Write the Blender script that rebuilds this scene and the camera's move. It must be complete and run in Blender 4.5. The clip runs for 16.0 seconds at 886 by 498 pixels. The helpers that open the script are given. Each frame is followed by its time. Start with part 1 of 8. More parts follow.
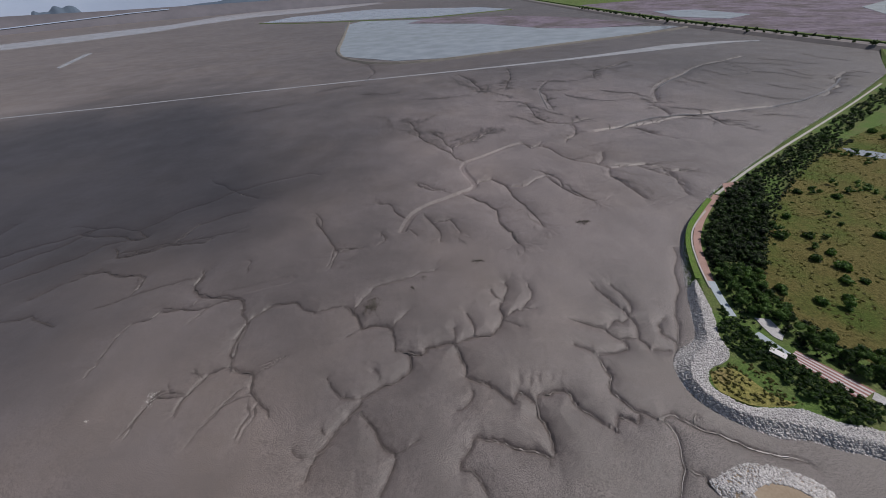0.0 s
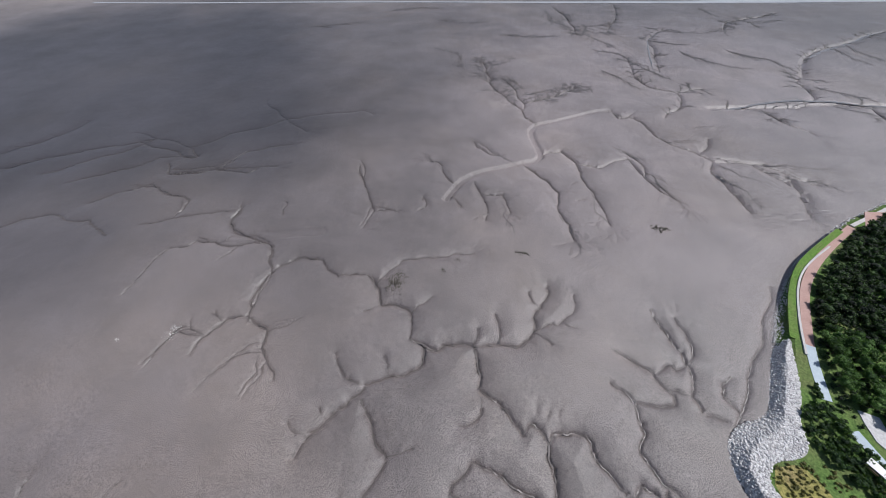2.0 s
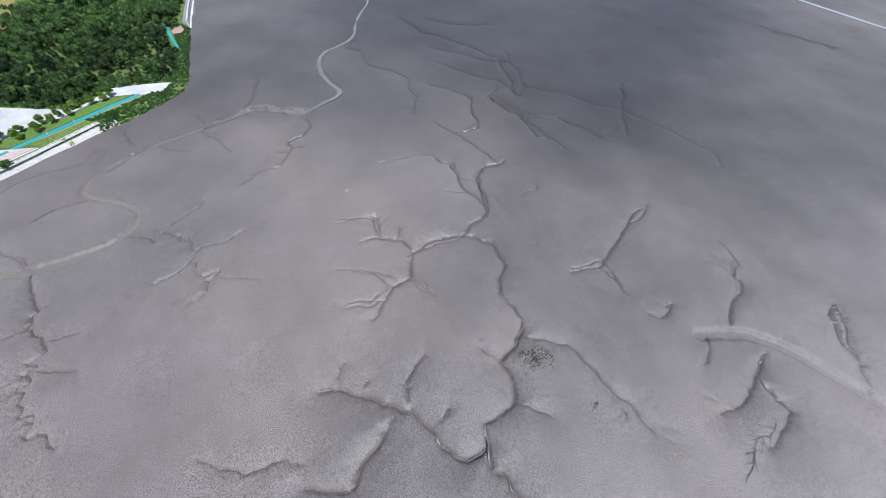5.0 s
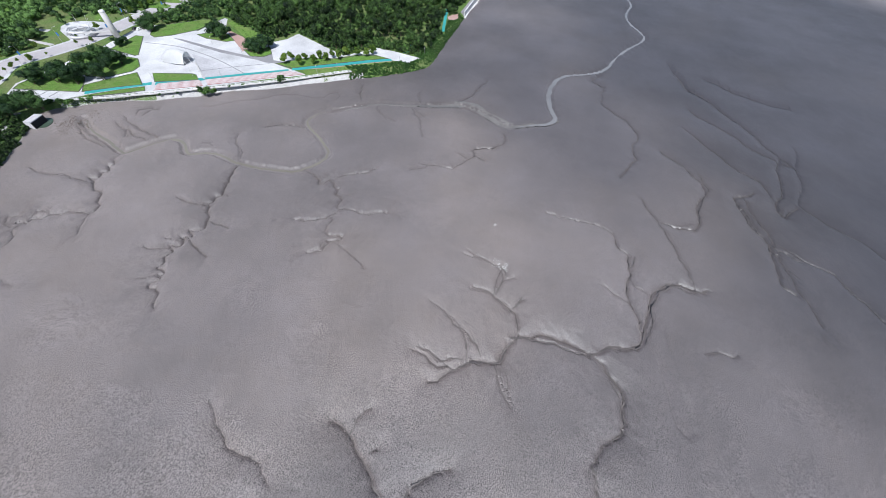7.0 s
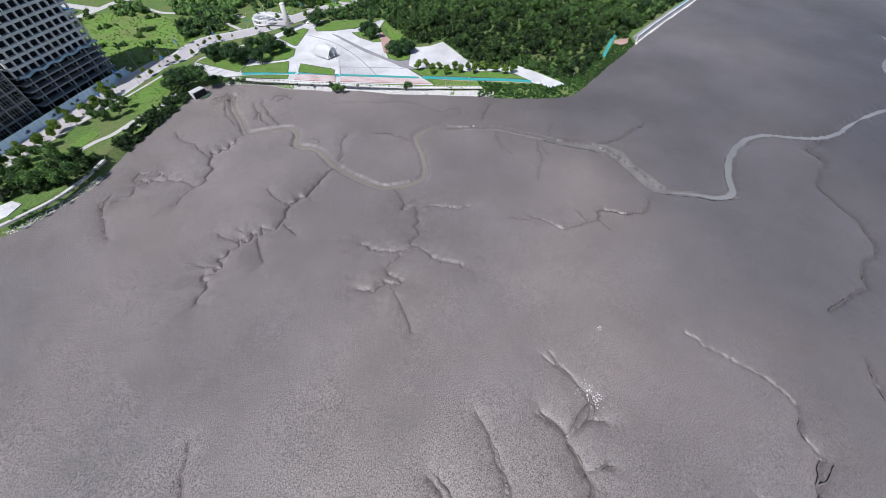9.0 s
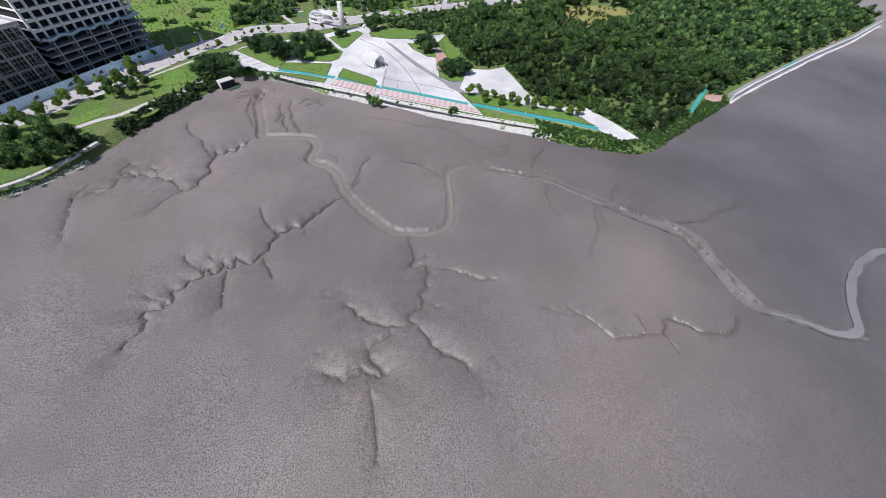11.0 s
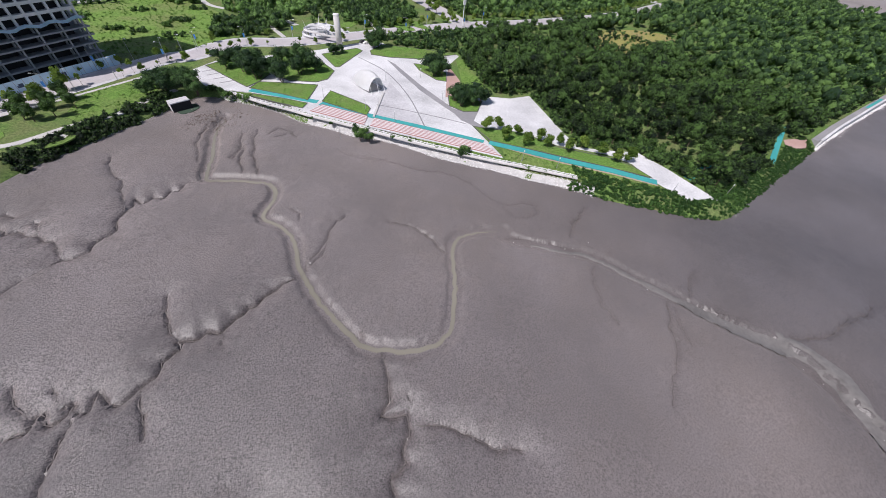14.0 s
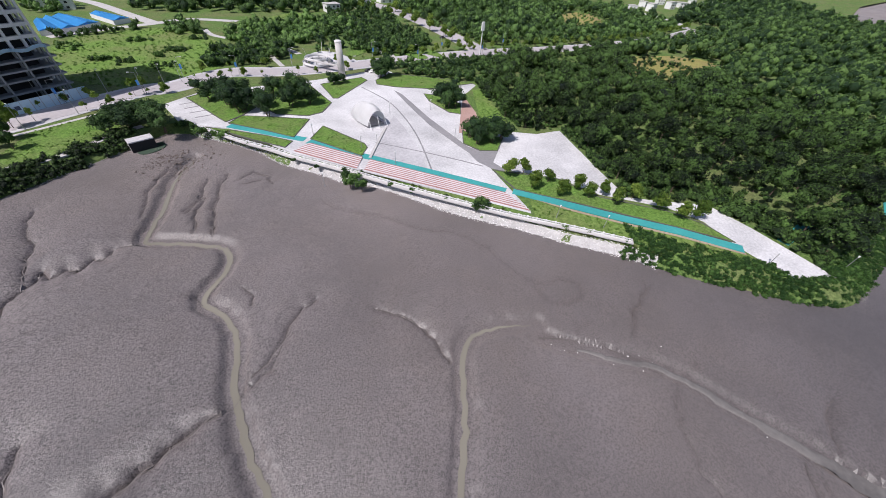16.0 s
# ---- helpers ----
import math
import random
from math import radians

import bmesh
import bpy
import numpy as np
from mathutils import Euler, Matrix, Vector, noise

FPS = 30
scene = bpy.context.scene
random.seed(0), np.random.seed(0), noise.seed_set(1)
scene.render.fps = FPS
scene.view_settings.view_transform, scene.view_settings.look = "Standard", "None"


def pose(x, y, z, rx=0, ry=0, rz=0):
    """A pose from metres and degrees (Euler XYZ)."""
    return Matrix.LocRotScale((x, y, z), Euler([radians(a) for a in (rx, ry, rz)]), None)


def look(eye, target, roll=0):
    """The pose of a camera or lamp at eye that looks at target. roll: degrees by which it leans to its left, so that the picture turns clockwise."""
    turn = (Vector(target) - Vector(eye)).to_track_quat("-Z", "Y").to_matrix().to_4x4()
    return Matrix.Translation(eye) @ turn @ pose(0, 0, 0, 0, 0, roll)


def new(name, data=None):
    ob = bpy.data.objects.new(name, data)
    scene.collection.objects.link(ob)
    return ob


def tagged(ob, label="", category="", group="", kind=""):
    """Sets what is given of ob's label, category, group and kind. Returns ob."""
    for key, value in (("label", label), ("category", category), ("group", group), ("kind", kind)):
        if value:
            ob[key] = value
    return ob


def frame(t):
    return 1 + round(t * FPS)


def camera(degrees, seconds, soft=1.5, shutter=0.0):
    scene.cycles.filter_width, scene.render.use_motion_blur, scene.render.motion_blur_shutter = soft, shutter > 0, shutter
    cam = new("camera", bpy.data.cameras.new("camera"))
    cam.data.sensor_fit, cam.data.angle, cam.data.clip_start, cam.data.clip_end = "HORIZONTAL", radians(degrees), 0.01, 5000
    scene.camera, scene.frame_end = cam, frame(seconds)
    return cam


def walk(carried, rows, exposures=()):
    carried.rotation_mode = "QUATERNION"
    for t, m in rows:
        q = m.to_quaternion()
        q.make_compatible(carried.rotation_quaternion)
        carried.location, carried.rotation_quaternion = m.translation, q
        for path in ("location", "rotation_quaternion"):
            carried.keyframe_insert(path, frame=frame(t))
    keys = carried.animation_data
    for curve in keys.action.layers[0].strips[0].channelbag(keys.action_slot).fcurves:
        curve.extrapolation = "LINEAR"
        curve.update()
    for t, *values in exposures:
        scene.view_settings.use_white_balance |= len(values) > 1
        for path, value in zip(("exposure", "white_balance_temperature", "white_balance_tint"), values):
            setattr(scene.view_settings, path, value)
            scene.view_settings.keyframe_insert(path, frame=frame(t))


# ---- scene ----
cam = camera(105.8, 16.0, soft=0.5)
PATH = [
    (0, (-0.009, -0.055, 126.036), (-0.079, 1.51, 124.792), -4.0),
    (0.5, (0.366, 7.198, 126.529), (0.267, 8.716, 125.231), -3.4),
    (1, (0.687, 14.388, 127.012), (0.542, 15.848, 125.652), -2.6),
    (1.5, (0.999, 21.359, 127.172), (0.781, 22.748, 125.749), -1.7),
    (2, (1.048, 28.208, 126.839), (0.725, 29.512, 125.357), -0.6),
    (2.5, (0.42, 34.575, 126.463), (-0.023, 35.786, 124.934), 0.6),
    (3, (-0.675, 40.615, 125.921), (-1.25, 41.72, 124.357), 1.7),
    (3.5, (-2.993, 47.04, 124.947), (-3.703, 48.023, 123.357), 2.7),
    (4, (-6.066, 53.463, 123.222), (-6.926, 54.289, 121.616), 3.4),
    (4.5, (-10.257, 59.669, 121.157), (-11.262, 60.301, 119.548), 3.9),
    (5, (-15.489, 64.855, 118.643), (-16.614, 65.274, 117.044), 4.4),
    (5.2, (-17.863, 66.196, 117.637), (-19.025, 66.53, 116.044), 5.1),
    (7.3, (-50.523, 70.964, 107.015), (-51.632, 70.472, 105.425), 3.9),
    (7.5, (-53.972, 70.876, 105.916), (-55.048, 70.318, 104.325), 2.8),
    (8, (-62.56, 67.815, 102.969), (-63.561, 67.124, 101.381), 1.0),
    (8.5, (-71.025, 63.607, 99.836), (-71.954, 62.808, 98.255), -0.0),
    (9, (-78.894, 58.575, 96.605), (-79.766, 57.687, 95.039), 0.6),
    (9.5, (-86.033, 53.176, 93.815), (-86.863, 52.221, 92.267), 2.2),
    (10, (-92.533, 47.41, 91.271), (-93.342, 46.408, 89.741), 4.0),
    (10.2, (-94.971, 45.03, 90.294), (-95.774, 44.014, 88.77), 4.6),
    (12.3, (-116.156, 18.605, 79.869), (-116.932, 17.563, 78.348), 6.8),
    (12.5, (-117.815, 16.242, 78.804), (-118.596, 15.196, 77.289), 7.2),
    (13, (-122.131, 10.313, 76.118), (-122.912, 9.249, 74.615), 7.2),
    (13.5, (-126.499, 4.233, 73.586), (-127.282, 3.143, 72.103), 7.2),
    (14, (-130.987, -2.064, 71.022), (-131.767, -3.189, 69.563), 6.9),
    (14.5, (-135.725, -8.904, 68.311), (-136.499, -10.067, 66.879), 6.4),
    (15, (-140.338, -15.765, 65.795), (-141.103, -16.963, 64.388), 5.9),
    (15.5, (-144.795, -22.559, 63.492), (-145.549, -23.787, 62.106), 5.4),
    (16, (-149.179, -29.238, 61.367), (-149.92, -30.492, 59.996), 4.9),
]
EXPOSURE = [(0, -0.8, 6540, 14), (1.5, -0.28, 6330, 12), (3, 0.16, 5830, 10), (5, 0.31, 5820, 8), (9, 0.18, 6020, 11), (12.5, 0.15, 6220, 15), (16, 0.09, 6300, 17)]
walk(cam, [(t, look(eye, target, roll)) for t, eye, target, roll in PATH], EXPOSURE)

# ---- world, sun ----
SUN_AZ, SUN_EL = radians(16.5), radians(53.7)
world = bpy.data.worlds.new("world")
scene.world = world
world.use_nodes = True
wn = world.node_tree.nodes
sky = wn.new("ShaderNodeTexSky")
sky.sky_type = "NISHITA"
sky.sun_disc = False
sky.sun_elevation, sky.sun_rotation = SUN_EL, radians(90) - SUN_AZ
sky.air_density, sky.dust_density = 1.0, 1.5
world.node_tree.links.new(sky.outputs[0], wn["Background"].inputs[0])
wn["Background"].inputs[1].default_value = 0.072
sun = new("sun", bpy.data.lights.new("sun", "SUN"))
sun.data.energy, sun.data.angle, sun.data.color = 4.2, radians(0.53), (1.0, 0.955, 0.9)
sun.matrix_world = look((600 * math.cos(SUN_AZ) * math.cos(SUN_EL), 600 * math.sin(SUN_AZ) * math.cos(SUN_EL), 600 * math.sin(SUN_EL)), (0, 0, 0))

# ---- materials ----


def nodes_of(name):
    m = bpy.data.materials.new(name)
    m.use_nodes = True
    return m, m.node_tree.nodes, m.node_tree.links, m.node_tree.nodes["Principled BSDF"]


def noise_node(n, l, scale, detail=4.0, rough=0.55, stretch=None):
    geo = n.new("ShaderNodeNewGeometry")
    tex = n.new("ShaderNodeTexNoise")
    tex.inputs["Scale"].default_value = scale
    tex.inputs["Detail"].default_value = detail
    tex.inputs["Roughness"].default_value = rough
    if stretch:
        mp = n.new("ShaderNodeMapping")
        mp.inputs["Scale"].default_value = stretch
        l.new(geo.outputs["Position"], mp.inputs["Vector"])
        l.new(mp.outputs[0], tex.inputs["Vector"])
    else:
        l.new(geo.outputs["Position"], tex.inputs["Vector"])
    return tex.outputs["Fac"]


def ramp_node(n, l, fac, stops):
    r = n.new("ShaderNodeValToRGB")
    while len(r.color_ramp.elements) < len(stops):
        r.color_ramp.elements.new(0.5)
    for e, (p, c) in zip(r.color_ramp.elements, stops):
        e.position, e.color = p, (*c, 1) if len(c) == 3 else (c[0], c[0], c[0], 1)
    l.new(fac, r.inputs[0])
    return r.outputs[0]


def mix_node(n, l, fac, a, b, kind="MIX"):
    m = n.new("ShaderNodeMix")
    m.data_type, m.blend_type = "RGBA", kind
    for k, v in ((0, fac), (6, a), (7, b)):
        if isinstance(v, (int, float)):
            m.inputs[k].default_value = v
        elif isinstance(v, tuple):
            m.inputs[k].default_value = (*v, 1)
        else:
            l.new(v, m.inputs[k])
    return m.outputs[2]


def bump_node(n, l, height, strength, distance, after=None):
    b = n.new("ShaderNodeBump")
    b.inputs["Strength"].default_value = strength
    b.inputs["Distance"].default_value = distance
    l.new(height, b.inputs["Height"])
    if after is not None:
        l.new(after, b.inputs["Normal"])
    return b.outputs[0]


def plain(name, c1, c2, fine=2.0, coarse=0.15, rough=0.8, bump=0.3, dist=0.05, metal=0.0, vary=0.0, spec=0.5):
    """Two colours mixed by a coarse and a fine noise, fine relief; vary: piece to piece."""
    m, n, l, p = nodes_of(name)
    big = noise_node(n, l, coarse, 3)
    small = noise_node(n, l, fine, 5, 0.65)
    fac = mix_node(n, l, 0.5, big, small)
    col = ramp_node(n, l, fac, [(0.32, c1), (0.68, c2)])
    if vary:
        info = n.new("ShaderNodeObjectInfo")
        col = mix_node(n, l, ramp_node(n, l, info.outputs["Random"], [(0, (0,)), (1, (vary,))]), col, tuple(x * 0.45 for x in c1))
    l.new(col, p.inputs["Base Color"])
    p.inputs["Roughness"].default_value = rough
    p.inputs["Metallic"].default_value = metal
    p.inputs["Specular IOR Level"].default_value = spec
    if bump:
        l.new(bump_node(n, l, small, bump, dist), p.inputs["Normal"])
    return m


def mud_material():
    m, n, l, p = nodes_of("mud")
    huge = noise_node(n, l, 0.006, 2)
    big = noise_node(n, l, 0.03, 4, 0.6)
    mid = noise_node(n, l, 0.22, 4, 0.6)
    fine = noise_node(n, l, 2.9, 3, 0.6)
    grit = noise_node(n, l, 7.5, 2, 0.5)
    geo = n.new("ShaderNodeNewGeometry")
    base = ramp_node(n, l, mix_node(n, l, 0.5, huge, big), [(0.38, (0.164, 0.144, 0.138)), (0.62, (0.236, 0.208, 0.202))])
    warm = mix_node(n, l, ramp_node(n, l, mid, [(0.45, (0,)), (0.7, (0.3,))]), base, (0.20, 0.17, 0.153))
    # brownish algae film in broad drifts
    drift = noise_node(n, l, 0.011, 3, 0.6)
    warm = mix_node(n, l, ramp_node(n, l, drift, [(0.46, (0,)), (0.68, (0.4,))]), warm, mix_node(n, l, 1.0, warm, (1.08, 1.01, 0.88), "MULTIPLY"))
    # broad dark patch round the outer channel: cloud shade and wet silt in colour
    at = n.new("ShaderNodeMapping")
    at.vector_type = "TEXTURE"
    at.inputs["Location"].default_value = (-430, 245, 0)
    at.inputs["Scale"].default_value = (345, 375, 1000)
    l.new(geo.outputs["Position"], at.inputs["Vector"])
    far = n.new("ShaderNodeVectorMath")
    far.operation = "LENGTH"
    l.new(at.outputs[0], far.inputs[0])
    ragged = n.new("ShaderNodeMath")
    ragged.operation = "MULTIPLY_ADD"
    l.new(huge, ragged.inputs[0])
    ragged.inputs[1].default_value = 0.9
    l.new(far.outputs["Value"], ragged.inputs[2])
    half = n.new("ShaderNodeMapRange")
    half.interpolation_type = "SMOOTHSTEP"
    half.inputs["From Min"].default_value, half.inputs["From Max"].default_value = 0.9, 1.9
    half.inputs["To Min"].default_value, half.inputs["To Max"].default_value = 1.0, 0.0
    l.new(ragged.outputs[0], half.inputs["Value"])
    darkened = half.outputs[0]
    warm = mix_node(n, l, darkened, warm, mix_node(n, l, 1.0, warm, (0.32, 0.34, 0.385), "MULTIPLY"))
    # and a paler north-east, its sunward glint painted into the mud colour
    paler_at = n.new("ShaderNodeMapping")
    paler_at.vector_type = "TEXTURE"
    paler_at.inputs["Location"].default_value = (170, 330, 0)
    paler_at.inputs["Scale"].default_value = (300, 300, 1000)
    l.new(geo.outputs["Position"], paler_at.inputs["Vector"])
    off = n.new("ShaderNodeVectorMath")
    off.operation = "LENGTH"
    l.new(paler_at.outputs[0], off.inputs[0])
    paler = n.new("ShaderNodeMapRange")
    paler.interpolation_type = "SMOOTHSTEP"
    paler.inputs["From Min"].default_value, paler.inputs["From Max"].default_value = 0.3, 1.2
    paler.inputs["To Min"].default_value, paler.inputs["To Max"].default_value = 1.0, 0.0
    l.new(off.outputs["Value"], paler.inputs["Value"])
    warm = mix_node(n, l, paler.outputs[0], warm, mix_node(n, l, 1.0, warm, (1.72, 1.7, 1.7), "MULTIPLY"))
    speck = mix_node(n, l, 0.4, fine, grit)
    # speckle shading in colour: hollows darkened, bumps brightened, following the bump height
    pit_shade = ramp_node(n, l, speck, [(0.40, (0.20, 0.19, 0.19)), (0.49, (1.0, 1.0, 1.0)), (0.58, (1.7, 1.68, 1.7))])
    rough_mud = ramp_node(n, l, mix_node(n, l, 0.35, big, mid), [(0.34, (0.38,)), (0.52, (1.0,))])
    # the eastern flats are pitted, the western ones smooth
    apart = n.new("ShaderNodeSeparateXYZ")
    l.new(geo.outputs["Position"], apart.inputs[0])
    east = n.new("ShaderNodeMapRange")
    east.inputs["From Min"].default_value, east.inputs["From Max"].default_value = -190, -60
    east.inputs["To Min"].default_value, east.inputs["To Max"].default_value = 0.4, 1.0
    l.new(apart.outputs[0], east.inputs["Value"])
    rough_mud = mix_node(n, l, 1.0, rough_mud, east.outputs[0], "MULTIPLY")
    col = mix_node(n, l, rough_mud, warm, mix_node(n, l, 1.0, warm, pit_shade, "MULTIPLY"))
    # beds of creeks and rills darkened: painted crease shade along with standing wet
    bed = n.new("ShaderNodeAttribute")
    bed.attribute_name = "bed"
    col = mix_node(n, l, bed.outputs["Fac"], col, mix_node(n, l, 1.0, col, (0.78, 0.76, 0.75), "MULTIPLY"))
    l.new(col, p.inputs["Base Color"])
    dull = ramp_node(n, l, mix_node(n, l, 0.4, big, mid), [(0.35, (0.54,)), (0.65, (0.46,))])
    l.new(mix_node(n, l, bed.outputs["Fac"], dull, (0.42, 0.42, 0.42)), p.inputs["Roughness"])
    p.inputs["Specular IOR Level"].default_value = 0.8
    p.inputs["Diffuse Roughness"].default_value = 1.0
    amount = mix_node(n, l, 1.0, speck, rough_mud, "MULTIPLY")
    l.new(bump_node(n, l, amount, 0.9, 0.24), p.inputs["Normal"])
    return m


def rock_material(name):
    """Blocks that differ one from another."""
    m, n, l, p = nodes_of(name)
    geo = n.new("ShaderNodeNewGeometry")
    each = ramp_node(n, l, geo.outputs["Random Per Island"], [(0.0, (0.40, 0.39, 0.39)), (0.35, (0.63, 0.615, 0.615)), (1.0, (0.85, 0.84, 0.835))])
    small = noise_node(n, l, 3.0, 5, 0.65)
    l.new(mix_node(n, l, ramp_node(n, l, small, [(0.35, (0.35,)), (0.6, (0,))]), each, (0.30, 0.28, 0.26)), p.inputs["Base Color"])
    p.inputs["Roughness"].default_value = 0.88
    l.new(bump_node(n, l, small, 0.4, 0.08), p.inputs["Normal"])
    return m


def water_material(name, deep, rough=0.06, wave=3.0, strength=0.12):
    m, n, l, p = nodes_of(name)
    big = noise_node(n, l, 0.02, 3)
    l.new(ramp_node(n, l, big, [(0.35, deep), (0.65, tuple(c * 1.35 for c in deep))]), p.inputs["Base Color"])
    p.inputs["Roughness"].default_value = rough
    p.inputs["IOR"].default_value = 1.33
    l.new(bump_node(n, l, noise_node(n, l, wave, 3), strength, 0.03), p.inputs["Normal"])
    return m


def leaf_material(name, dark, light, back=0.35):
    m, n, l, p = nodes_of(name)
    geo = n.new("ShaderNodeNewGeometry")
    info = n.new("ShaderNodeObjectInfo")
    big = noise_node(n, l, 0.09, 3)
    small = noise_node(n, l, 2.0, 4, 0.75)
    f = mix_node(n, l, 0.3, mix_node(n, l, 0.55, big, small), geo.outputs["Random Per Island"])
    f = mix_node(n, l, 0.15, f, info.outputs["Random"])
    l.new(ramp_node(n, l, f, [(0.43, dark), (0.68, light)]), p.inputs["Base Color"])
    p.inputs["Roughness"].default_value = 0.55
    p.inputs["Specular IOR Level"].default_value = 0.3
    clump = noise_node(n, l, 1.6, 4, 0.7)
    l.new(bump_node(n, l, clump, 1.0, 0.9), p.inputs["Normal"])
    tr = n.new("ShaderNodeBsdfTranslucent")
    tr.inputs["Color"].default_value = (light[0] * 1.3, light[1] * 1.5, light[2] * 0.8, 1)
    mx = n.new("ShaderNodeMixShader")
    mx.inputs[0].default_value = back
    l.new(p.outputs[0], mx.inputs[1])
    l.new(tr.outputs[0], mx.inputs[2])
    l.new(mx.outputs[0], n["Material Output"].inputs["Surface"])
    return m


def grass_material(name, a, b, c, coarse=0.06, fine=1.2, bump=0.8):
    m, n, l, p = nodes_of(name)
    big = noise_node(n, l, coarse, 4, 0.6)
    small = noise_node(n, l, fine, 6, 0.75)
    col = mix_node(n, l, ramp_node(n, l, big, [(0.42, (0,)), (0.62, (1,))]), ramp_node(n, l, small, [(0.36, a), (0.64, b)]), ramp_node(n, l, small, [(0.36, tuple(0.5 * x for x in c)), (0.64, c)]))
    l.new(col, p.inputs["Base Color"])
    p.inputs["Roughness"].default_value = 0.9
    p.inputs["Specular IOR Level"].default_value = 0.15
    tuft = noise_node(n, l, fine * 2.7, 3, 0.7)
    nb = bump_node(n, l, tuft, bump, 0.3)
    l.new(bump_node(n, l, small, bump, 0.7, nb), p.inputs["Normal"])
    return m


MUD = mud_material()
WATER = water_material("silty_water", (0.185, 0.174, 0.142), 0.16)
SILT = water_material("pale_channel_water", (0.36, 0.36, 0.375), 0.2)
PALE_BED = plain("pale_bed", (0.115, 0.107, 0.102), (0.215, 0.203, 0.193), 0.9, 0.12, 0.6, 0.5, 0.1)
TRICKLE = water_material("grey_trickle_water", (0.185, 0.182, 0.185), 0.26)
POND = water_material("pond_water", (0.31, 0.35, 0.40), 0.16, 0.6, 0.05)
ROCK_BED = plain("rubble_bed", (0.34, 0.33, 0.325), (0.60, 0.59, 0.58), 2.0, 0.4, 0.9, 0.8, 0.3)
RUBBLE = plain("muddy_rubble", (0.11, 0.09, 0.075), (0.24, 0.20, 0.175), 2.0, 0.4, 0.8, 0.6, 0.2)
GREY_ROCK = plain("grey_rock", (0.16, 0.155, 0.15), (0.30, 0.295, 0.29), 2.0, 0.4, 0.9, 0.6, 0.2)
ROCK = rock_material("pale_rock")
PAVING = plain("pale_concrete_paving", (0.37, 0.37, 0.378), (0.79, 0.785, 0.795), 1.4, 0.07, 0.8, 0.15)
PAVING_WASH = plain("washed_grey_paving", (0.34, 0.335, 0.35), (0.66, 0.65, 0.665), 1.2, 0.05, 0.7, 0.15)
PAVING_GREY = plain("grey_paving", (0.20, 0.20, 0.21), (0.32, 0.31, 0.32), 1.2, 0.08, 0.8, 0.15)
PAVING_PINK = plain("pink_paving", (0.36, 0.22, 0.19), (0.50, 0.34, 0.30), 2.0, 0.1, 0.85, 0.2)
STRIPE_RED = plain("red_paving", (0.30, 0.14, 0.13), (0.42, 0.22, 0.21), 2.0, 0.2, 0.8, 0.2)
STRIPE_PALE = plain("pale_step", (0.56, 0.52, 0.52), (0.72, 0.67, 0.67), 2.0, 0.2, 0.8, 0.2)
PAVING_BLUE = plain("blue_grey_paving", (0.36, 0.44, 0.50), (0.52, 0.60, 0.66), 1.5, 0.1, 0.8, 0.1)
TEAL = plain("teal_track", (0.03, 0.27, 0.27), (0.06, 0.38, 0.37), 1.5, 0.1, 0.75, 0.1)
ASPHALT = plain("asphalt", (0.16, 0.15, 0.15), (0.27, 0.25, 0.25), 2.0, 0.05, 0.85, 0.2)
ROADWAY = plain("dusty_roadway", (0.36, 0.335, 0.345), (0.52, 0.49, 0.50), 1.0, 0.05, 0.85, 0.2)
KERB = plain("kerb_concrete", (0.42, 0.41, 0.40), (0.58, 0.56, 0.55), 2.0, 0.3, 0.8, 0.15)
DARK_EDGE = plain("dark_edging", (0.07, 0.08, 0.06), (0.14, 0.14, 0.12), 3.0, 0.3, 0.85, 0.2)
LAND = grass_material("rough_ground", (0.055, 0.11, 0.03), (0.165, 0.26, 0.07), (0.20, 0.24, 0.095), 0.06, 1.2, 0.5)
LAWN = grass_material("lawn", (0.070, 0.145, 0.028), (0.195, 0.345, 0.072), (0.205, 0.300, 0.085), 0.12, 1.3, 0.6)
MEADOW = grass_material("tall_meadow", (0.085, 0.080, 0.024), (0.245, 0.215, 0.080), (0.135, 0.19, 0.045), 0.028, 0.9, 1.0)
FIELD = grass_material("green_field", (0.09, 0.17, 0.034), (0.205, 0.335, 0.075), (0.235, 0.30, 0.10), 0.05, 0.8, 0.6)
DRY = grass_material("dry_grass_ground", (0.17, 0.18, 0.05), (0.40, 0.36, 0.13), (0.38, 0.31, 0.15), 0.06, 0.8, 0.6)
SALT = grass_material("salt_marsh", (0.17, 0.145, 0.19), (0.29, 0.255, 0.31), (0.19, 0.17, 0.18), 0.01, 0.05, 0.3)
EARTH = plain("bare_sand", (0.30, 0.23, 0.16), (0.44, 0.36, 0.27), 1.5, 0.1, 0.9, 0.4)
LEAF = leaf_material("broad_leaf", (0.010, 0.030, 0.010), (0.180, 0.330, 0.080), 0.14)
LEAF_CREEP = leaf_material("creeper_leaf", (0.018, 0.055, 0.013), (0.125, 0.25, 0.055), 0.2)
LEAF_WOOD = leaf_material("woodland_leaf", (0.003, 0.010, 0.004), (0.092, 0.178, 0.040), 0.06)
LEAF_PINE = leaf_material("pine_needle", (0.012, 0.036, 0.012), (0.072, 0.148, 0.037), 0.07)
LEAF_YELLOW = leaf_material("young_leaf", (0.060, 0.115, 0.018), (0.27, 0.37, 0.070), 0.25)
LEAF_GRASS = leaf_material("tall_grass_blade", (0.075, 0.145, 0.030), (0.20, 0.33, 0.075), 0.3)
LEAF_FAR = leaf_material("far_wood_leaf", (0.016, 0.042, 0.015), (0.20, 0.345, 0.088), 0.15)
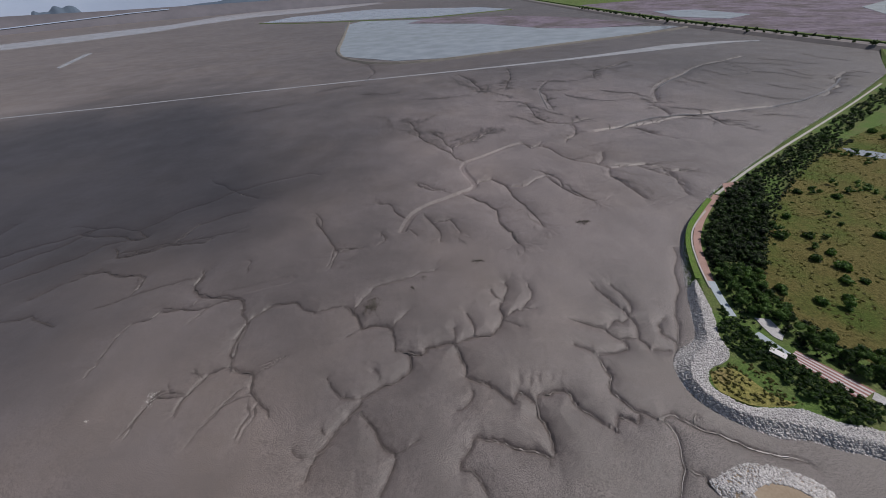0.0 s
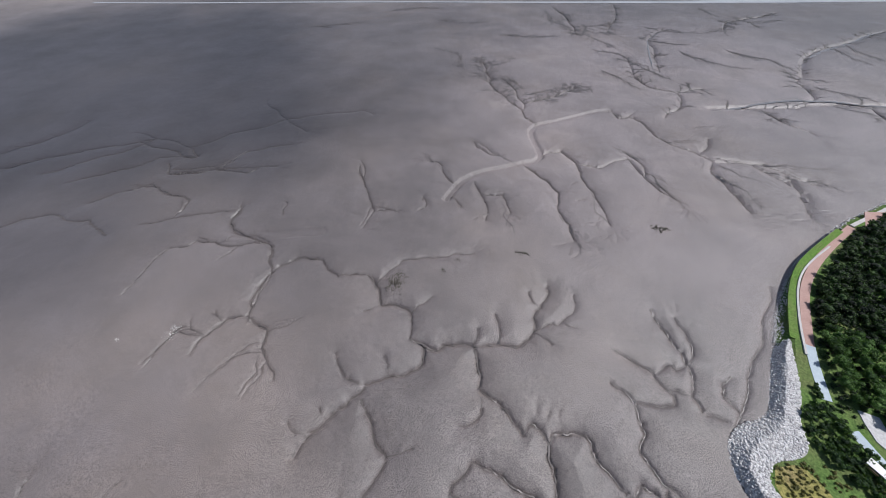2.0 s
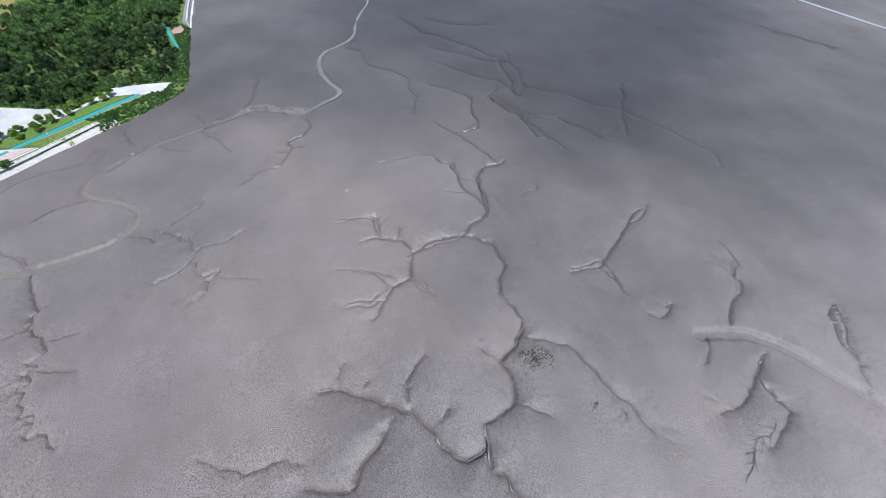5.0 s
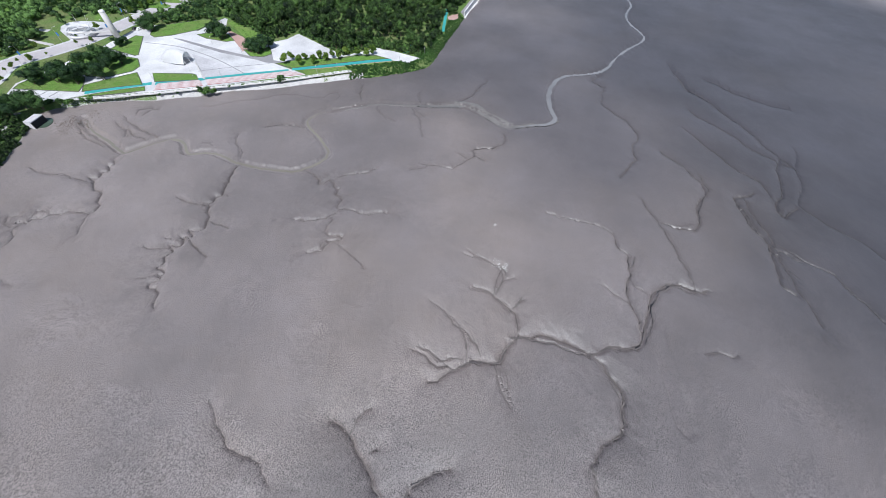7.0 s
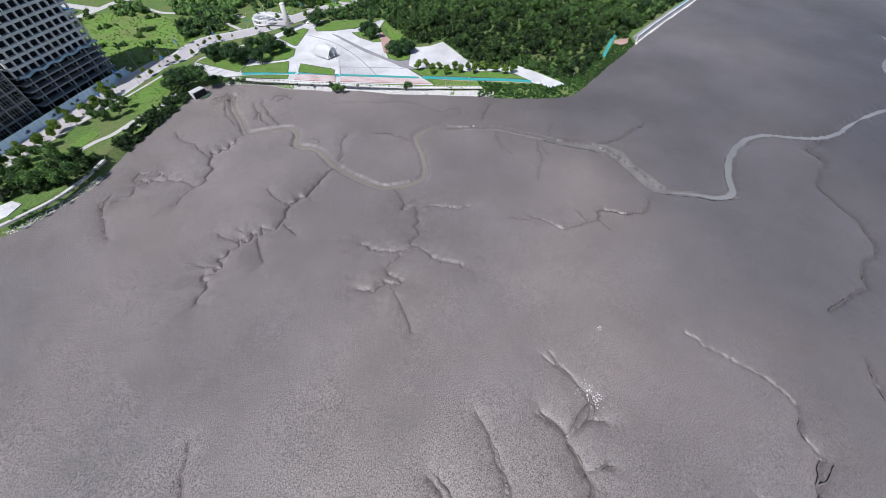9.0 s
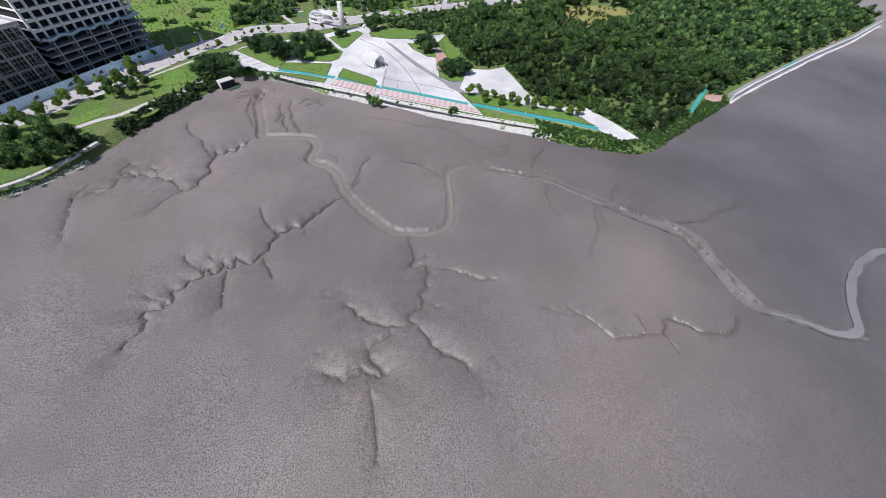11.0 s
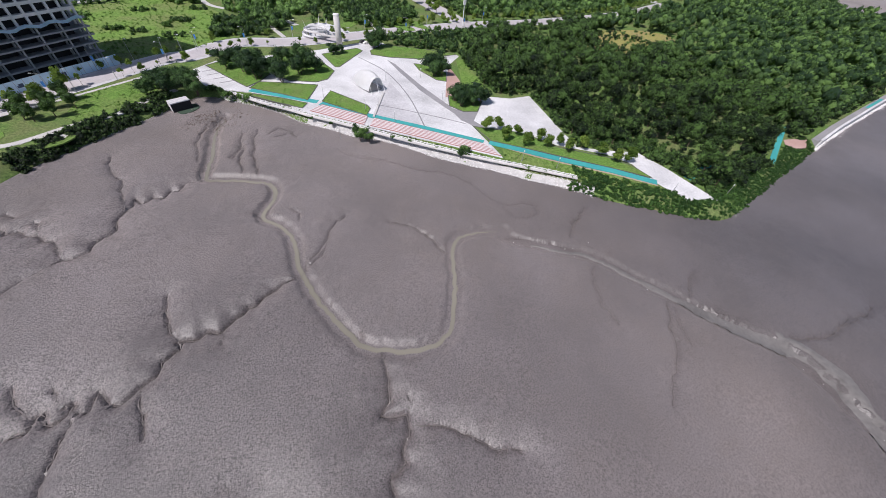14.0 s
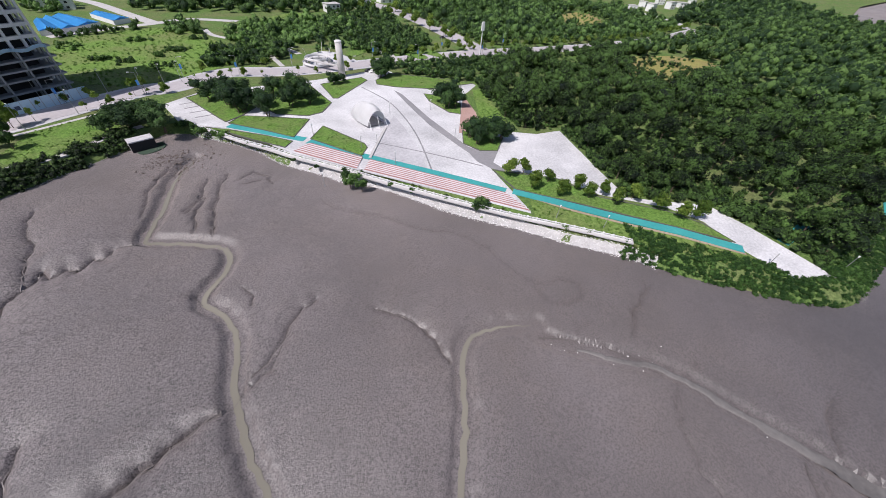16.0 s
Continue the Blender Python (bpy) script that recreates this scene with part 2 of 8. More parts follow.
LEAF_PARK = leaf_material("park_leaf", (0.010, 0.030, 0.010), (0.195, 0.345, 0.092), 0.16)
LEAF_WEED = leaf_material("bank_weed_leaf", (0.05, 0.075, 0.02), (0.21, 0.25, 0.075), 0.2)
LEAF_DRY = leaf_material("dry_tussock_leaf", (0.09, 0.09, 0.03), (0.27, 0.25, 0.09), 0.2)
BARK = plain("bark", (0.07, 0.05, 0.035), (0.16, 0.12, 0.09), 6.0, 1.0, 0.95, 0.5)
CONCRETE = plain("raw_concrete", (0.60, 0.59, 0.595), (0.80, 0.79, 0.79), 1.0, 0.08, 0.85, 0.2)
# darker copy of the raw concrete, painting the podium's shade under the netting
CONCRETE_GREY = plain("shaded_grey_concrete", (0.26, 0.265, 0.28), (0.42, 0.42, 0.435), 1.0, 0.08, 0.85, 0.2)
WHITE = plain("white_paint", (0.70, 0.70, 0.70), (0.82, 0.82, 0.81), 2.0, 0.3, 0.6, 0.05)
MEMBRANE = plain("white_membrane", (0.84, 0.84, 0.84), (0.92, 0.92, 0.92), 0.8, 0.2, 0.5, 0.05)
BLUE_ROOF = plain("blue_sheet_roof", (0.05, 0.36, 0.74), (0.10, 0.50, 0.92), 1.0, 0.05, 0.5, 0.1)
BLUE_PANEL = plain("pale_blue_hoarding", (0.52, 0.74, 0.92), (0.68, 0.86, 0.97), 1.0, 0.15, 0.5, 0.05)
PANEL_DARK = plain("dark_blue_print", (0.03, 0.06, 0.12), (0.06, 0.10, 0.18), 2.0, 0.2, 0.5, 0.05)
BANNER = plain("blue_banner", (0.05, 0.22, 0.62), (0.10, 0.34, 0.78), 2.0, 0.2, 0.6, 0.05)
STEEL = plain("galvanised_steel", (0.35, 0.36, 0.37), (0.5, 0.5, 0.51), 4.0, 0.5, 0.45, 0.05, metal=0.6)
# near-black for painted room and recess shade, and for glass and tyres
DARK = plain("shade_and_glass_black", (0.008, 0.009, 0.012), (0.018, 0.018, 0.022), 2.0, 0.2, 0.8, 0.1)
# blue of the distant air is mixed into the hill colour
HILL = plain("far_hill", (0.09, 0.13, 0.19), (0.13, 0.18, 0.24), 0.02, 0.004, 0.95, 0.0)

# ---- mesh helpers ----


def fill(me, verts, faces, material, smooth=False):
    """A mesh from arrays of vertices and of faces with equal corner counts."""
    verts, faces = np.asarray(verts, np.float32), np.asarray(faces, np.int32)
    k = faces.shape[1]
    me.vertices.add(len(verts))
    me.vertices.foreach_set("co", verts.ravel())
    me.loops.add(faces.size)
    me.loops.foreach_set("vertex_index", faces.ravel())
    me.polygons.add(len(faces))
    me.polygons.foreach_set("loop_start", np.arange(0, faces.size, k, dtype=np.int32))
    if np.any(smooth):
        me.polygons.foreach_set("use_smooth", np.ones(len(faces), bool) & smooth)
    me.materials.append(material)
    me.update(calc_edges=True)
    return me


def mesh_of(name, bm, material, smooth=False):
    bmesh.ops.recalc_face_normals(bm, faces=bm.faces)
    me = bpy.data.meshes.new(name)
    bm.to_mesh(me)
    bm.free()
    for p in me.polygons:
        p.use_smooth = smooth
    for m in material if isinstance(material, (list, tuple)) else [material]:
        me.materials.append(m)
    return me


def thing(name, bm, material, label="", category="", group="", kind="", smooth=False):
    return tagged(new(name, mesh_of(name, bm, material, smooth)), label, category, group, kind)


def empty(name, label, category, group="", m=None):
    ob = tagged(new(name), label, category, group)
    if m is not None:
        ob.matrix_basis = m
    return ob


def part(name, bm, material, parent, label="", smooth=False):
    ob = new(name, bm if isinstance(bm, bpy.types.Mesh) else mesh_of(name, bm, material, smooth))
    ob.parent = parent
    return tagged(ob, label)


def box(bm, x0, y0, z0, x1, y1, z1, m=None):
    mm = Matrix.LocRotScale(((x0 + x1) / 2, (y0 + y1) / 2, (z0 + z1) / 2), None, (abs(x1 - x0), abs(y1 - y0), abs(z1 - z0)))
    bmesh.ops.create_cube(bm, size=1.0, matrix=(m @ mm) if m else mm)
    return bm


def tube(bm, a, b, ra, rb=None, n=8, cap=True):
    a, b = Vector(a), Vector(b)
    d = b - a
    m = Matrix.Translation((a + b) / 2) @ d.to_track_quat("Z", "Y").to_matrix().to_4x4()
    bmesh.ops.create_cone(bm, cap_ends=cap, segments=n, radius1=ra, radius2=ra if rb is None else rb, depth=d.length, matrix=m)
    return bm


def prism(bm, pts, z0, z1):
    """An upright prism over a plan outline."""
    low = [bm.verts.new((x, y, z0)) for x, y in pts]
    top = [bm.verts.new((x, y, z1)) for x, y in pts]
    bm.faces.new(top)
    bm.faces.new(low[::-1])
    for i in range(len(pts)):
        j = (i + 1) % len(pts)
        bm.faces.new((low[i], low[j], top[j], top[i]))
    return bm


def along(pts, step=None, count=None):
    """Points at even steps along a line in plan."""
    p = np.asarray(pts, float)
    d = np.r_[0, np.cumsum(np.hypot(*np.diff(p[:, :2], axis=0).T))]
    count = count or max(2, int(round(d[-1] / step)) + 1)
    s = np.linspace(0, d[-1], count)
    return np.stack([np.interp(s, d, p[:, k]) for k in range(p.shape[1])], -1)


def smooth_line(pts, rounds=2):
    """Corners cut (Chaikin), ends kept."""
    p = np.asarray(pts, float)
    for _ in range(rounds):
        q = np.empty((2 * len(p) - 2, p.shape[1]))
        q[0::2] = 0.75 * p[:-1] + 0.25 * p[1:]
        q[1::2] = 0.25 * p[:-1] + 0.75 * p[1:]
        p = np.vstack([p[:1], q, p[-1:]])
    return p


def sideways(p):
    t = np.gradient(np.asarray(p, float)[:, :2], axis=0)
    t /= np.linalg.norm(t, axis=1)[:, None] + 1e-9
    return np.stack([-t[:, 1], t[:, 0]], -1)


def strip(bm, pts, width, z0, z1, taper=None):
    """A raised band of a given width along a line in plan."""
    p = np.asarray(pts, float)
    n = sideways(p)
    w = np.full(len(p), width) if taper is None else np.asarray(taper, float)
    left, right = p[:, :2] + n * w[:, None] / 2, p[:, :2] - n * w[:, None] / 2
    rows = []
    for a, b in zip(left, right):
        rows.append([bm.verts.new((*a, z0)), bm.verts.new((*a, z1)), bm.verts.new((*b, z1)), bm.verts.new((*b, z0))])
    for r, s in zip(rows, rows[1:]):
        for k in range(4):
            bm.faces.new((r[k], s[k], s[(k + 1) % 4], r[(k + 1) % 4]))
    bm.faces.new(rows[0])
    bm.faces.new(rows[-1][::-1])
    return bm


def inside(px, py, poly):
    px, py = np.asarray(px, float), np.asarray(py, float)
    hit = np.zeros(px.shape, bool)
    for (x0, y0), (x1, y1) in zip(poly, poly[1:] + poly[:1]):
        if y0 != y1:
            hit ^= ((y0 > py) != (y1 > py)) & (px < (x1 - x0) * (py - y0) / (y1 - y0) + x0)
    return hit


# ---- the tidal flat: one sheet with its creeks cut in ----
CREEKS, RILLS = [], []


def ragged_line(pts, share=0.11):
    """A line broken up by smaller and smaller bends, as mud banks slump."""
    p = [np.array(q, float) for q in pts]
    for _ in range(2):
        out = [p[0]]
        for a, b in zip(p, p[1:]):
            long = float(np.hypot(*(b - a)))
            if long > 4.5:
                out.append((a + b) / 2 + np.array((a[1] - b[1], b[0] - a[0])) * random.uniform(-share, share) + (b - a) * random.uniform(-0.12, 0.12))
            out.append(b)
        p = out
    return [tuple(q) for q in p]


def creek(width, depth, pts, rills=0.015, valley=1.0, rounds=1):
    """A tidal creek along a line in plan; rills: side rills per metre; valley: how far its shoulders sink."""
    pts = pts if width > 4 else ragged_line(pts)
    CREEKS.append((width, depth, smooth_line(pts, 0 if 1.5 < width < 2.7 and pts[0][1] < 20 else rounds), valley, 0.35))
    if rills:
        north = min(max((pts[0][1] - 150) / 120, 0), 1)
        q = along(smooth_line(pts, 1), 1.0)
        side = 1
        for i in range(2, len(q) - 1):
            if random.random() < rills * (1.3 + 0.5 * north):
                side = side if random.random() < 0.25 else -side
                heading = math.atan2(*(q[i] - q[i - 1])[::-1])
                long = random.uniform(2.2, 6.5) + north * random.uniform(2, 14) * (0.4 + 0.6 * i / len(q))
                rill(*q[i], heading + side * random.uniform(0.5, 1.15), long, depth * random.uniform(0.4, 0.7), 0.5 + 0.35 * north, 2 if north > 0.3 else 1)
        if rills > 0.11:
            heading = math.atan2(*(q[-1] - q[-3])[::-1])
            for turn in (-0.75, -0.3, 0.1, 0.5, 0.8)[::1 if north > 0.3 else 2]:
                rill(*q[-1], heading + turn + random.uniform(-0.2, 0.2), random.uniform(4, 8) + north * random.uniform(4, 14), depth * 0.55, 0.5 + 0.35 * north, 2)


def rill(x, y, a, length, depth, width, forks):
    """A thin side rill that bends and forks like a feather."""
    line, n, side = [(x, y)], max(3, int(length / (1.6 + 1.2 * (width - 0.4)))), random.choice((-1, 1))
    for k in range(n):
        a += random.uniform(-0.4, 0.4)
        x, y = x + length / n * math.cos(a), y + length / n * math.sin(a)
        line.append((x, y))
        if forks and k < n - 1 and random.random() < 0.5:
            side = -side
            rill(x, y, a + side * random.uniform(0.45, 0.95), length * random.uniform(0.3, 0.55), depth * 0.7, width * 0.85, forks - 1)
    if y > 320:
        RILLS.append((line, 0.5 + 0.5 * width))
    CREEKS.append((width * random.uniform(0.8, 1.2), min(depth, 0.4 + 0.4 * width), line, 0.6, 0.85))


# middle of the flat
creek(3, 1.7, [(-148.7, 146.6), (-148.8, 142.7), (-150.1, 138.1), (-147.4, 132.5), (-139.6, 126.9), (-132.6, 125.8), (-122.8, 124.8), (-115.8, 123.3), (-111.9, 119.1), (-110, 113.2), (-104.8, 107.2)], 0.02)
creek(3.4, 2, [(-104.8, 107.2), (-106.2, 100.7), (-105.7, 95.9), (-103.7, 88.2), (-101.4, 82.7)], 0.02)
creek(2.4, 1.4, [(-101.4, 82.7), (-96.2, 80.3), (-90.2, 79.9), (-88.3, 78), (-87.4, 72.8), (-86.4, 70.1), (-83, 68.9), (-80.4, 65.5), (-74.2, 60.5)], 0.04)
creek(1.5, 0.8, [(-80.7, 65.8), (-82.2, 61.1), (-83.5, 57), (-83.4, 53.5)], 0.03)
creek(1.3, 0.5, [(-89.9, 79.3), (-84.9, 83.3), (-78.7, 86.7)], 0.03)
creek(2.4, 1.4, [(-101.4, 82.7), (-105.4, 81.2), (-109.4, 79.4), (-110, 77.3), (-112.3, 71.8), (-113.5, 68), (-114.1, 65.3), (-113.5, 62.1)], 0.03)
creek(1.5, 0.7, [(-110.1, 77.6), (-112.9, 79.8), (-115.8, 81.3)], 0)
creek(1.6, 0.8, [(-112.8, 70.6), (-116.8, 71.2), (-120.8, 71.8), (-123.7, 75.2)], 0.02)
creek(1.3, 0.6, [(-122, 72.6), (-126.8, 68.4), (-126.8, 62.2), (-126.5, 56.9)], 0.02)
creek(1.3, 0.5, [(-91.5, 68.6), (-95.4, 64.8), (-97.1, 60.4), (-98.2, 55.9)], 0.02)
creek(2.8, 1.6, [(-104.8, 107.2), (-103.5, 111.8), (-99, 116.5), (-94.2, 119.4), (-87.9, 120.3), (-83.3, 119.3), (-75.8, 113.5), (-71.7, 111.5)], 0.03)
creek(2.4, 1.1, [(-71.7, 111.5), (-65.9, 114.6), (-59, 116.1)], 0.02)
creek(2.8, 1.7, [(-59, 116.1), (-53.9, 113.3), (-50.4, 110.1), (-47.7, 105.1), (-46.5, 101.6), (-40.8, 103.4), (-34.4, 102.8), (-31.4, 100.3), (-29.6, 94.5), (-28.7, 88.7)], 0.03)
creek(1.5, 0.8, [(-31.4, 100.3), (-30, 104.3), (-26.2, 108.3), (-24.4, 110.4)], 0.04)
creek(1.5, 0.8, [(-46.5, 101.6), (-49.3, 98.4), (-52.3, 96.3)], 0)
creek(3.2, 2, [(-28.7, 88.7), (-21.7, 86.7), (-20.7, 82.5), (-22.1, 77.2), (-25.5, 74.7), (-31, 72.4), (-35.2, 69.6), (-39.6, 66.5)], 0.03)
creek(3, 1.8, [(-39.6, 66.5), (-39.6, 64.2), (-42.5, 61.2), (-44, 58.1), (-47.2, 54.1), (-48.1, 52), (-49, 49.4), (-52, 45.8), (-52.9, 42.4), (-53.2, 39.1)], 0.04)
creek(1.8, 1, [(-48.1, 52), (-50.1, 53.2), (-52.2, 54.7)], 0)
creek(1.6, 0.8, [(-52, 45.8), (-56.9, 45.6), (-60.7, 47.8)], 0.03)
creek(2, 1.1, [(-39.6, 66.5), (-43.7, 66.6), (-49.8, 68.6), (-52.9, 71.4), (-55.7, 75.7)], 0.04)
creek(1.8, 1, [(-31.7, 72.4), (-33.4, 76), (-36.7, 79)], 0)
creek(2.8, 1.7, [(-38.9, 61.6), (-35.4, 57.9), (-32, 54.4), (-30.6, 51.9), (-29.6, 50.5), (-26.5, 47.7), (-23.5, 46.7), (-23.7, 43.6), (-24.6, 40.3), (-26, 36.3), (-28.1, 32.6)], 0.03)
creek(1.4, 0.7, [(-23.5, 46.7), (-19.6, 47.9), (-16.2, 50.6)], 0)
creek(3, 1.8, [(-28.7, 88.7), (-19.2, 86.3), (-15.5, 87.1), (-14.1, 90.2), (-8.1, 91.2), (-2.2, 91.6)], 0.03)
creek(2.6, 1.5, [(-2.2, 91.6), (2.1, 92.6), (8.7, 95.1), (15.6, 94.9), (18.1, 98.3), (21.3, 102.8), (21.9, 106.9), (20.6, 112), (23.7, 116.3), (26.5, 123.4), (26, 128.4)], 0.12)
creek(1.8, 1, [(-2.2, 91.6), (-1.3, 95.9), (-2, 99.1)], 0.05)
creek(2, 1.2, [(8, 95.5), (7.3, 100.4), (6.2, 104.1), (4.5, 107.7)], 0.08)
creek(1.6, 0.9, [(21.4, 103.4), (25.1, 101.9), (28.6, 99.1)], 0.08)
creek(1.4, 0.8, [(23.1, 115.6), (19.5, 118.5), (17.7, 123)], 0.08)
creek(1.6, 0.9, [(21.4, 103.4), (31.8, 109.6), (36.6, 115.7), (38.4, 121.5), (37.4, 125.7)], 0.12)
creek(1.4, 0.7, [(32.8, 110.3), (38, 109)], 0.05)
creek(3, 1.8, [(-2.2, 91.6), (0.6, 85.9), (2.8, 80.3), (2.7, 75.1), (5.9, 73.8), (12.3, 69.9), (18.3, 65.2), (19.7, 63.3)], 0.02)
creek(2.4, 1.4, [(19.7, 63.3), (21, 66.2), (23, 67.5), (26, 66.1), (27.7, 63.8), (28.8, 62.9)], 0.05)
creek(1.8, 1, [(2.9, 74.4), (4.7, 70.2), (4.9, 66.7), (2.9, 63.3), (-2.5, 60.3)], 0)
creek(2.8, 1.7, [(28.8, 62.9), (29.8, 65.5), (32.7, 67), (37.5, 68.5), (40.7, 68.4), (42.9, 66.3), (43.3, 62.5), (44.4, 60.8), (48.2, 58.6), (51.9, 54.9), (54.4, 52.1)], 0.02)
creek(0.9, 0.7, [(23.9, 66.1), (23.7, 69.6), (23.7, 73.7)], 0)
creek(0.9, 0.7, [(27.2, 66.6), (27.6, 69.8), (28.2, 73.6)], 0)
creek(0.9, 0.7, [(31.7, 67.3), (31.5, 70.2), (31.3, 73.5)], 0)
creek(0.9, 0.7, [(35.8, 67.9), (36.1, 70.5), (36.5, 73.3)], 0)
creek(0.9, 0.7, [(39.6, 68.4), (39.9, 70.8), (40.3, 73.2)], 0)
creek(2.6, 1.5, [(54.4, 52.1), (56.8, 57.6), (59.6, 56.7), (63.2, 55.2), (64.8, 57.6)], 0.02)
creek(3.2, 2, [(28.8, 62.9), (28.7, 58.4), (30.8, 54.4), (31.4, 50.6), (31.4, 47.5), (31.6, 46)], 0)
creek(2.6, 1.6, [(31.6, 46), (29.8, 44), (25.9, 46.2), (21.3, 47.1), (15.8, 49), (10.1, 50.6), (5.3, 51.7), (3.8, 50.6), (3, 47.5), (-0.4, 44.9), (-1.2, 41.5)], 0.02)
creek(2.4, 1.4, [(-1.2, 41.5), (2.6, 41), (5.1, 38.2), (7, 35.1), (7.7, 31.4)], 0.03)
creek(1.4, 0.7, [(30.4, 45.2), (28.1, 43.5), (29.2, 41.7)], 0)
creek(2.2, 1.3, [(58.1, 83.8), (58.7, 79.8), (59.8, 75.8), (60.4, 72.6), (57.7, 67.5), (59.7, 64.5), (61.8, 61.8), (63.9, 59), (66.5, 58.5), (69.7, 56)], 0.14)
creek(1.6, 1, [(58.5, 81.6), (55.2, 85.9), (50, 88.4)], 0.1)
creek(1.8, 1.1, [(70, 126), (72.1, 119.8), (74.8, 115.7), (76.7, 110), (79.5, 107), (79.6, 102.9), (81.5, 99.5), (80.2, 93.8), (78.9, 90.2), (81.1, 87.8), (80.7, 84.4), (84.6, 85.1), (88.5, 83.6)], 0.2)
creek(1.8, 1.1, [(52.9, 102.4), (59.7, 99.4), (66.5, 96.9), (67.3, 93.7), (70.2, 90.6), (73.2, 89), (72.1, 85.3), (67.5, 83.8), (59.2, 83.5)], 0.2)
creek(1.6, 1, [(67.5, 96.2), (73.3, 101.5), (74.9, 99.1), (79.2, 101.9)], 0.12)
creek(1.6, 0.9, [(95.2, 101.5), (90.6, 97.5), (89.6, 92.8), (92.8, 89.7), (93.7, 86.8), (94.6, 81.7)], 0.12)
creek(1.6, 0.9, [(79.6, 102.9), (83.3, 107.9), (82.4, 117.3), (79.2, 123.4)], 0.12)
creek(1.4, 0.8, [(78.9, 90.2), (72.9, 91.1), (70.2, 90.6)], 0.1)
creek(1.5, 0.8, [(84.1, 57.1), (81.5, 53.8), (82.9, 52.3)], 0)
creek(1.6, 0.9, [(70.4, 41.6), (72.8, 39.5), (76.2, 37.9), (76, 35.3)], 0.08)
creek(1.3, 0.7, [(88.3, 78.7), (100.5, 101.9), (113.4, 123.6), (125.7, 150.7)], 0.05)
creek(1.6, 0.9, [(-52.1, 111.3), (-49.5, 120), (-44.9, 128), (-37.6, 130.6), (-33.2, 133), (-24, 135.6), (-19.5, 139.1), (-11.6, 140.5)], 0.25)
creek(1.6, 0.9, [(-99.1, 205.5), (-91.4, 190.4), (-82.9, 176.7), (-75.2, 164.3), (-74.4, 156), (-74.8, 147.2)], 0.04)
creek(1.4, 0.6, [(-74.9, 163.1), (-66.8, 163.7), (-57.5, 161.4)], 0.03)
creek(1.6, 0.6, [(-50.1, 177.5), (-45.4, 175.9), (-43.7, 171.5), (-47.1, 167)], 0)
STREAM_EAST = [(70.3, 56), (75.7, 58.1), (78.8, 55.2), (82.9, 52.3), (88.4, 50.3), (93.1, 47.5), (95.5, 45.7), (101.4, 43.9), (109.3, 42.6), (111.2, 39.7)]
STREAM_SOUTH = [(70.3, 56), (73.2, 54), (73.8, 49.7), (73.3, 47), (71.8, 43.6), (70.7, 39.5), (67.6, 35.7), (64.6, 31.4)]
creek(2.2, 1, STREAM_EAST, 0.05)
creek(2.4, 1, STREAM_SOUTH, 0.03)
# the northern creeks
creek(4.4, 1.7, [(-34.1, 180.7), (-31.3, 192.6), (-26.9, 203.1), (-17.1, 212.3), (-4.7, 219.3), (6.2, 226.9), (15.2, 232.2), (18.7, 238.3), (16.2, 248.3), (10.9, 262.3), (9.5, 273.6), (13.4, 282.6), (26.6, 289.5), (43.6, 302.9), (58.7, 314.7), (70.2, 318.8)], 0.02, 0.7)
creek(2.6, 1.3, [(70.2, 318.8), (76, 306.7), (81.2, 311.6), (87.4, 310.7), (96.2, 293.3), (100.8, 282.6), (110.2, 273.1), (123.5, 263.5), (130.1, 256.2)], 0.1)
creek(1.8, 1.1, [(-31.4, 194), (-38.8, 200.4), (-44.1, 211.5), (-49, 216.8), (-54.4, 215.7)], 0.12)
creek(2.2, 1.2, [(13.4, 282.6), (3.6, 292.4), (0.2, 305.9), (-12.3, 318.7), (-24.1, 335.2), (-33.8, 352.7), (-39.5, 374.5), (-46.5, 398.6)], 0.14)
creek(1.8, 1.1, [(1.2, 303.1), (1.5, 316.8), (-6.8, 335.8), (-14.6, 353.1)], 0.12)
creek(1.6, 0.9, [(1.5, 316.8), (18.7, 329.1), (44.5, 357.7)], 0.3)
creek(1.8, 1, [(-29.8, 246.2), (-22.5, 238.8), (-13.4, 232.3), (-6.8, 232.6)], 0.1)
creek(2.4, 1.5, [(18.7, 238.3), (22.9, 245.6), (32.3, 248.6), (40.1, 239), (43.1, 229.4), (46, 216.2), (49.9, 207.8), (53.5, 196.2), (56.9, 185.5), (58.7, 177.5)], 0.16)
creek(2.4, 1.5, [(7.4, 225.9), (16.4, 219), (24.1, 211.8), (30.8, 200.4), (30.8, 191), (30.7, 184.2), (36.5, 174.1), (39.1, 162.1)], 0.16)
creek(2, 1.2, [(-20.7, 200.3), (-15.6, 189.9), (-10.5, 180.9), (-8.6, 166.6)], 0.08)
creek(1.8, 1, [(-15.2, 189.2), (-2.9, 191.7), (0.7, 183.3), (4.1, 175.3)], 0.14)
creek(1.8, 1, [(41.6, 234.1), (56.6, 232.6), (75.3, 247.9)], 0.06)
creek(2, 1.2, [(75.3, 247.9), (80.9, 234.7), (87.6, 220.7), (96.4, 209.9)], 0.13)
creek(2.2, 1.3, [(130.1, 256.2), (125.6, 242.4), (130.2, 234.2), (132.7, 220.5), (136.3, 206.2)], 0.13)
creek(2, 1.2, [(130.1, 256.2), (145.7, 260.9), (159.7, 261.4), (169.6, 253.7), (184.2, 243.8)], 0.13)
creek(1.8, 1.1, [(169.6, 253.7), (171.3, 231.7), (166.8, 208.8)], 0.2)
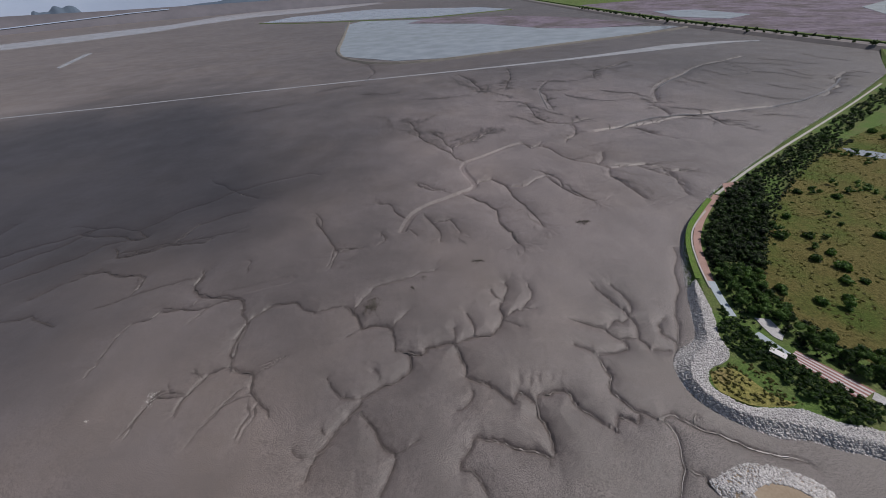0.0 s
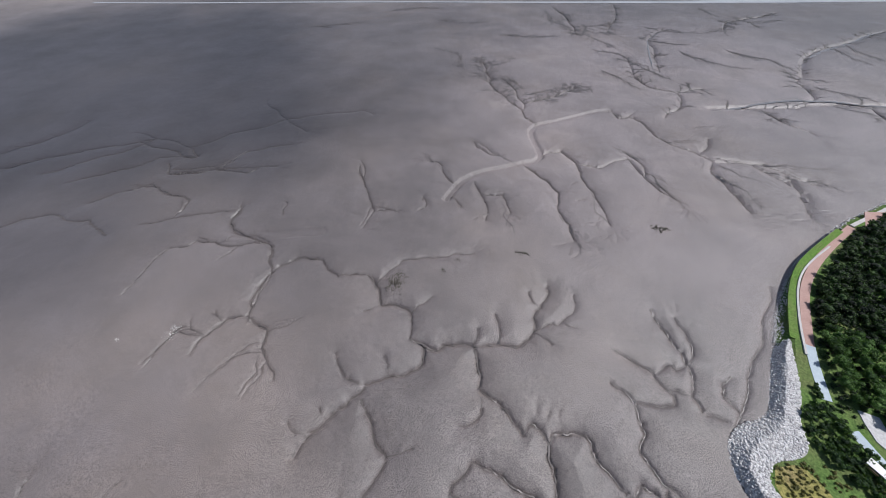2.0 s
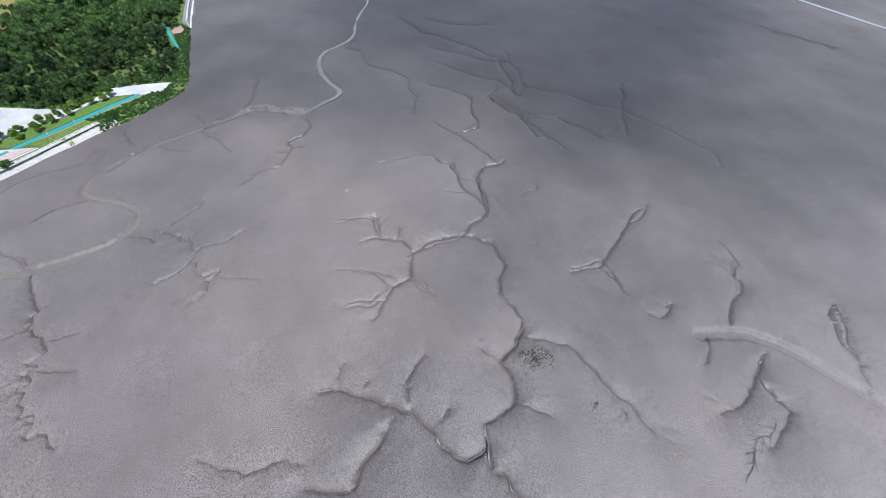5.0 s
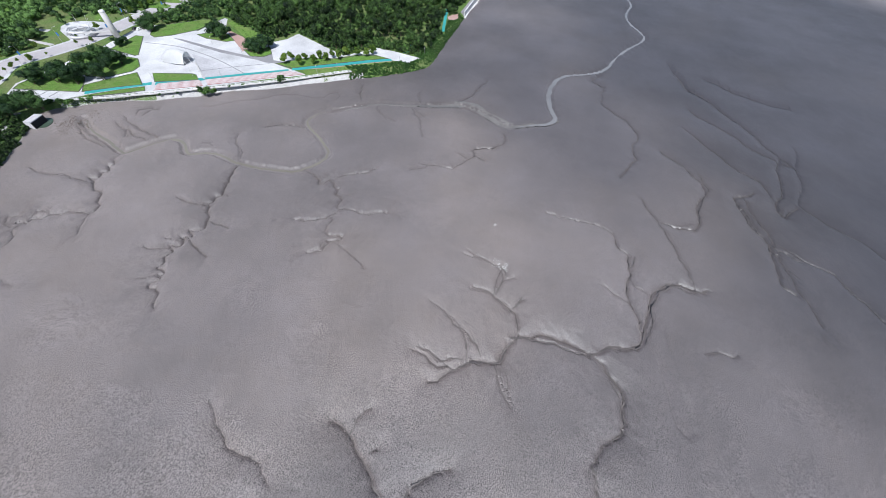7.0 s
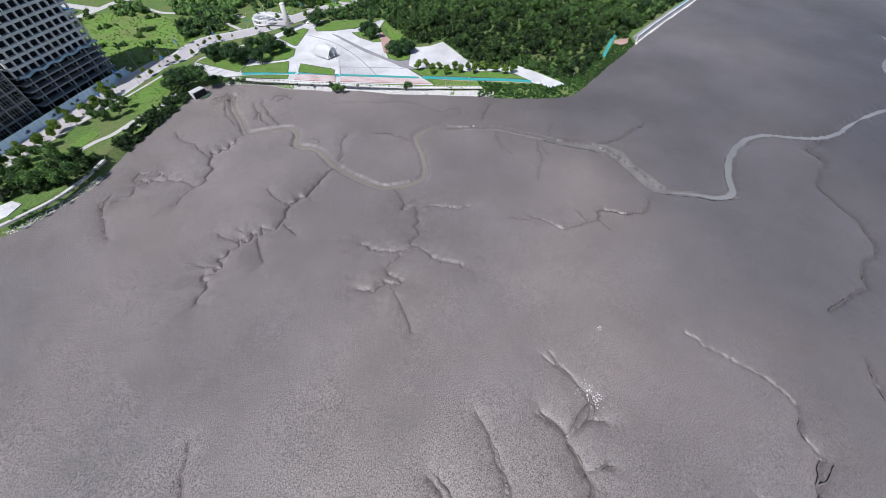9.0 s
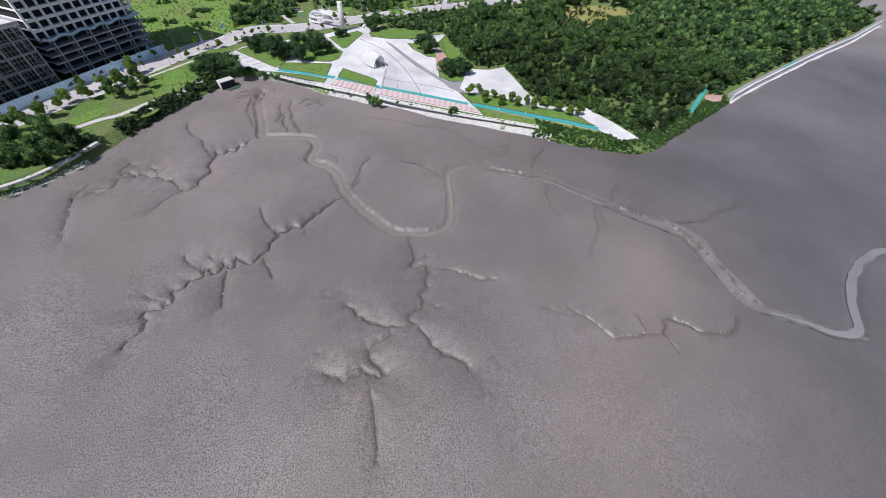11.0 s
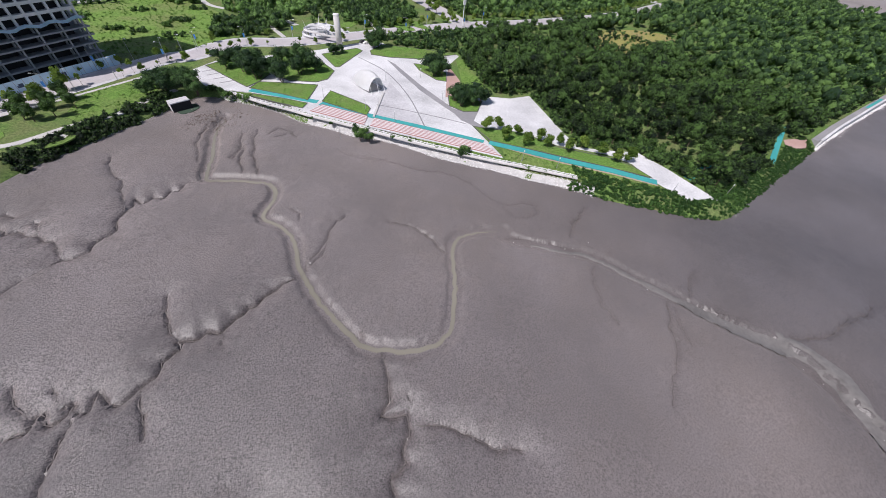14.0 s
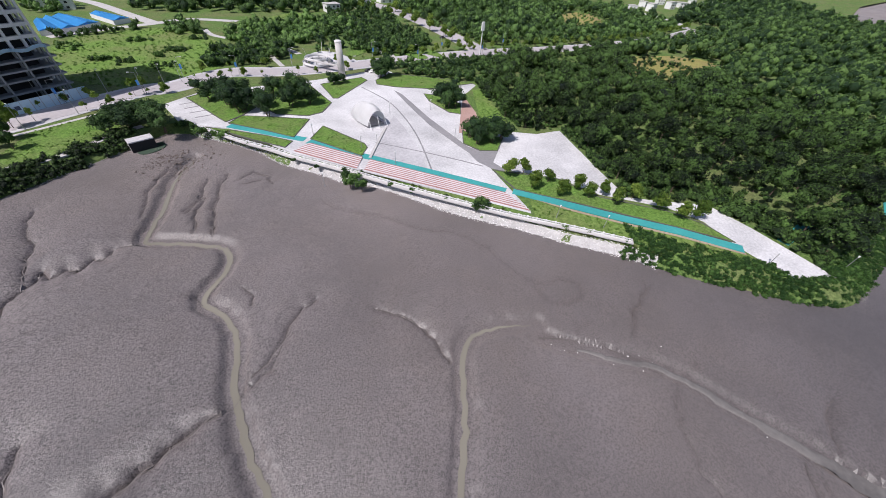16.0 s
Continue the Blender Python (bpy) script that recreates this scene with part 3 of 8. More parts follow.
creek(1.8, 1.1, [(123.5, 263.5), (132, 276.3), (134.9, 288.2)], 0.2)
creek(2.4, 1, [(69.1, 316.1), (81.9, 308.5), (88.1, 317.8)])
creek(1.6, 0.8, [(-29.2, 246.9), (-15.5, 235.6), (-5.1, 229.3), (2.1, 226.2)], 0.06)
creek(2.2, 1, [(131.8, 261.9), (152, 259.9), (167, 242.8), (173.2, 229.9), (170.6, 214.3)], 0.12)
creek(2.2, 1, [(73.6, 256.2), (83.4, 245.4), (83.5, 227.3), (99.5, 206.7)], 0.12)
creek(2.6, 1.1, [(110.3, 314.2), (125.4, 334.8), (129.9, 347.4), (129.8, 367), (153.7, 380.1)], 0.08)
creek(2.2, 1, [(129.8, 367), (110.5, 372.5), (98.3, 393.8), (97.7, 445.5)], 0.09)
creek(2.6, 1.1, [(123.9, 411.8), (129.2, 467.2), (133.5, 523.6), (154.5, 558.4)], 0.072)
creek(4.5, 1.4, [(150.2, 342.9), (191.2, 352.5), (216.5, 357.1), (240.7, 369.3), (282, 376.5), (317.7, 382), (357.2, 387.8)], 0.06)
creek(2.6, 1.1, [(218.2, 361), (242.3, 382.8), (242.2, 404.6), (243.9, 420.4)], 0.12)
creek(4.2, 1.3, [(253.1, 429.3), (275.5, 486.6), (306.3, 521.1), (357.4, 560.3), (393.5, 597.3), (456.9, 629.7), (503.5, 653.7)], 0.09)
creek(2.4, 1.1, [(188.8, 346.2), (197.9, 324.1), (212.7, 309.9)], 0.12)
creek(2.4, 1.1, [(282, 376.5), (275.9, 341.9), (287.6, 326.8)], 0.12)
creek(3, 1.1, [(105.2, 674.7), (99.6, 586.1), (85, 534.6)], 0.12)
creek(3, 1.1, [(17.8, 642.5), (41.3, 562.9), (47, 527)], 0.12)
creek(3, 1.1, [(317.8, 669.7), (238.5, 610.8), (225.2, 572.2)], 0.12)
creek(3.6, 1.1, [(432.5, 411.6), (487.7, 452.4), (503.3, 479.3), (545.8, 509)], 0.09)
creek(3, 1.1, [(-141.7, 650), (-154.6, 754.1), (-185.6, 825.4)], 0.06)
# western side of the middle
creek(2.6, 1.2, [(-150.4, 147.9), (-147.3, 142.1), (-148.1, 135), (-142.6, 129.6), (-133.4, 126.8), (-124.7, 127.2), (-116.3, 125.1)], 0.02)
creek(1.5, 0.7, [(-85.3, 68.9), (-81.8, 60.8), (-83.2, 51.1)], 0.02)
creek(1.5, 0.7, [(-88.4, 72.8), (-94.4, 66.4), (-98.9, 55.4)], 0.02)
creek(1.3, 0.5, [(-89.8, 77.9), (-83.9, 81.9), (-77.7, 85.7)], 0.02)
creek(1.8, 0.8, [(-116.1, 79.8), (-110.4, 78.1), (-112.8, 70.3), (-114.2, 62.4)], 0.02)
creek(1.5, 0.7, [(-112.8, 70.3), (-122.7, 71.1), (-127, 63), (-128.6, 54.1)], 0.02)
creek(2.2, 1.2, [(-97.7, 200.9), (-92.5, 190.3), (-86.7, 181.3), (-80.7, 173.4), (-76, 166.3), (-71.9, 159.2), (-73.1, 145.8)], 0.05)
creek(1.6, 0.8, [(-71.9, 159.2), (-63, 163.3), (-57.3, 163.5)], 0.02)
creek(1.6, 0.7, [(-154.9, 118.9), (-141.2, 118.5), (-137.4, 126.7)], 0)
creek(2, 0.7, [(-227.6, 147.7), (-217.5, 152.5), (-202.2, 148.1), (-188.2, 146), (-182.9, 134.4)], 0)
creek(1.4, 0.45, [(-279.6, 201.9), (-250.8, 199), (-226, 193.2), (-213.2, 208.3), (-204.2, 221.4), (-193.1, 228.2), (-179.1, 246), (-163.2, 256.6), (-146.6, 265.4), (-126.9, 274.8), (-114.9, 268.9)], 0.14)
creek(1.4, 0.45, [(-213.7, 272.6), (-192.8, 256.9), (-177.3, 244.7), (-154.2, 232.7)], 0.14)
creek(1.6, 0.7, [(-223.1, 169.2), (-203.9, 171.7), (-189, 177.2), (-169.1, 181.3), (-150.6, 186.7)], 0.16)
creek(1.4, 0.6, [(-190.2, 177.7), (-182.9, 198.6), (-171.3, 206.5), (-155.8, 213.2)], 0.16)
creek(1.5, 0.8, [(-47.3, 165.9), (-44, 171.5), (-45.4, 175.4), (-48.3, 179.2), (-47.8, 175.4)], 0)
creek(1.8, 1, [(-31.9, 183.9), (-26.9, 178.7), (-24.1, 173.2)], 0.03)
creek(3, 1.6, [(-99.7, 80.7), (-102.2, 87.4), (-104.1, 95.9), (-103.4, 101.4), (-103.8, 107.3)], 0)
creek(2.6, 1.3, [(-103.8, 107.3), (-108, 110.7), (-111.4, 115.1), (-113.7, 123.1), (-120.5, 124.2), (-125.8, 122.6), (-130.8, 119.1), (-139.2, 117.3), (-144.8, 118.1), (-155.7, 116.6), (-157.8, 111.7), (-164.5, 109.5), (-167.3, 102), (-165.5, 93.3), (-164.2, 79.4)], 0.02)
creek(1.6, 0.8, [(-131.2, 119), (-131.9, 113.8), (-134.9, 107.3)], 0)
creek(1.8, 1, [(-104.1, 108.1), (-100.5, 113.7), (-94, 117.9), (-84.7, 119.6)], 0.03)
creek(1.6, 0.9, [(-108.3, 77.5), (-112.3, 70.2), (-113.1, 65.2), (-111.9, 60.9)], 0.02)
creek(1.5, 0.8, [(-112.9, 69.9), (-119.3, 69.1), (-126, 69.8), (-126.6, 62.8), (-126.2, 53.6)], 0.02)
creek(1.4, 0.7, [(-108.3, 77.5), (-112.3, 78.5), (-115.3, 80.7)], 0)
creek(2.2, 1.2, [(-99.7, 80.7), (-88.5, 78.6), (-85.4, 69.7), (-81.1, 67.1), (-80, 60.9), (-81.8, 51.3)], 0.03)
creek(1.3, 0.6, [(-85, 68.9), (-95.5, 63.2), (-98.6, 57), (-100.4, 49.9)], 0)
creek(1.3, 0.6, [(-87.6, 78), (-82.6, 81), (-77.5, 86.5)], 0)
creek(1.6, 0.9, [(-43.4, 4), (-39.3, 10.3), (-36.4, 16.2), (-36.6, 23.5), (-36.5, 28.3), (-33.8, 32.6)], 0.18)
creek(1.6, 0.9, [(-53.8, 37.4), (-53.9, 42.6), (-50.7, 46.4), (-47.5, 48.3), (-46.2, 52.5)], 0.18)
creek(3, 0.9, [(-194, 119.4), (-184.7, 125.2), (-173.6, 131.6), (-161, 137.5), (-153.8, 140.9), (-147.4, 143.5)], 0, 0.6)
creek(2.6, 1.2, [(-147.4, 143.5), (-149.5, 139.9), (-147.4, 132.4), (-142.2, 127.3), (-136.2, 125.3)], 0)
creek(7, 0.8, [(-136.2, 125.3), (-126.6, 127.6), (-114.5, 130.2), (-104.7, 133.8), (-93.3, 137.1)], 0, 0.4)
creek(2.4, 1.2, [(-180.8, 129.1), (-181.6, 137), (-183.3, 144.2), (-194.5, 146.2), (-210.9, 150.6), (-221.5, 148.1), (-228.5, 141.9)], 0)
creek(2, 0.9, [(-228.5, 141.9), (-234, 135.7), (-239, 128)], 0)
creek(2, 0.9, [(-205.9, 108.5), (-217.6, 112.9), (-225.4, 116.3), (-237.4, 112.7), (-252.8, 115.2), (-263.4, 108.1), (-269.5, 99.2)], 0)
creek(2.4, 1, [(-271.4, 140.4), (-257.3, 153.4), (-243.1, 165.9), (-237.3, 177.6), (-214.6, 186.7)], 0, 0.6)
creek(2.4, 1, [(-361.3, 132.8), (-325.4, 144.8), (-313.5, 161.1), (-295.3, 173.8), (-276.5, 184.5), (-256.9, 199.4)], 0, 0.6)
creek(2.2, 1.2, [(-225.1, 174.1), (-217.1, 163.9), (-206.3, 167.1), (-195.5, 170.9), (-189.3, 175.7), (-177.2, 176.2), (-166.1, 176.3), (-162.8, 181)], 0.02)
creek(2, 1, [(-187.7, 175.5), (-187.1, 181.6), (-184.1, 186.7)], 0.02)
creek(2.2, 1.1, [(-222, 193.3), (-211.7, 186.3), (-215.9, 183.1), (-234, 188.7), (-266.5, 192.6)], 0.02)
creek(1.4, 0.7, [(-120.9, 144.5), (-124.3, 149.8), (-123.4, 153.4), (-125.2, 155.6)], 0)
# the creek from the culvert and the southern flats
MAIN = [(-124.5, -162.2), (-119, -151.7), (-115.9, -130.3), (-112.3, -120), (-116.2, -118.3), (-125.5, -113.7), (-131.9, -109.6), (-132.6, -103.5), (-128.6, -97.5), (-125.3, -92.5), (-130.7, -87.1), (-132.3, -79.8), (-131.5, -72.3), (-130.9, -66.6), (-132.3, -57.6), (-133.6, -51.7), (-136.6, -41.6), (-139.8, -37), (-147, -33.2), (-153.6, -31.5), (-158.6, -33.7), (-166.7, -45.8), (-170.2, -53.2), (-173.9, -59.1), (-180.1, -60), (-190.8, -55.9)]
OUTER = [(-189, -53.5), (-194.8, -47.2), (-202.8, -40.6), (-209.3, -35.4), (-214.1, -23.2), (-218.9, -13.5), (-223.5, -2), (-230.3, 8.1), (-231, 17.1), (-228.9, 25), (-227.1, 32.2), (-222.5, 38.6), (-222.5, 44.1), (-225.9, 49.3), (-231.7, 55.7), (-235.5, 63.5)] + [(-243.6, 69.1), (-255.6, 61.6), (-277.4, 56.4), (-302.4, 59.5), (-315.6, 79.4), (-327.2, 88.4), (-351.8, 92.9), (-377, 101.1), (-402, 113.2), (-416.7, 112), (-438.8, 97.3), (-461.3, 93.1), (-495, 98.6), (-523.6, 84.2)]
creek(4.4, 1.5, MAIN, 0.02, 0.55)
creek(5, 1.1, OUTER, 0.02, 0.5)
SILT_BED = [(-230.5, 7.5), (-233.6, 11.5), (-235, 16), (-234, 21), (-230.8, 26), (-228.4, 31), (-227, 36.5), (-224.5, 41)]
creek(8, 0.45, SILT_BED, 0, 0.3)
creek(2.2, 0.7, [(-322.7, 87.7), (-305, 80.2), (-299.7, 90.4), (-277.6, 90.7), (-269.5, 99.2)], 0)
creek(2, 1.5, [(-112, -118.5), (-107.4, -118.9), (-105.6, -115.7), (-103.5, -117.5), (-101.2, -113.9), (-98.7, -115.8), (-96.3, -113.6), (-94.3, -116.3), (-92.2, -111.5), (-89.8, -108.5), (-90.1, -103.4), (-85.8, -100.2), (-84.4, -96.9), (-81.8, -95.9), (-79.4, -96.2)], 0.22)
creek(1.8, 1.3, [(-79.4, -96.2), (-77.6, -101.1), (-76.6, -105.2), (-74.3, -105.7), (-72.5, -109.7), (-70.3, -109.5), (-68.1, -113), (-66, -111.9), (-63.9, -115.9)], 0.25)
creek(1.6, 1, [(-64.1, -112.8), (-61.1, -112.1), (-59.4, -108.4), (-56.9, -107.1), (-53.7, -107.3)], 0.22)
creek(1.6, 0.9, [(-79.4, -96.2), (-76.1, -93.5), (-72.7, -91.7), (-70.1, -89.2)], 0.15)
creek(1.4, 0.9, [(-91.6, -111.1), (-91.2, -120.4), (-89.2, -130.3), (-87.1, -142.8)], 0.08)
creek(1.6, 1, [(-61.7, -113.9), (-62.1, -118.4), (-64.8, -121), (-67.1, -118.6)], 0.2)
creek(1.4, 0.8, [(-73.2, -109.3), (-72.1, -115.2), (-69.5, -113.3)], 0.12)
creek(1.5, 1.4, [(-129.0, -64.6), (-124.0, -64.0), (-118.5, -61.1), (-115.7, -60.1), (-114.0, -59.1), (-111.3, -56.7), (-110.2, -57.2), (-108.9, -58.5), (-107.7, -58.7), (-106.4, -56.8), (-104.0, -58.8), (-102.5, -58.6), (-103.5, -56.9), (-103.1, -56.0), (-100.2, -54.9), (-99.9, -53.6), (-99.1, -52.0), (-96.3, -50.7), (-93.0, -49.0), (-91.4, -49.9), (-90.4, -52.3), (-89.4, -53.4), (-89.0, -52.6), (-88.9, -51.4), (-88.2, -50.0), (-87.2, -49.9), (-86.5, -51.0), (-85.7, -52.4), (-83.9, -53.0)], 0)
creek(1.5, 1.1, [(-102.6, -59.6), (-101.7, -61.8), (-101.1, -64.1), (-101.0, -66.8), (-101.0, -69.1), (-101.6, -72.6)], 0.04)
creek(1.3, 0.9, [(-96.4, -50.4), (-96.5, -47.6), (-97.1, -43.7), (-97.1, -40.2)], 0.05)
creek(1.2, 0.7, [(-111.3, -56.7), (-111.7, -54.8), (-111.4, -52.5)], 0)
creek(1.5, 1.3, [(-87.5, -50.9), (-86.6, -52.3), (-85.5, -53.1), (-85.3, -51.5), (-84.2, -50.4), (-82.0, -50.2), (-81.7, -53.1), (-80.6, -53.6), (-79.3, -50.8), (-76.3, -51.1), (-74.9, -50.1), (-74.3, -48.9), (-71.2, -49.6), (-71.4, -46.2), (-70.6, -45.0), (-68.9, -46.0), (-68.7, -44.6), (-64.3, -45.9), (-63.9, -43.9), (-65.3, -42.4), (-63.8, -42.0), (-64.0, -40.0), (-62.6, -39.5), (-61.5, -39.0), (-59.9, -38.1), (-58.9, -35.1)], 0)
creek(1.4, 1, [(-85.7, -51.7), (-85.0, -46.7), (-83.4, -40.7), (-82.3, -36.5)], 0.06)
creek(1.4, 0.9, [(-80.0, -52.8), (-77.9, -55.6), (-76.7, -57.9), (-76.2, -61.0)], 0.05)
creek(1.2, 0.7, [(-85.2, -52.7), (-83.6, -54.5), (-82.9, -57.4)], 0)
creek(1.2, 0.6, [(-68.9, -45.6), (-68.4, -47.3), (-64.9, -51.0)], 0)
creek(2.6, 1.5, [(-141, -35.9), (-140.6, -31.3), (-138.7, -25.5), (-135.9, -23.7), (-140.6, -21.2), (-139.6, -18.4), (-137.3, -16), (-136.8, -13.9), (-133.1, -12.7), (-133.2, -10.1), (-130.9, -8), (-127.5, -8.1), (-126.3, -7.1), (-126.6, -4.5)], 0.1)
creek(1.9, 1.1, [(-140.2, -19.5), (-145.9, -15.8), (-151.1, -10.2), (-156.9, -5.2)], 0.06)
creek(1.6, 0.9, [(-141.3, -22.1), (-142, -24.7), (-142.1, -21.7)], 0)
creek(1.6, 0.9, [(-132.7, -9.6), (-135.6, -5.4)], 0)
creek(2.2, 1.4, [(-126.9, -5.2), (-127.3, -2.6), (-127.8, 0.9), (-127.8, 3.4), (-129, 4.8), (-128.8, 7.1), (-130.8, 8.8), (-133, 13.9)], 0.12)
creek(2.2, 1.4, [(-126.6, -4.5), (-123.5, -5.5), (-121.5, -7.2), (-119.3, -8.2), (-116.1, -11.6), (-114.9, -14.3), (-113.6, -15.3), (-114, -17.7), (-112.9, -19.8)], 0.14)
creek(2.2, 1.3, [(-119.3, -8.2), (-119.6, -5.1), (-115.5, -5), (-112.5, -4.3), (-111.4, -1.7), (-112.7, 1.5), (-113.2, 4.5), (-111.1, 3.5), (-108.9, 0.1), (-107.6, 0.8), (-103.2, 0.2), (-102.7, -1.3), (-101.3, -3.1), (-100.3, -4)], 0.14)
creek(1.8, 1.1, [(-108.9, 0.1), (-107.2, -1.2), (-104.9, -1)], 0.14)
creek(2.4, 1, [(-169.4, 14.3), (-171.6, 19.4), (-172.9, 23.3), (-174.1, 28.7), (-179.4, 31), (-188.2, 35.6)], 0.03)
creek(1.6, 0.7, [(-162.6, 10.5), (-165.4, 14.3), (-168.5, 17.3)], 0.02)
creek(3, 1.3, [(-188.2, 35.6), (-191.6, 34.5), (-192.5, 32.3), (-196, 34.1), (-198.3, 38.4), (-199.2, 42.2), (-204.9, 45.8), (-209.2, 46.6), (-213.7, 44.8)], 0)
creek(1.6, 0.8, [(-188.2, 35.8), (-187.8, 38.5), (-186.6, 41.1)], 0)
creek(1.6, 0.7, [(-186.5, 26.4), (-185.3, 29.9), (-183.8, 33.3)], 0)
creek(1.6, 0.6, [(-215, -14), (-207.8, -8.1), (-203.4, -2.8), (-191.4, 4.1)], 0)
creek(2.4, 0.9, [(-230.7, 7.8), (-241.4, 11.6), (-251, 14.4), (-269.4, 15.9)], 0)
creek(2.4, 1.1, [(-160, -74.6), (-166.3, -68.7), (-168.6, -62.3), (-169.1, -56.4)], 0)
creek(1.8, 0.9, [(-132.4, -67.3), (-137.2, -71), (-142.3, -78.4), (-148.9, -82.4)], 0.04)
creek(1.5, 1, [(-124.3, -117.7), (-124.3, -125.3), (-127.2, -135.2)], 0.05)
creek(1.5, 1, [(-128.9, -114.4), (-129.8, -124.4), (-130.7, -133.7)], 0.05)
creek(1.4, 0.4, [(-158.3, -119.2), (-163.3, -111.4), (-169.2, -107), (-177.1, -98.4), (-187.1, -91.2), (-194, -79.6), (-195.4, -68.9), (-197.7, -65.5)], 0, 0.3)
creek(1.4, 0.4, [(-197, -64.7), (-203.5, -64.1), (-207.4, -60.5), (-204.9, -56.7), (-199.4, -57.1), (-196.5, -60.5), (-197, -64.7)], 0, 0.3)
creek(1.6, 0.5, [(-207.7, -33.4), (-200.4, -27.1), (-197.1, -21.4), (-196.6, -15.3)], 0.03)
creek(1.6, 0.5, [(-218.1, -14.6), (-211.9, -8.6), (-208.6, -2.7)], 0.03)
creek(1.5, 0.8, [(-208.1, -44.3), (-215.4, -49.8), (-224.1, -52.5)], 0)
creek(1.6, 0.7, [(-126.7, -91.2), (-122.7, -96)], 0)
creek(1.4, 0.8, [(-139.1, -42.9), (-138.9, -40.9)], 0)
creek(1.6, 0.8, [(-117.4, -10.7), (-113.8, -16.1), (-114.1, -20.3)], 0.1)
creek(1.5, 0.7, [(-51.8, -112), (-47, -105.1), (-45.1, -92.9)], 0.12)
creek(1.4, 0.7, [(-108.2, 3.2), (-107.5, 8.9), (-105.5, 15.6), (-103.1, 20.1)], 0.1)
creek(2.2, 0.7, [(-231.2, 7.2), (-240.7, 11.6), (-250.1, 14.4), (-267.1, 16.1)])
creek(1.6, 0.7, [(-47.5, -109.8), (-46, -97.6), (-45.2, -85.5)], 0.12)
creek(2.4, 0.8, [(-214.5, 164.2), (-198.1, 170.8), (-184.1, 176.5), (-173.2, 183.5)], 0)
creek(2.8, 0.8, [(-296.4, 144.3), (-282.9, 161.9), (-268.5, 176.9), (-258.5, 197.1)], 0.01)
creek(2.4, 0.7, [(-348.8, 156), (-339.3, 174.2), (-333.9, 190.3), (-331.9, 210)], 0.01)
creek(1.5, 0.9, [(-128.5, -144.2), (-126.5, -135.1), (-122.0, -129.3)], 0.1)
creek(1.4, 0.8, [(-125.6, -136.5), (-123.8, -129.5), (-122.3, -127.9)], 0.1)
creek(1.6, 0.8, [(-137.1, -140.1), (-141.9, -143.9), (-146.0, -139.9), (-146.6, -134.5)], 0.1)
creek(1.4, 0.7, [(-138.8, -137.1), (-143.5, -137.6)], 0)
creek(1.4, 0.8, [(-119.0, -160.2), (-115.0, -150.6), (-112.8, -138.9), (-112.1, -129.7)], 0.15)
creek(1.6, 1, [(-134.0, -145.3), (-130.8, -135.2), (-129.2, -127.3)], 0.1)
creek(1.3, 0.7, [(-134.3, -92.6), (-136.5, -89.6), (-135.4, -86.1)], 0.1)
creek(1.3, 0.6, [(-165.8, -72.2), (-165.0, -68.7)], 0)
creek(1.5, 0.7, [(-140.0, -73.3), (-138.2, -69.5), (-133.0, -67.6), (-130.1, -65.0)], 0.1)
creek(1.8, 0.9, [(-189.1, -53.5), (-196.4, -48.7), (-202.0, -43.2), (-206.1, -38.4), (-209.1, -34.6), (-211.7, -29.3), (-214.2, -24.3), (-216.1, -19.3), (-219.8, -12.4), (-223.2, -7.0), (-229.0, 1.3)], 0.1, 0.6)
creek(1.4, 0.6, [(-232.8, -16.7), (-224.9, -13.7), (-222.0, -11.3)], 0.1)


def axis(stretches, far_lo, far_hi):
    """Even steps in each stretch (from, to, step), wider ones outwards."""
    mid = np.concatenate([np.arange(a, c - s / 2, s) for a, c, s in stretches] + [[stretches[-1][1]]])
    out = []
    for end, start, sign in ((far_lo, mid[0], -1), (far_hi, mid[-1], 1)):
        line, x, s = [], start, 1.6
        while sign * x < sign * end:
            s *= 1.06 if s < 6.5 else (1.0 if abs(x) < 520 else 1.3)
            x += sign * s
            line.append(x)
        out.append(line)
    return np.concatenate([out[0][::-1], mid, out[1]])


GX = axis([(-285, -235, 1.0), (-235, -205, 0.8), (-205, -65, 0.58), (-65, 125, 0.72), (125, 300, 2.1), (300, 470, 3.2)], -4900, 4900)
GY = axis([(-185, -135, 0.75), (-135, 15, 0.58), (15, 225, 0.72), (225, 440, 1.5), (440, 640, 2.6)], -4900, 4900)
XX, YY = np.meshgrid(GX, GY)


def waves(x, y, seed, size):
    """A cheap smooth noise in plan: crossing waves of random direction."""
    r, out = np.random.RandomState(seed), 0
    for k in range(9):
        a, s = r.uniform(0, 2 * np.pi), size * r.uniform(0.6, 1.7)
        out = out + np.sin((x * np.cos(a) + y * np.sin(a)) * 2 * np.pi / s + r.uniform(0, 6.3) + 1.3 * np.sin((x * np.sin(a) - y * np.cos(a)) * 2 * np.pi / (s * 1.7)))
    return out / 9


def wander(x, y):
    """How far the creeks stray from their plan lines."""
    return 0.5 * waves(x, y, 3, 8) + 0.5 * waves(x, y, 5, 3.4), 0.5 * waves(x, y, 4, 8) + 0.5 * waves(x, y, 6, 3.4)


OX, OY = wander(XX, YY)
WX, WY = XX + OX, YY + OY


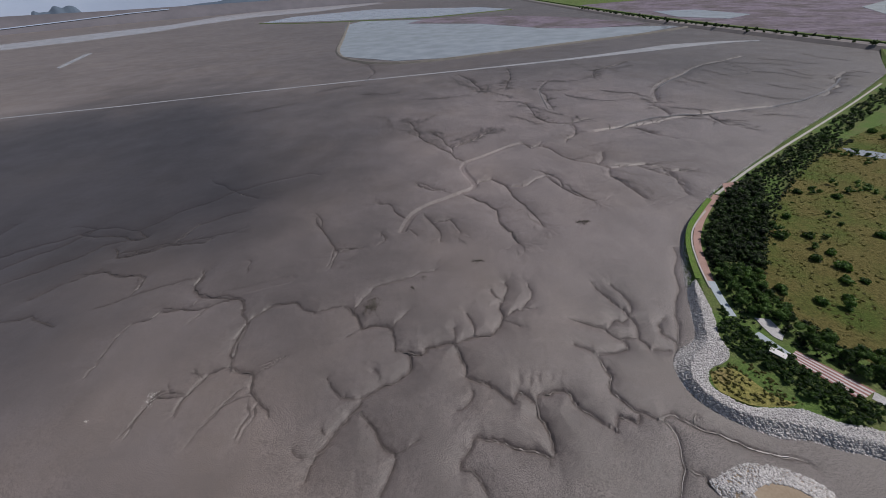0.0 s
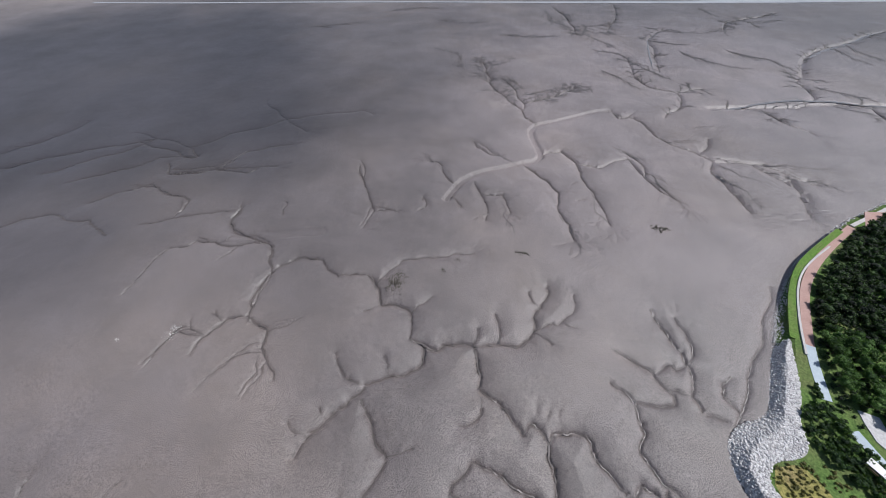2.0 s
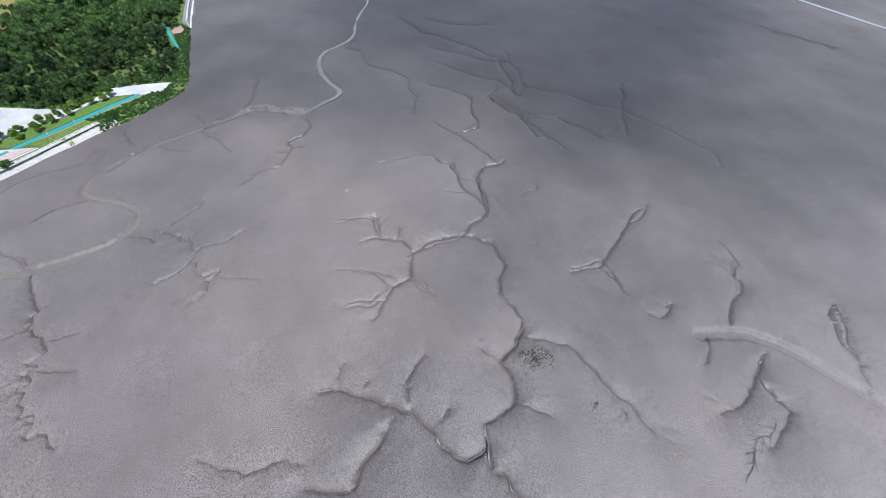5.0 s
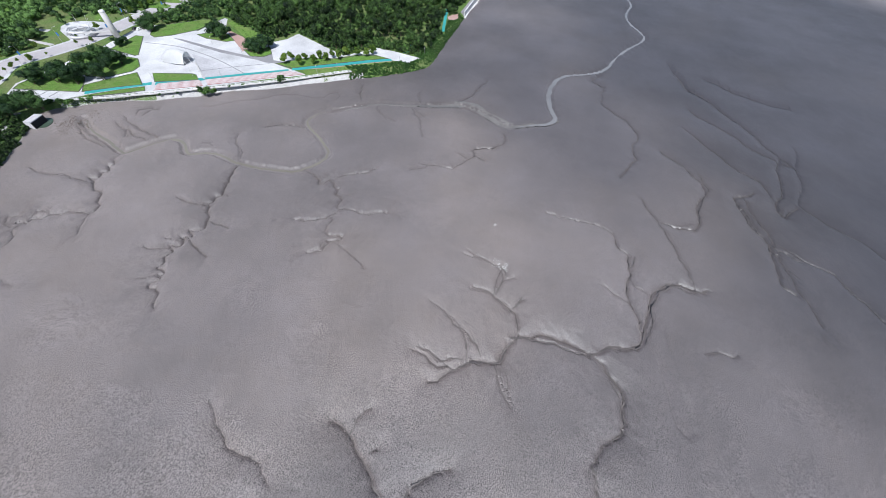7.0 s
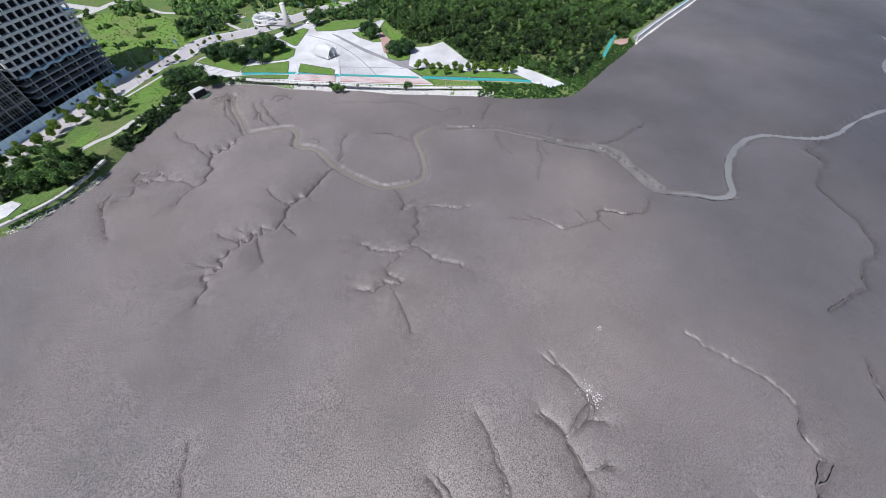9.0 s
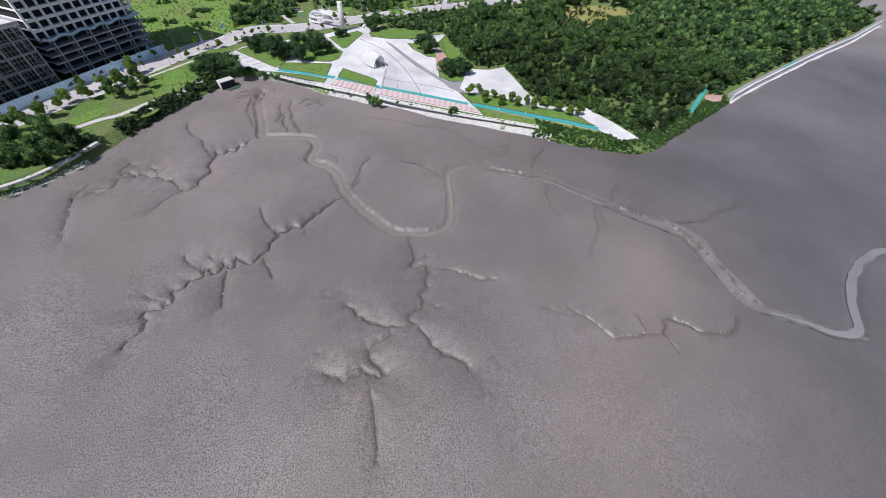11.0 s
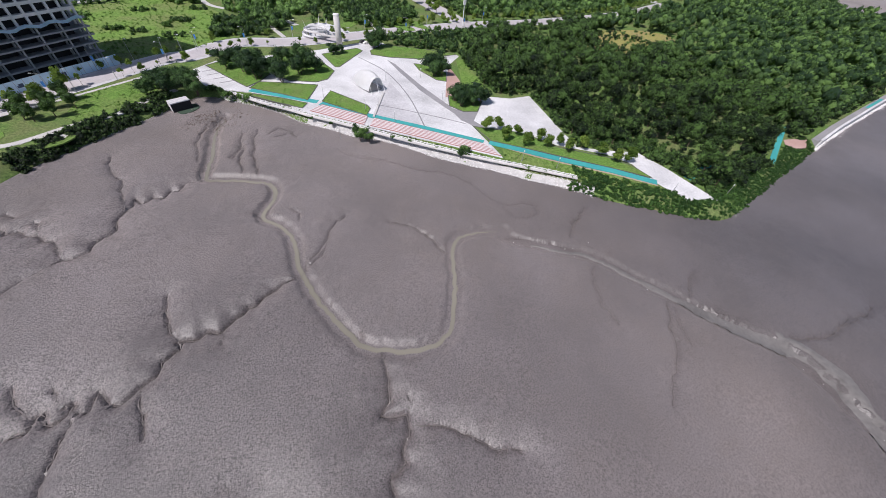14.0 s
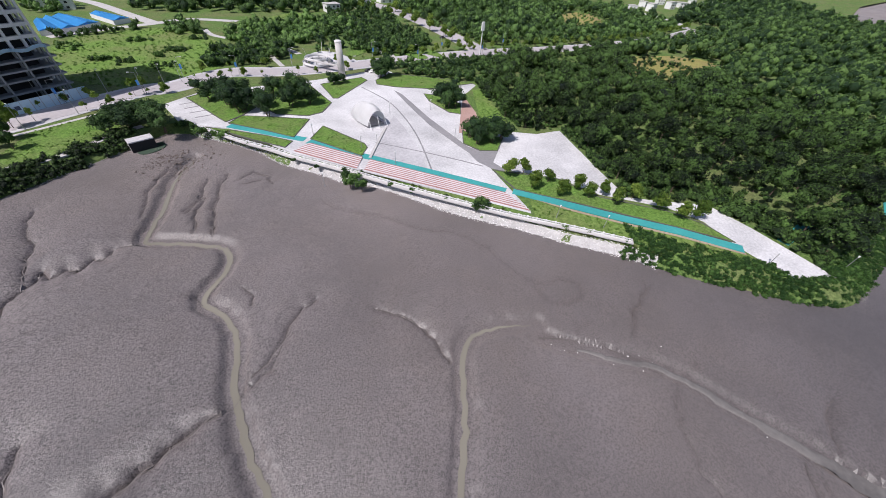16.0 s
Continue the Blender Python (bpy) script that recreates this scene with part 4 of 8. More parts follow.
def reaches():
    """Each stretch of each creek with the part of the sheet that it touches."""
    for width, depth, line, valley, taper in CREEKS:
        total = len(line)
        for k in range(total - 1):
            (x0, y0), (x1, y1) = line[k], line[k + 1]
            reach = 6.4 * width + 4
            i0, i1 = np.searchsorted(GX, (min(x0, x1) - reach, max(x0, x1) + reach))
            j0, j1 = np.searchsorted(GY, (min(y0, y1) - reach, max(y0, y1) + reach))
            if i1 > i0 and j1 > j0:
                yield width, depth * (1 - taper * (k / total) ** 1.4) * (1.0 if width > 4 else min(1.0, 0.5 + 0.12 * k)), valley, x0, y0, x1 - x0, y1 - y0, (slice(j0, j1), slice(i0, i1))


def foot_of(px, py, x0, y0, dx, dy):
    u = np.clip(((px - x0) * dx + (py - y0) * dy) / (dx * dx + dy * dy + 1e-9), 0, 1)
    return x0 + u * dx - px, y0 + u * dy - py


# the sheet's points nearest to a creek are drawn onto its line, so that the crease is sharp
STEP = np.maximum(*np.meshgrid(np.gradient(GX), np.gradient(GY)))
gap, SX, SY = np.full(XX.shape, 1e9), np.zeros(XX.shape), np.zeros(XX.shape)
for width, depth, valley, x0, y0, dx, dy, at in reaches():
    if width < 1.15:
        continue
    fx, fy = foot_of(WX[at], WY[at], x0, y0, dx, dy)
    d = np.hypot(fx, fy)
    closer = d < gap[at]
    gap[at] = np.where(closer, d, gap[at])
    SX[at], SY[at] = np.where(closer, fx, SX[at]), np.where(closer, fy, SY[at])
# one point of each row or column that the line crosses, moved along that row or column
level = np.abs(SY) >= np.abs(SX)
reach = gap ** 2 / (np.maximum(np.abs(SX), np.abs(SY)) + 1e-9)
drawn = reach <= 0.51 * STEP
SX, SY = np.where(level, 0, np.sign(SX) * reach), np.where(level, np.sign(SY) * reach, 0)
PX, PY = XX + SX * drawn, YY + SY * drawn
WX, WY = WX + SX * drawn, WY + SY * drawn
SINK, BED = np.zeros_like(XX), np.zeros_like(XX)
for width, depth, valley, x0, y0, dx, dy, at in reaches():
    px, py = WX[at], WY[at]
    d = np.hypot(*foot_of(px, py, x0, y0, dx, dy))
    if width > 4:
        d = np.maximum(d - 0.36 * width, 0)
    lean = np.tanh(0.7 * ((px - x0) * dy - (py - y0) * dx) / (np.hypot(dx, dy) + 1e-9))
    skew = 1 + 0.4 * lean * math.sin(0.045 * x0 + 0.06 * y0 + width)
    if width > 4:
        bank = 2.5 * np.exp(-((d / (0.65 * skew)) ** 1.6))
    else:
        bank = np.clip(1 - d / ((0.14 * width + 0.42) * skew), 0, 1) + 0.8 * np.exp(-d / ((0.5 * width + 0.5) * skew))
    slope = np.clip(1 - d / ((2.2 + 4.2 * width) * (0.5 + 0.5 * skew)), 0, 1) ** 2.4
    SINK[at] = np.maximum(SINK[at], depth * (0.32 * bank + 1.15 * valley * slope))
    if width < 4:
        BED[at] = np.maximum(BED[at], min(1.0, 0.45 + 0.4 * depth) * np.exp(-((d / (0.2 * width + 0.45)) ** 2)))
near = np.exp(-((np.maximum(np.abs(XX + 70) - 300, 0) / 250) ** 2) - (np.maximum(np.abs(YY - 80) - 320, 0) / 250) ** 2)
ZZ = -SINK + near * (0.4 * waves(XX, YY, 8, 55) + 0.07 * waves(XX, YY, 9, 13)) + 0.35
r_fine = np.random.RandomState(7)
ZZ += near * r_fine.normal(0, 0.014, ZZ.shape)
ny, nx = XX.shape
idx = np.arange(nx * ny).reshape(ny, nx)
def ground_z(x, y):
    i, j = min(max(np.searchsorted(GX, x), 1), nx - 1), min(max(np.searchsorted(GY, y), 1), ny - 1)
    return float(ZZ[j, i])


def water_ribbon(name, pts, width, lift, label, material=WATER):
    """Water lying on the bed of a creek."""
    p = along(smooth_line(pts, 2), 1.5)
    ox, oy = wander(p[:, 0], p[:, 1])
    p = p - np.stack([ox, oy], -1)
    z = np.array([min(ground_z(x + a, y + c) for a in (-0.7, 0, 0.7) for c in (-0.7, 0, 0.7)) for x, y in p])
    z = np.convolve(np.pad(z, 4, "edge"), np.ones(9) / 9, "valid") + lift
    n = sideways(p)
    n = n * (np.clip(np.arange(len(p)) / 16, 0.25, 1) * np.clip(np.arange(len(p))[::-1] / 12, 0.05, 1) * (0.85 + 0.3 * waves(p[:, 0], p[:, 1], 41, 17)))[:, None]
    v = np.vstack([np.c_[p + n * width / 2, z], np.c_[p - n * width / 2, z]])
    k = np.arange(len(p) - 1)
    f = np.stack([k, k + 1, k + 1 + len(p), k + len(p)], -1)
    return tagged(new(name, fill(bpy.data.meshes.new(name), v, f, material, True)), label, "stream", kind="structure")


water_ribbon("water_1", MAIN, 1.35, 0.07, "shallow olive silty water in the creek bed")
water_ribbon("water_2", STREAM_EAST, 0.5, 0.42, "thin bright trickle in the creek bed", TRICKLE)
water_ribbon("water_3", STREAM_SOUTH, 0.5, 0.42, "thin bright trickle in the creek bed", TRICKLE)
for k, (line, wide) in enumerate((([(149.0, 335.0), (170.9, 348.2), (199.6, 361.2), (221.6, 370.6), (248.1, 375.6), (278.3, 376.1), (310.7, 380.2), (376.8, 388.6), (418.5, 409.8), (469.0, 442.6), (522.2, 490.9)], 2.6), ([(272.1, 474.7), (296.6, 506.2), (340.5, 540.6), (384.2, 589.4), (421.2, 615.0), (479.6, 635.9)], 2.4), ([(118.3, 416.7), (121.2, 452.4), (125.3, 493.4), (130.6, 520.4), (149.8, 546.6)], 1.8))):
    water_ribbon("water_%d" % (15 + k), line, wide, 0.5, "pale thread of water in a winding creek bed", TRICKLE)


def silt_bed(name, pts, wide, label):
    """A paler layer laid over the bed of a broad shallow channel."""
    p = along(smooth_line(pts, 2), 1.2)
    p = p - np.stack(wander(p[:, 0], p[:, 1]), -1)
    side = sideways(p) * (np.interp(np.linspace(0, 1, len(p)), *wide) * (0.8 + 0.5 * waves(p[:, 0], p[:, 1], 43, 9)))[:, None]
    rows = [p + side * s for s in (-0.5, -0.3, -0.1, 0.1, 0.3, 0.5)]
    v = np.vstack([np.c_[q, [ground_z(x, y) for x, y in q]] + (0, 0, 0.15 if 0 < k < 5 else -0.05) for k, q in enumerate(rows)])
    k = np.arange(len(p) - 1)
    f = np.vstack([np.stack([k, k + 1, k + 1 + len(p), k + len(p)], -1) + r * len(p) for r in range(5)])
    return tagged(new(name, fill(bpy.data.meshes.new(name), v, f, PALE_BED, True)), label, "silt", kind="structure")


silt_bed("silt_1", OUTER[1:7] + SILT_BED + OUTER[13:17], ((0, 0.3, 0.42, 0.75, 0.9, 1), (1.2, 2.6, 6.5, 8.5, 5.5, 3.5)), "pale bed of the outer channel")
water_ribbon("water_4", OUTER[13:], 3.4, 0.2, "shallow bright water in the outer channel", TRICKLE)

# ---- rills too thin for the sheet, laid in it: shade and wet painted dark ----
SHADED_WET_MUD = plain("shaded_wet_rill_mud", (0.100, 0.088, 0.083), (0.150, 0.132, 0.125), 1.5, 0.1, 0.45, 0.2)


def feather(x0, y0, x1, y1):
    """A fading gully with side rills, all draining to its first end."""
    line = ragged_line([(x0, y0), (x1, y1)], 0.16)
    line = ragged_line(line, 0.1)
    long, a = math.hypot(x1 - x0, y1 - y0), math.atan2(y1 - y0, x1 - x0)
    wide = min(1.5, 0.5 + 0.008 * long)
    RILLS.append((line, wide))
    for k, (x, y) in enumerate(line[1:-1]):
        for side in (-1, 1):
            if random.random() < 0.75:
                b, r = a + side * random.uniform(0.3, 0.75), long * random.uniform(0.1, 0.28) * (1 - 0.6 * k / len(line))
                tip = (x + r * math.cos(b), y + r * math.sin(b))
                RILLS.append((ragged_line([(x, y), tip], 0.14), wide * 0.6))
                if random.random() < 0.6:
                    c = b - side * random.uniform(0.3, 0.7)
                    m = (x + 0.5 * r * math.cos(b), y + 0.5 * r * math.sin(b))
                    RILLS.append(([m, (m[0] + 0.5 * r * math.cos(c), m[1] + 0.5 * r * math.sin(c))], wide * 0.45))


for ends in [(340.5, 540.6, 351.4, 486.1), (382.1, 585.6, 398.4, 524.8), (418.7, 610.9, 426.5, 555.4), (450.0, 625.3, 424.4, 528.7), (321.4, 527.4, 330.7, 475.7), (457.9, 603.0, 510.6, 559.2), (509.0, 625.8, 554.1, 562.8), (442.1, 542.8, 481.2, 485.1), (354.9, 447.1, 400.6, 399.4), (413.1, 470.8, 434.5, 436.9), (487.1, 549.7, 492.8, 498.9), (595.1, 643.7, 604.3, 573.5), (556.8, 517.0, 569.7, 484.6), (204.5, 490.4, 254.1, 437.5), (155.5, 477.8, 213.5, 438.4), (150.6, 550.0, 209.8, 564.6), (130.8, 507.5, 170.8, 504.4), (250.5, 639.9, 274.3, 587.2), (249.5, 621.2, 310.7, 630.9), (222.2, 679.7, 232.9, 635.6)]:
    feather(*ends)
for ends in [(249.9, 402.6, 288.1, 382.4), (245.2, 370.3, 298.2, 344.4), (181.6, 346.5, 202.0, 319.1), (154.7, 260.9, 202.1, 264.1), (159.6, 251.7, 198.3, 235.3), (172.0, 233.4, 167.7, 203.9), (130.9, 252.9, 153.2, 238.4), (128.5, 241.1, 143.9, 210.1), (98.2, 273.5, 129.8, 281.5), (81.3, 236.5, 101.5, 202.3), (49.4, 205.5, 59.8, 174.8), (30.6, 183.5, 43.6, 155.6), (-1.1, 182.7, 8.6, 158.0), (-60.6, 376.3, -103.0, 434.7), (-36.9, 355.1, -17.0, 419.3), (-3.9, 331.0, 38.4, 357.2), (-46.2, 211.7, -69.6, 224.5), (-130.7, 541.1, -62.1, 542.2), (-42.0, 491.7, 29.2, 505.8), (58.3, 558.7, 83.7, 473.7)]:
    feather(*ends)
for ends in [(7.5, 618.9, 45.6, 511.3), (-208.3, 568.5, -142.2, 600.5), (-284.8, 479.9, -223.5, 508.8), (319.5, 358.9, 364.3, 338.3), (275.6, 366.8, 295.7, 332.9), (448.3, 462.1, 456.4, 431.9), (63.8, 464.3, 111.4, 415.7), (131.6, 392.6, 114.5, 429.0), (125.8, 298.7, 156.2, 311.1), (66.5, 260.4, 90.8, 247.2), (69.4, 403.8, 99.8, 365.1)]:
    feather(*ends)


def rill_beds():
    vs, fs, n = [], [], 0
    # the same dark strip paints the shaded crease of larger creeks
    threads = [(line, (0.15 if line[0][1] > 25 else 0.06) * width + 0.18) for width, depth, line, valley, taper in CREEKS if 1.15 <= width < 4 and depth > 0.55]
    for line, width in RILLS + threads:
        p = along(line, 1.0 if line[0][1] < 225 else 1.6)
        if len(p) < 3:
            continue
        ox, oy = wander(p[:, 0], p[:, 1])
        p = p - np.stack([ox, oy], -1)
        z = np.array([ground_z(x, y) for x, y in p]) + (0.05 if p[0, 1] < 25 else 0.14 if p[0, 1] < 320 else 0.26)
        width *= np.interp(p[0, 1], (150, 220, 330, 480), (1.0, 0.6, 0.75, 1.7))
        side = sideways(p) * (width * 0.5 * (1 - 0.7 * np.linspace(0, 1, len(p))))[:, None]
        vs += [np.c_[p + side, z], np.c_[p - side, z]]
        k = np.arange(len(p) - 1)
        fs.append(np.stack([k, k + 1, k + 1 + len(p), k + len(p)], -1) + n)
        n += 2 * len(p)
    return tagged(new("shaded_wet_rills", fill(bpy.data.meshes.new("shaded_wet_rills"), np.vstack(vs), np.vstack(fs), SHADED_WET_MUD, True)), "thin rills branching over the mud, dark with painted shade and wet", "rills", kind="stuff")


rill_beds()


LAND_Z = 3.5

# ---- the land: one raised mass behind the shore ----
SHORE_EAST = [(579.4, 492.2), (435.8, 387.6), (309.6, 302.9), (238.4, 250.9), (183.1, 210.4), (143.9, 171.4), (132.2, 154.9), (121.7, 135.7), (114.9, 119), (109.3, 101.1), (104.1, 88.9), (93.4, 82.2), (88.3, 75.9), (85.7, 66.4), (91.1, 59.7), (101.9, 52.6), (113.9, 48.6), (125.1, 44.9), (135.2, 43.1)]
SHORE_HIDDEN = [(152, 38), (165, 5), (125, -75), (35, -108)]
SHORE_TOWER = [(-16.5, -113.2), (-24.9, -113.8), (-34.2, -116.7), (-44.5, -120.6), (-51.3, -124), (-67.8, -142.1), (-79, -151.2), (-91.5, -161.3), (-103.2, -170.6)]
COVE = [(-108, -176), (-116, -182), (-123, -179)]
SHORE_PLAZA = [(-124.7, -176.7), (-134.6, -167.3), (-144, -156.9), (-149.2, -146.3), (-153.8, -140.5), (-161.4, -132.9), (-165.6, -127.5), (-173.3, -121.6), (-179.9, -113.7), (-191.8, -97.7), (-203.9, -85.4), (-214.4, -73), (-225.9, -63), (-234.1, -51.5), (-243.4, -42.1), (-252.3, -33.1), (-264, -25.9), (-271.1, -25.5)]
SHORE_WOOD = [(-303, -29.5), (-406, -40), (-513, -46), (-607, -49), (-720, -58), (-850, -140), (-890, -215), (-920, -280), (-1080, -390), (-1500, -430), (-2500, -600), (-4700, -900)]
FAR_SIDE = [(-4700, -4700), (4700, -4700), (4700, 4700), (520, 4700), (545, 2800), (617, 1223), (660, 900), (690, 780), (715, 640)]


def coast(parts, step):
    out = []
    for pts in parts:
        out += [tuple(p) for p in along(pts, step)]
    return out


VISIBLE = coast([SHORE_EAST], 4) + SHORE_HIDDEN + coast([SHORE_TOWER], 4) + COVE + coast([SHORE_PLAZA], 4) + coast([SHORE_WOOD[:5]], 12) + SHORE_WOOD[5:]
FOOT = np.array(VISIBLE)
sm = FOOT.copy()
for _ in range(3):
    sm[1:-1] = 0.25 * sm[:-2] + 0.5 * sm[1:-1] + 0.25 * sm[2:]
INWARD = sideways(sm)
BANK = 5.0
CREST = sm + INWARD * BANK

# the mud sheet ends under the land
quads = np.stack([idx[:-1, :-1], idx[:-1, 1:], idx[1:, 1:], idx[1:, :-1]], -1).reshape(-1, 4)
mid = XX.ravel()[quads[:, 0]], YY.ravel()[quads[:, 0]]
quads = quads[~inside(*mid, [tuple(p) for p in CREST + INWARD * 6] + FAR_SIDE)]
pinned = drawn.ravel()[quads]
other = (pinned[:, 1] & pinned[:, 3])[:, None]
tris = np.vstack([np.where(other, quads[:, [0, 1, 3]], quads[:, [0, 1, 2]]), np.where(other, quads[:, [1, 2, 3]], quads[:, [0, 2, 3]])])
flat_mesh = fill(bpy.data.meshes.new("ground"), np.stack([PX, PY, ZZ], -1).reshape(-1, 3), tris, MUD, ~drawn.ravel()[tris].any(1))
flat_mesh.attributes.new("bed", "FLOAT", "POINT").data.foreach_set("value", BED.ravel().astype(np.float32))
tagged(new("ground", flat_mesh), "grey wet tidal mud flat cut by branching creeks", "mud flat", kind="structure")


def build_land():
    bm = bmesh.new()
    foot = [bm.verts.new((x, y, -2.2)) for x, y in FOOT - INWARD * 1.5]
    mid = [bm.verts.new((x, y, 0.55 + random.uniform(-0.1, 0.25))) for x, y in FOOT + INWARD * 0.8]
    top = [bm.verts.new((x, y, LAND_Z)) for x, y in CREST]
    for a, b in ((foot, mid), (mid, top)):
        for i in range(len(a) - 1):
            bm.faces.new((a[i], a[i + 1], b[i + 1], b[i]))
    back = [bm.verts.new((x, y, LAND_Z)) for x, y in FAR_SIDE]
    low = [bm.verts.new((x, y, -2.2)) for x, y in FAR_SIDE]
    bm.faces.new(top + back)
    ring_t, ring_l = [top[-1]] + back + [top[0]], [foot[-1]] + low + [foot[0]]
    for i in range(len(ring_t) - 1):
        bm.faces.new((ring_t[i], ring_t[i + 1], ring_l[i + 1], ring_l[i]))
    return thing("ground", bm, LAND, "raised green land behind the shore bank", "land", kind="structure")


build_land()
SURFACES = [0]


def slab(name, pts, material, label, category, h=0.12, z=None, edge=None, rounds=1):
    """A flat piece of ground lying on the land, with an optional kerb round it."""
    SURFACES[0] += 1
    z0 = LAND_Z if z is None else z
    line = [tuple(p) for p in smooth_line(list(pts) + [pts[0]], rounds)[:-1]] if rounds else list(pts)
    bm = prism(bmesh.new(), line, z0 - 0.3, z0 + h + 0.003 * (SURFACES[0] % 5))
    ob = thing(name, bm, material, label, category, kind="structure")
    if edge:
        p = np.array(line + [line[0]])
        part("kerb", strip(bmesh.new(), p, 0.35, z0 - 0.2, z0 + h + 0.12), edge, ob, "low kerb round the edge")
    return ob


def band(name, pts, width, material, label, category, h=0.12, rounds=2, taper=None):
    SURFACES[0] += 1
    p = smooth_line(pts, rounds)
    return thing(name, strip(bmesh.new(), p, width, LAND_Z - 0.3, LAND_Z + h + 0.003 * (SURFACES[0] % 5)), material, label, category, kind="structure")


# promenade and plaza
PLAZA = [(-121.1, -182.6), (-114.6, -203.4), (-126.8, -213.9), (-154.6, -215.9), (-178.4, -217.8), (-207, -224.6), (-218.9, -221.5), (-227.3, -188.1), (-253.9, -191.1), (-254.1, -187.4), (-240, -176), (-231.8, -146.8), (-222.5, -138.4), (-235.4, -134.9), (-247.5, -127.9), (-259.1, -127.2), (-250, -96.2), (-245.7, -79.9), (-256.1, -73), (-267.3, -66.8), (-268.5, -53.5), (-268.3, -32.4), (-256.4, -37.5), (-255.7, -49.8), (-257.5, -61.6), (-253.2, -71), (-238.1, -84.7), (-231.9, -98), (-214, -111.7), (-211.6, -86.6), (-211.1, -85.3), (-154.5, -145.8), (-136.9, -171.9)]
slab("pavement_1", PLAZA, PAVING, "wide pale concrete plaza and promenade paving", "plaza", 0.10, rounds=0)
slab("pavement_2", [(-178.1, -132.4), (-190.1, -151.3), (-199, -164), (-198.7, -152.2), (-196.8, -133.8), (-193.5, -118.8), (-184.8, -125.7)], PAVING_WASH, "greyer polished paving wedge of the plaza", "plaza", 0.14, rounds=0)
slab("pavement_3", [(-210.2, -193.1), (-211.9, -186.1), (-212.2, -156.5), (-214.6, -127.3), (-218.5, -107.2), (-214.2, -111.2), (-211.5, -130.4), (-209.2, -150.3), (-209.4, -173.4)], PAVING_GREY, "dark grey paving band across the plaza", "plaza", 0.15, rounds=0)
slab("pavement_4", [(-213, -130.8), (-217.3, -123.5), (-223.3, -121.2), (-229.3, -126.9), (-216.5, -114), (-214, -111.7), (-212, -117)], PAVING_GREY, "grey paving by the round lawn", "plaza", 0.13, rounds=0)
slab("pavement_5", [(-240, -176), (-234.8, -155.5), (-231, -146.5), (-220.6, -138.4), (-217.2, -139.7), (-226.5, -154.9)], PAVING_PINK, "faded pink block paving path", "path", 0.15, rounds=0)
band("trim_1", [(-196.6, -201.3), (-203.1, -179.7), (-202.6, -159.7), (-200.6, -143.4), (-197.6, -129.8), (-194.3, -116.9)], 0.55, PAVING_GREY, "curved dark drain line in the plaza", "drain", 0.16)
band("trim_2", [(-183.7, -142.9), (-195.7, -131.5), (-204.7, -122.3), (-212.2, -113.6)], 0.5, PAVING_GREY, "straight dark drain line in the plaza", "drain", 0.165)
band("trim_3", [(-191.2, -153.1), (-178.1, -132.4)], 0.9, KERB, "low pale wall edging the plaza wedge", "low wall", 0.5)
band("path_1", [(-137, -174.5), (-148.6, -164.3), (-160.7, -153.6)], 3.2, TEAL, "teal painted cycle track", "cycle track", 0.17, 0)
band("path_2", [(-161.5, -151.8), (-176, -135.3), (-194.7, -115.6), (-210.7, -97.8)], 3.2, TEAL, "teal painted cycle track", "cycle track", 0.17, 0)
band("path_3", [(-212.9, -96.9), (-223.8, -84.9), (-234.9, -72.8), (-245.7, -61.8), (-256, -49.1)], 3.2, TEAL, "teal painted cycle track between lawns", "cycle track", 0.2, 0)
band("path_4", [(-270.4, -46), (-280, -46.7), (-289.2, -47.6)], 3.0, TEAL, "teal cycle track going into the trees", "cycle track", 0.17, 0)
band("path_5", [(-215.1, -93.3), (-223.4, -82), (-233.1, -71.2), (-243.8, -60.5), (-254.8, -47.7)], 0.9, EARTH, "worn earth verge beside the track", "verge", 0.1, 0)
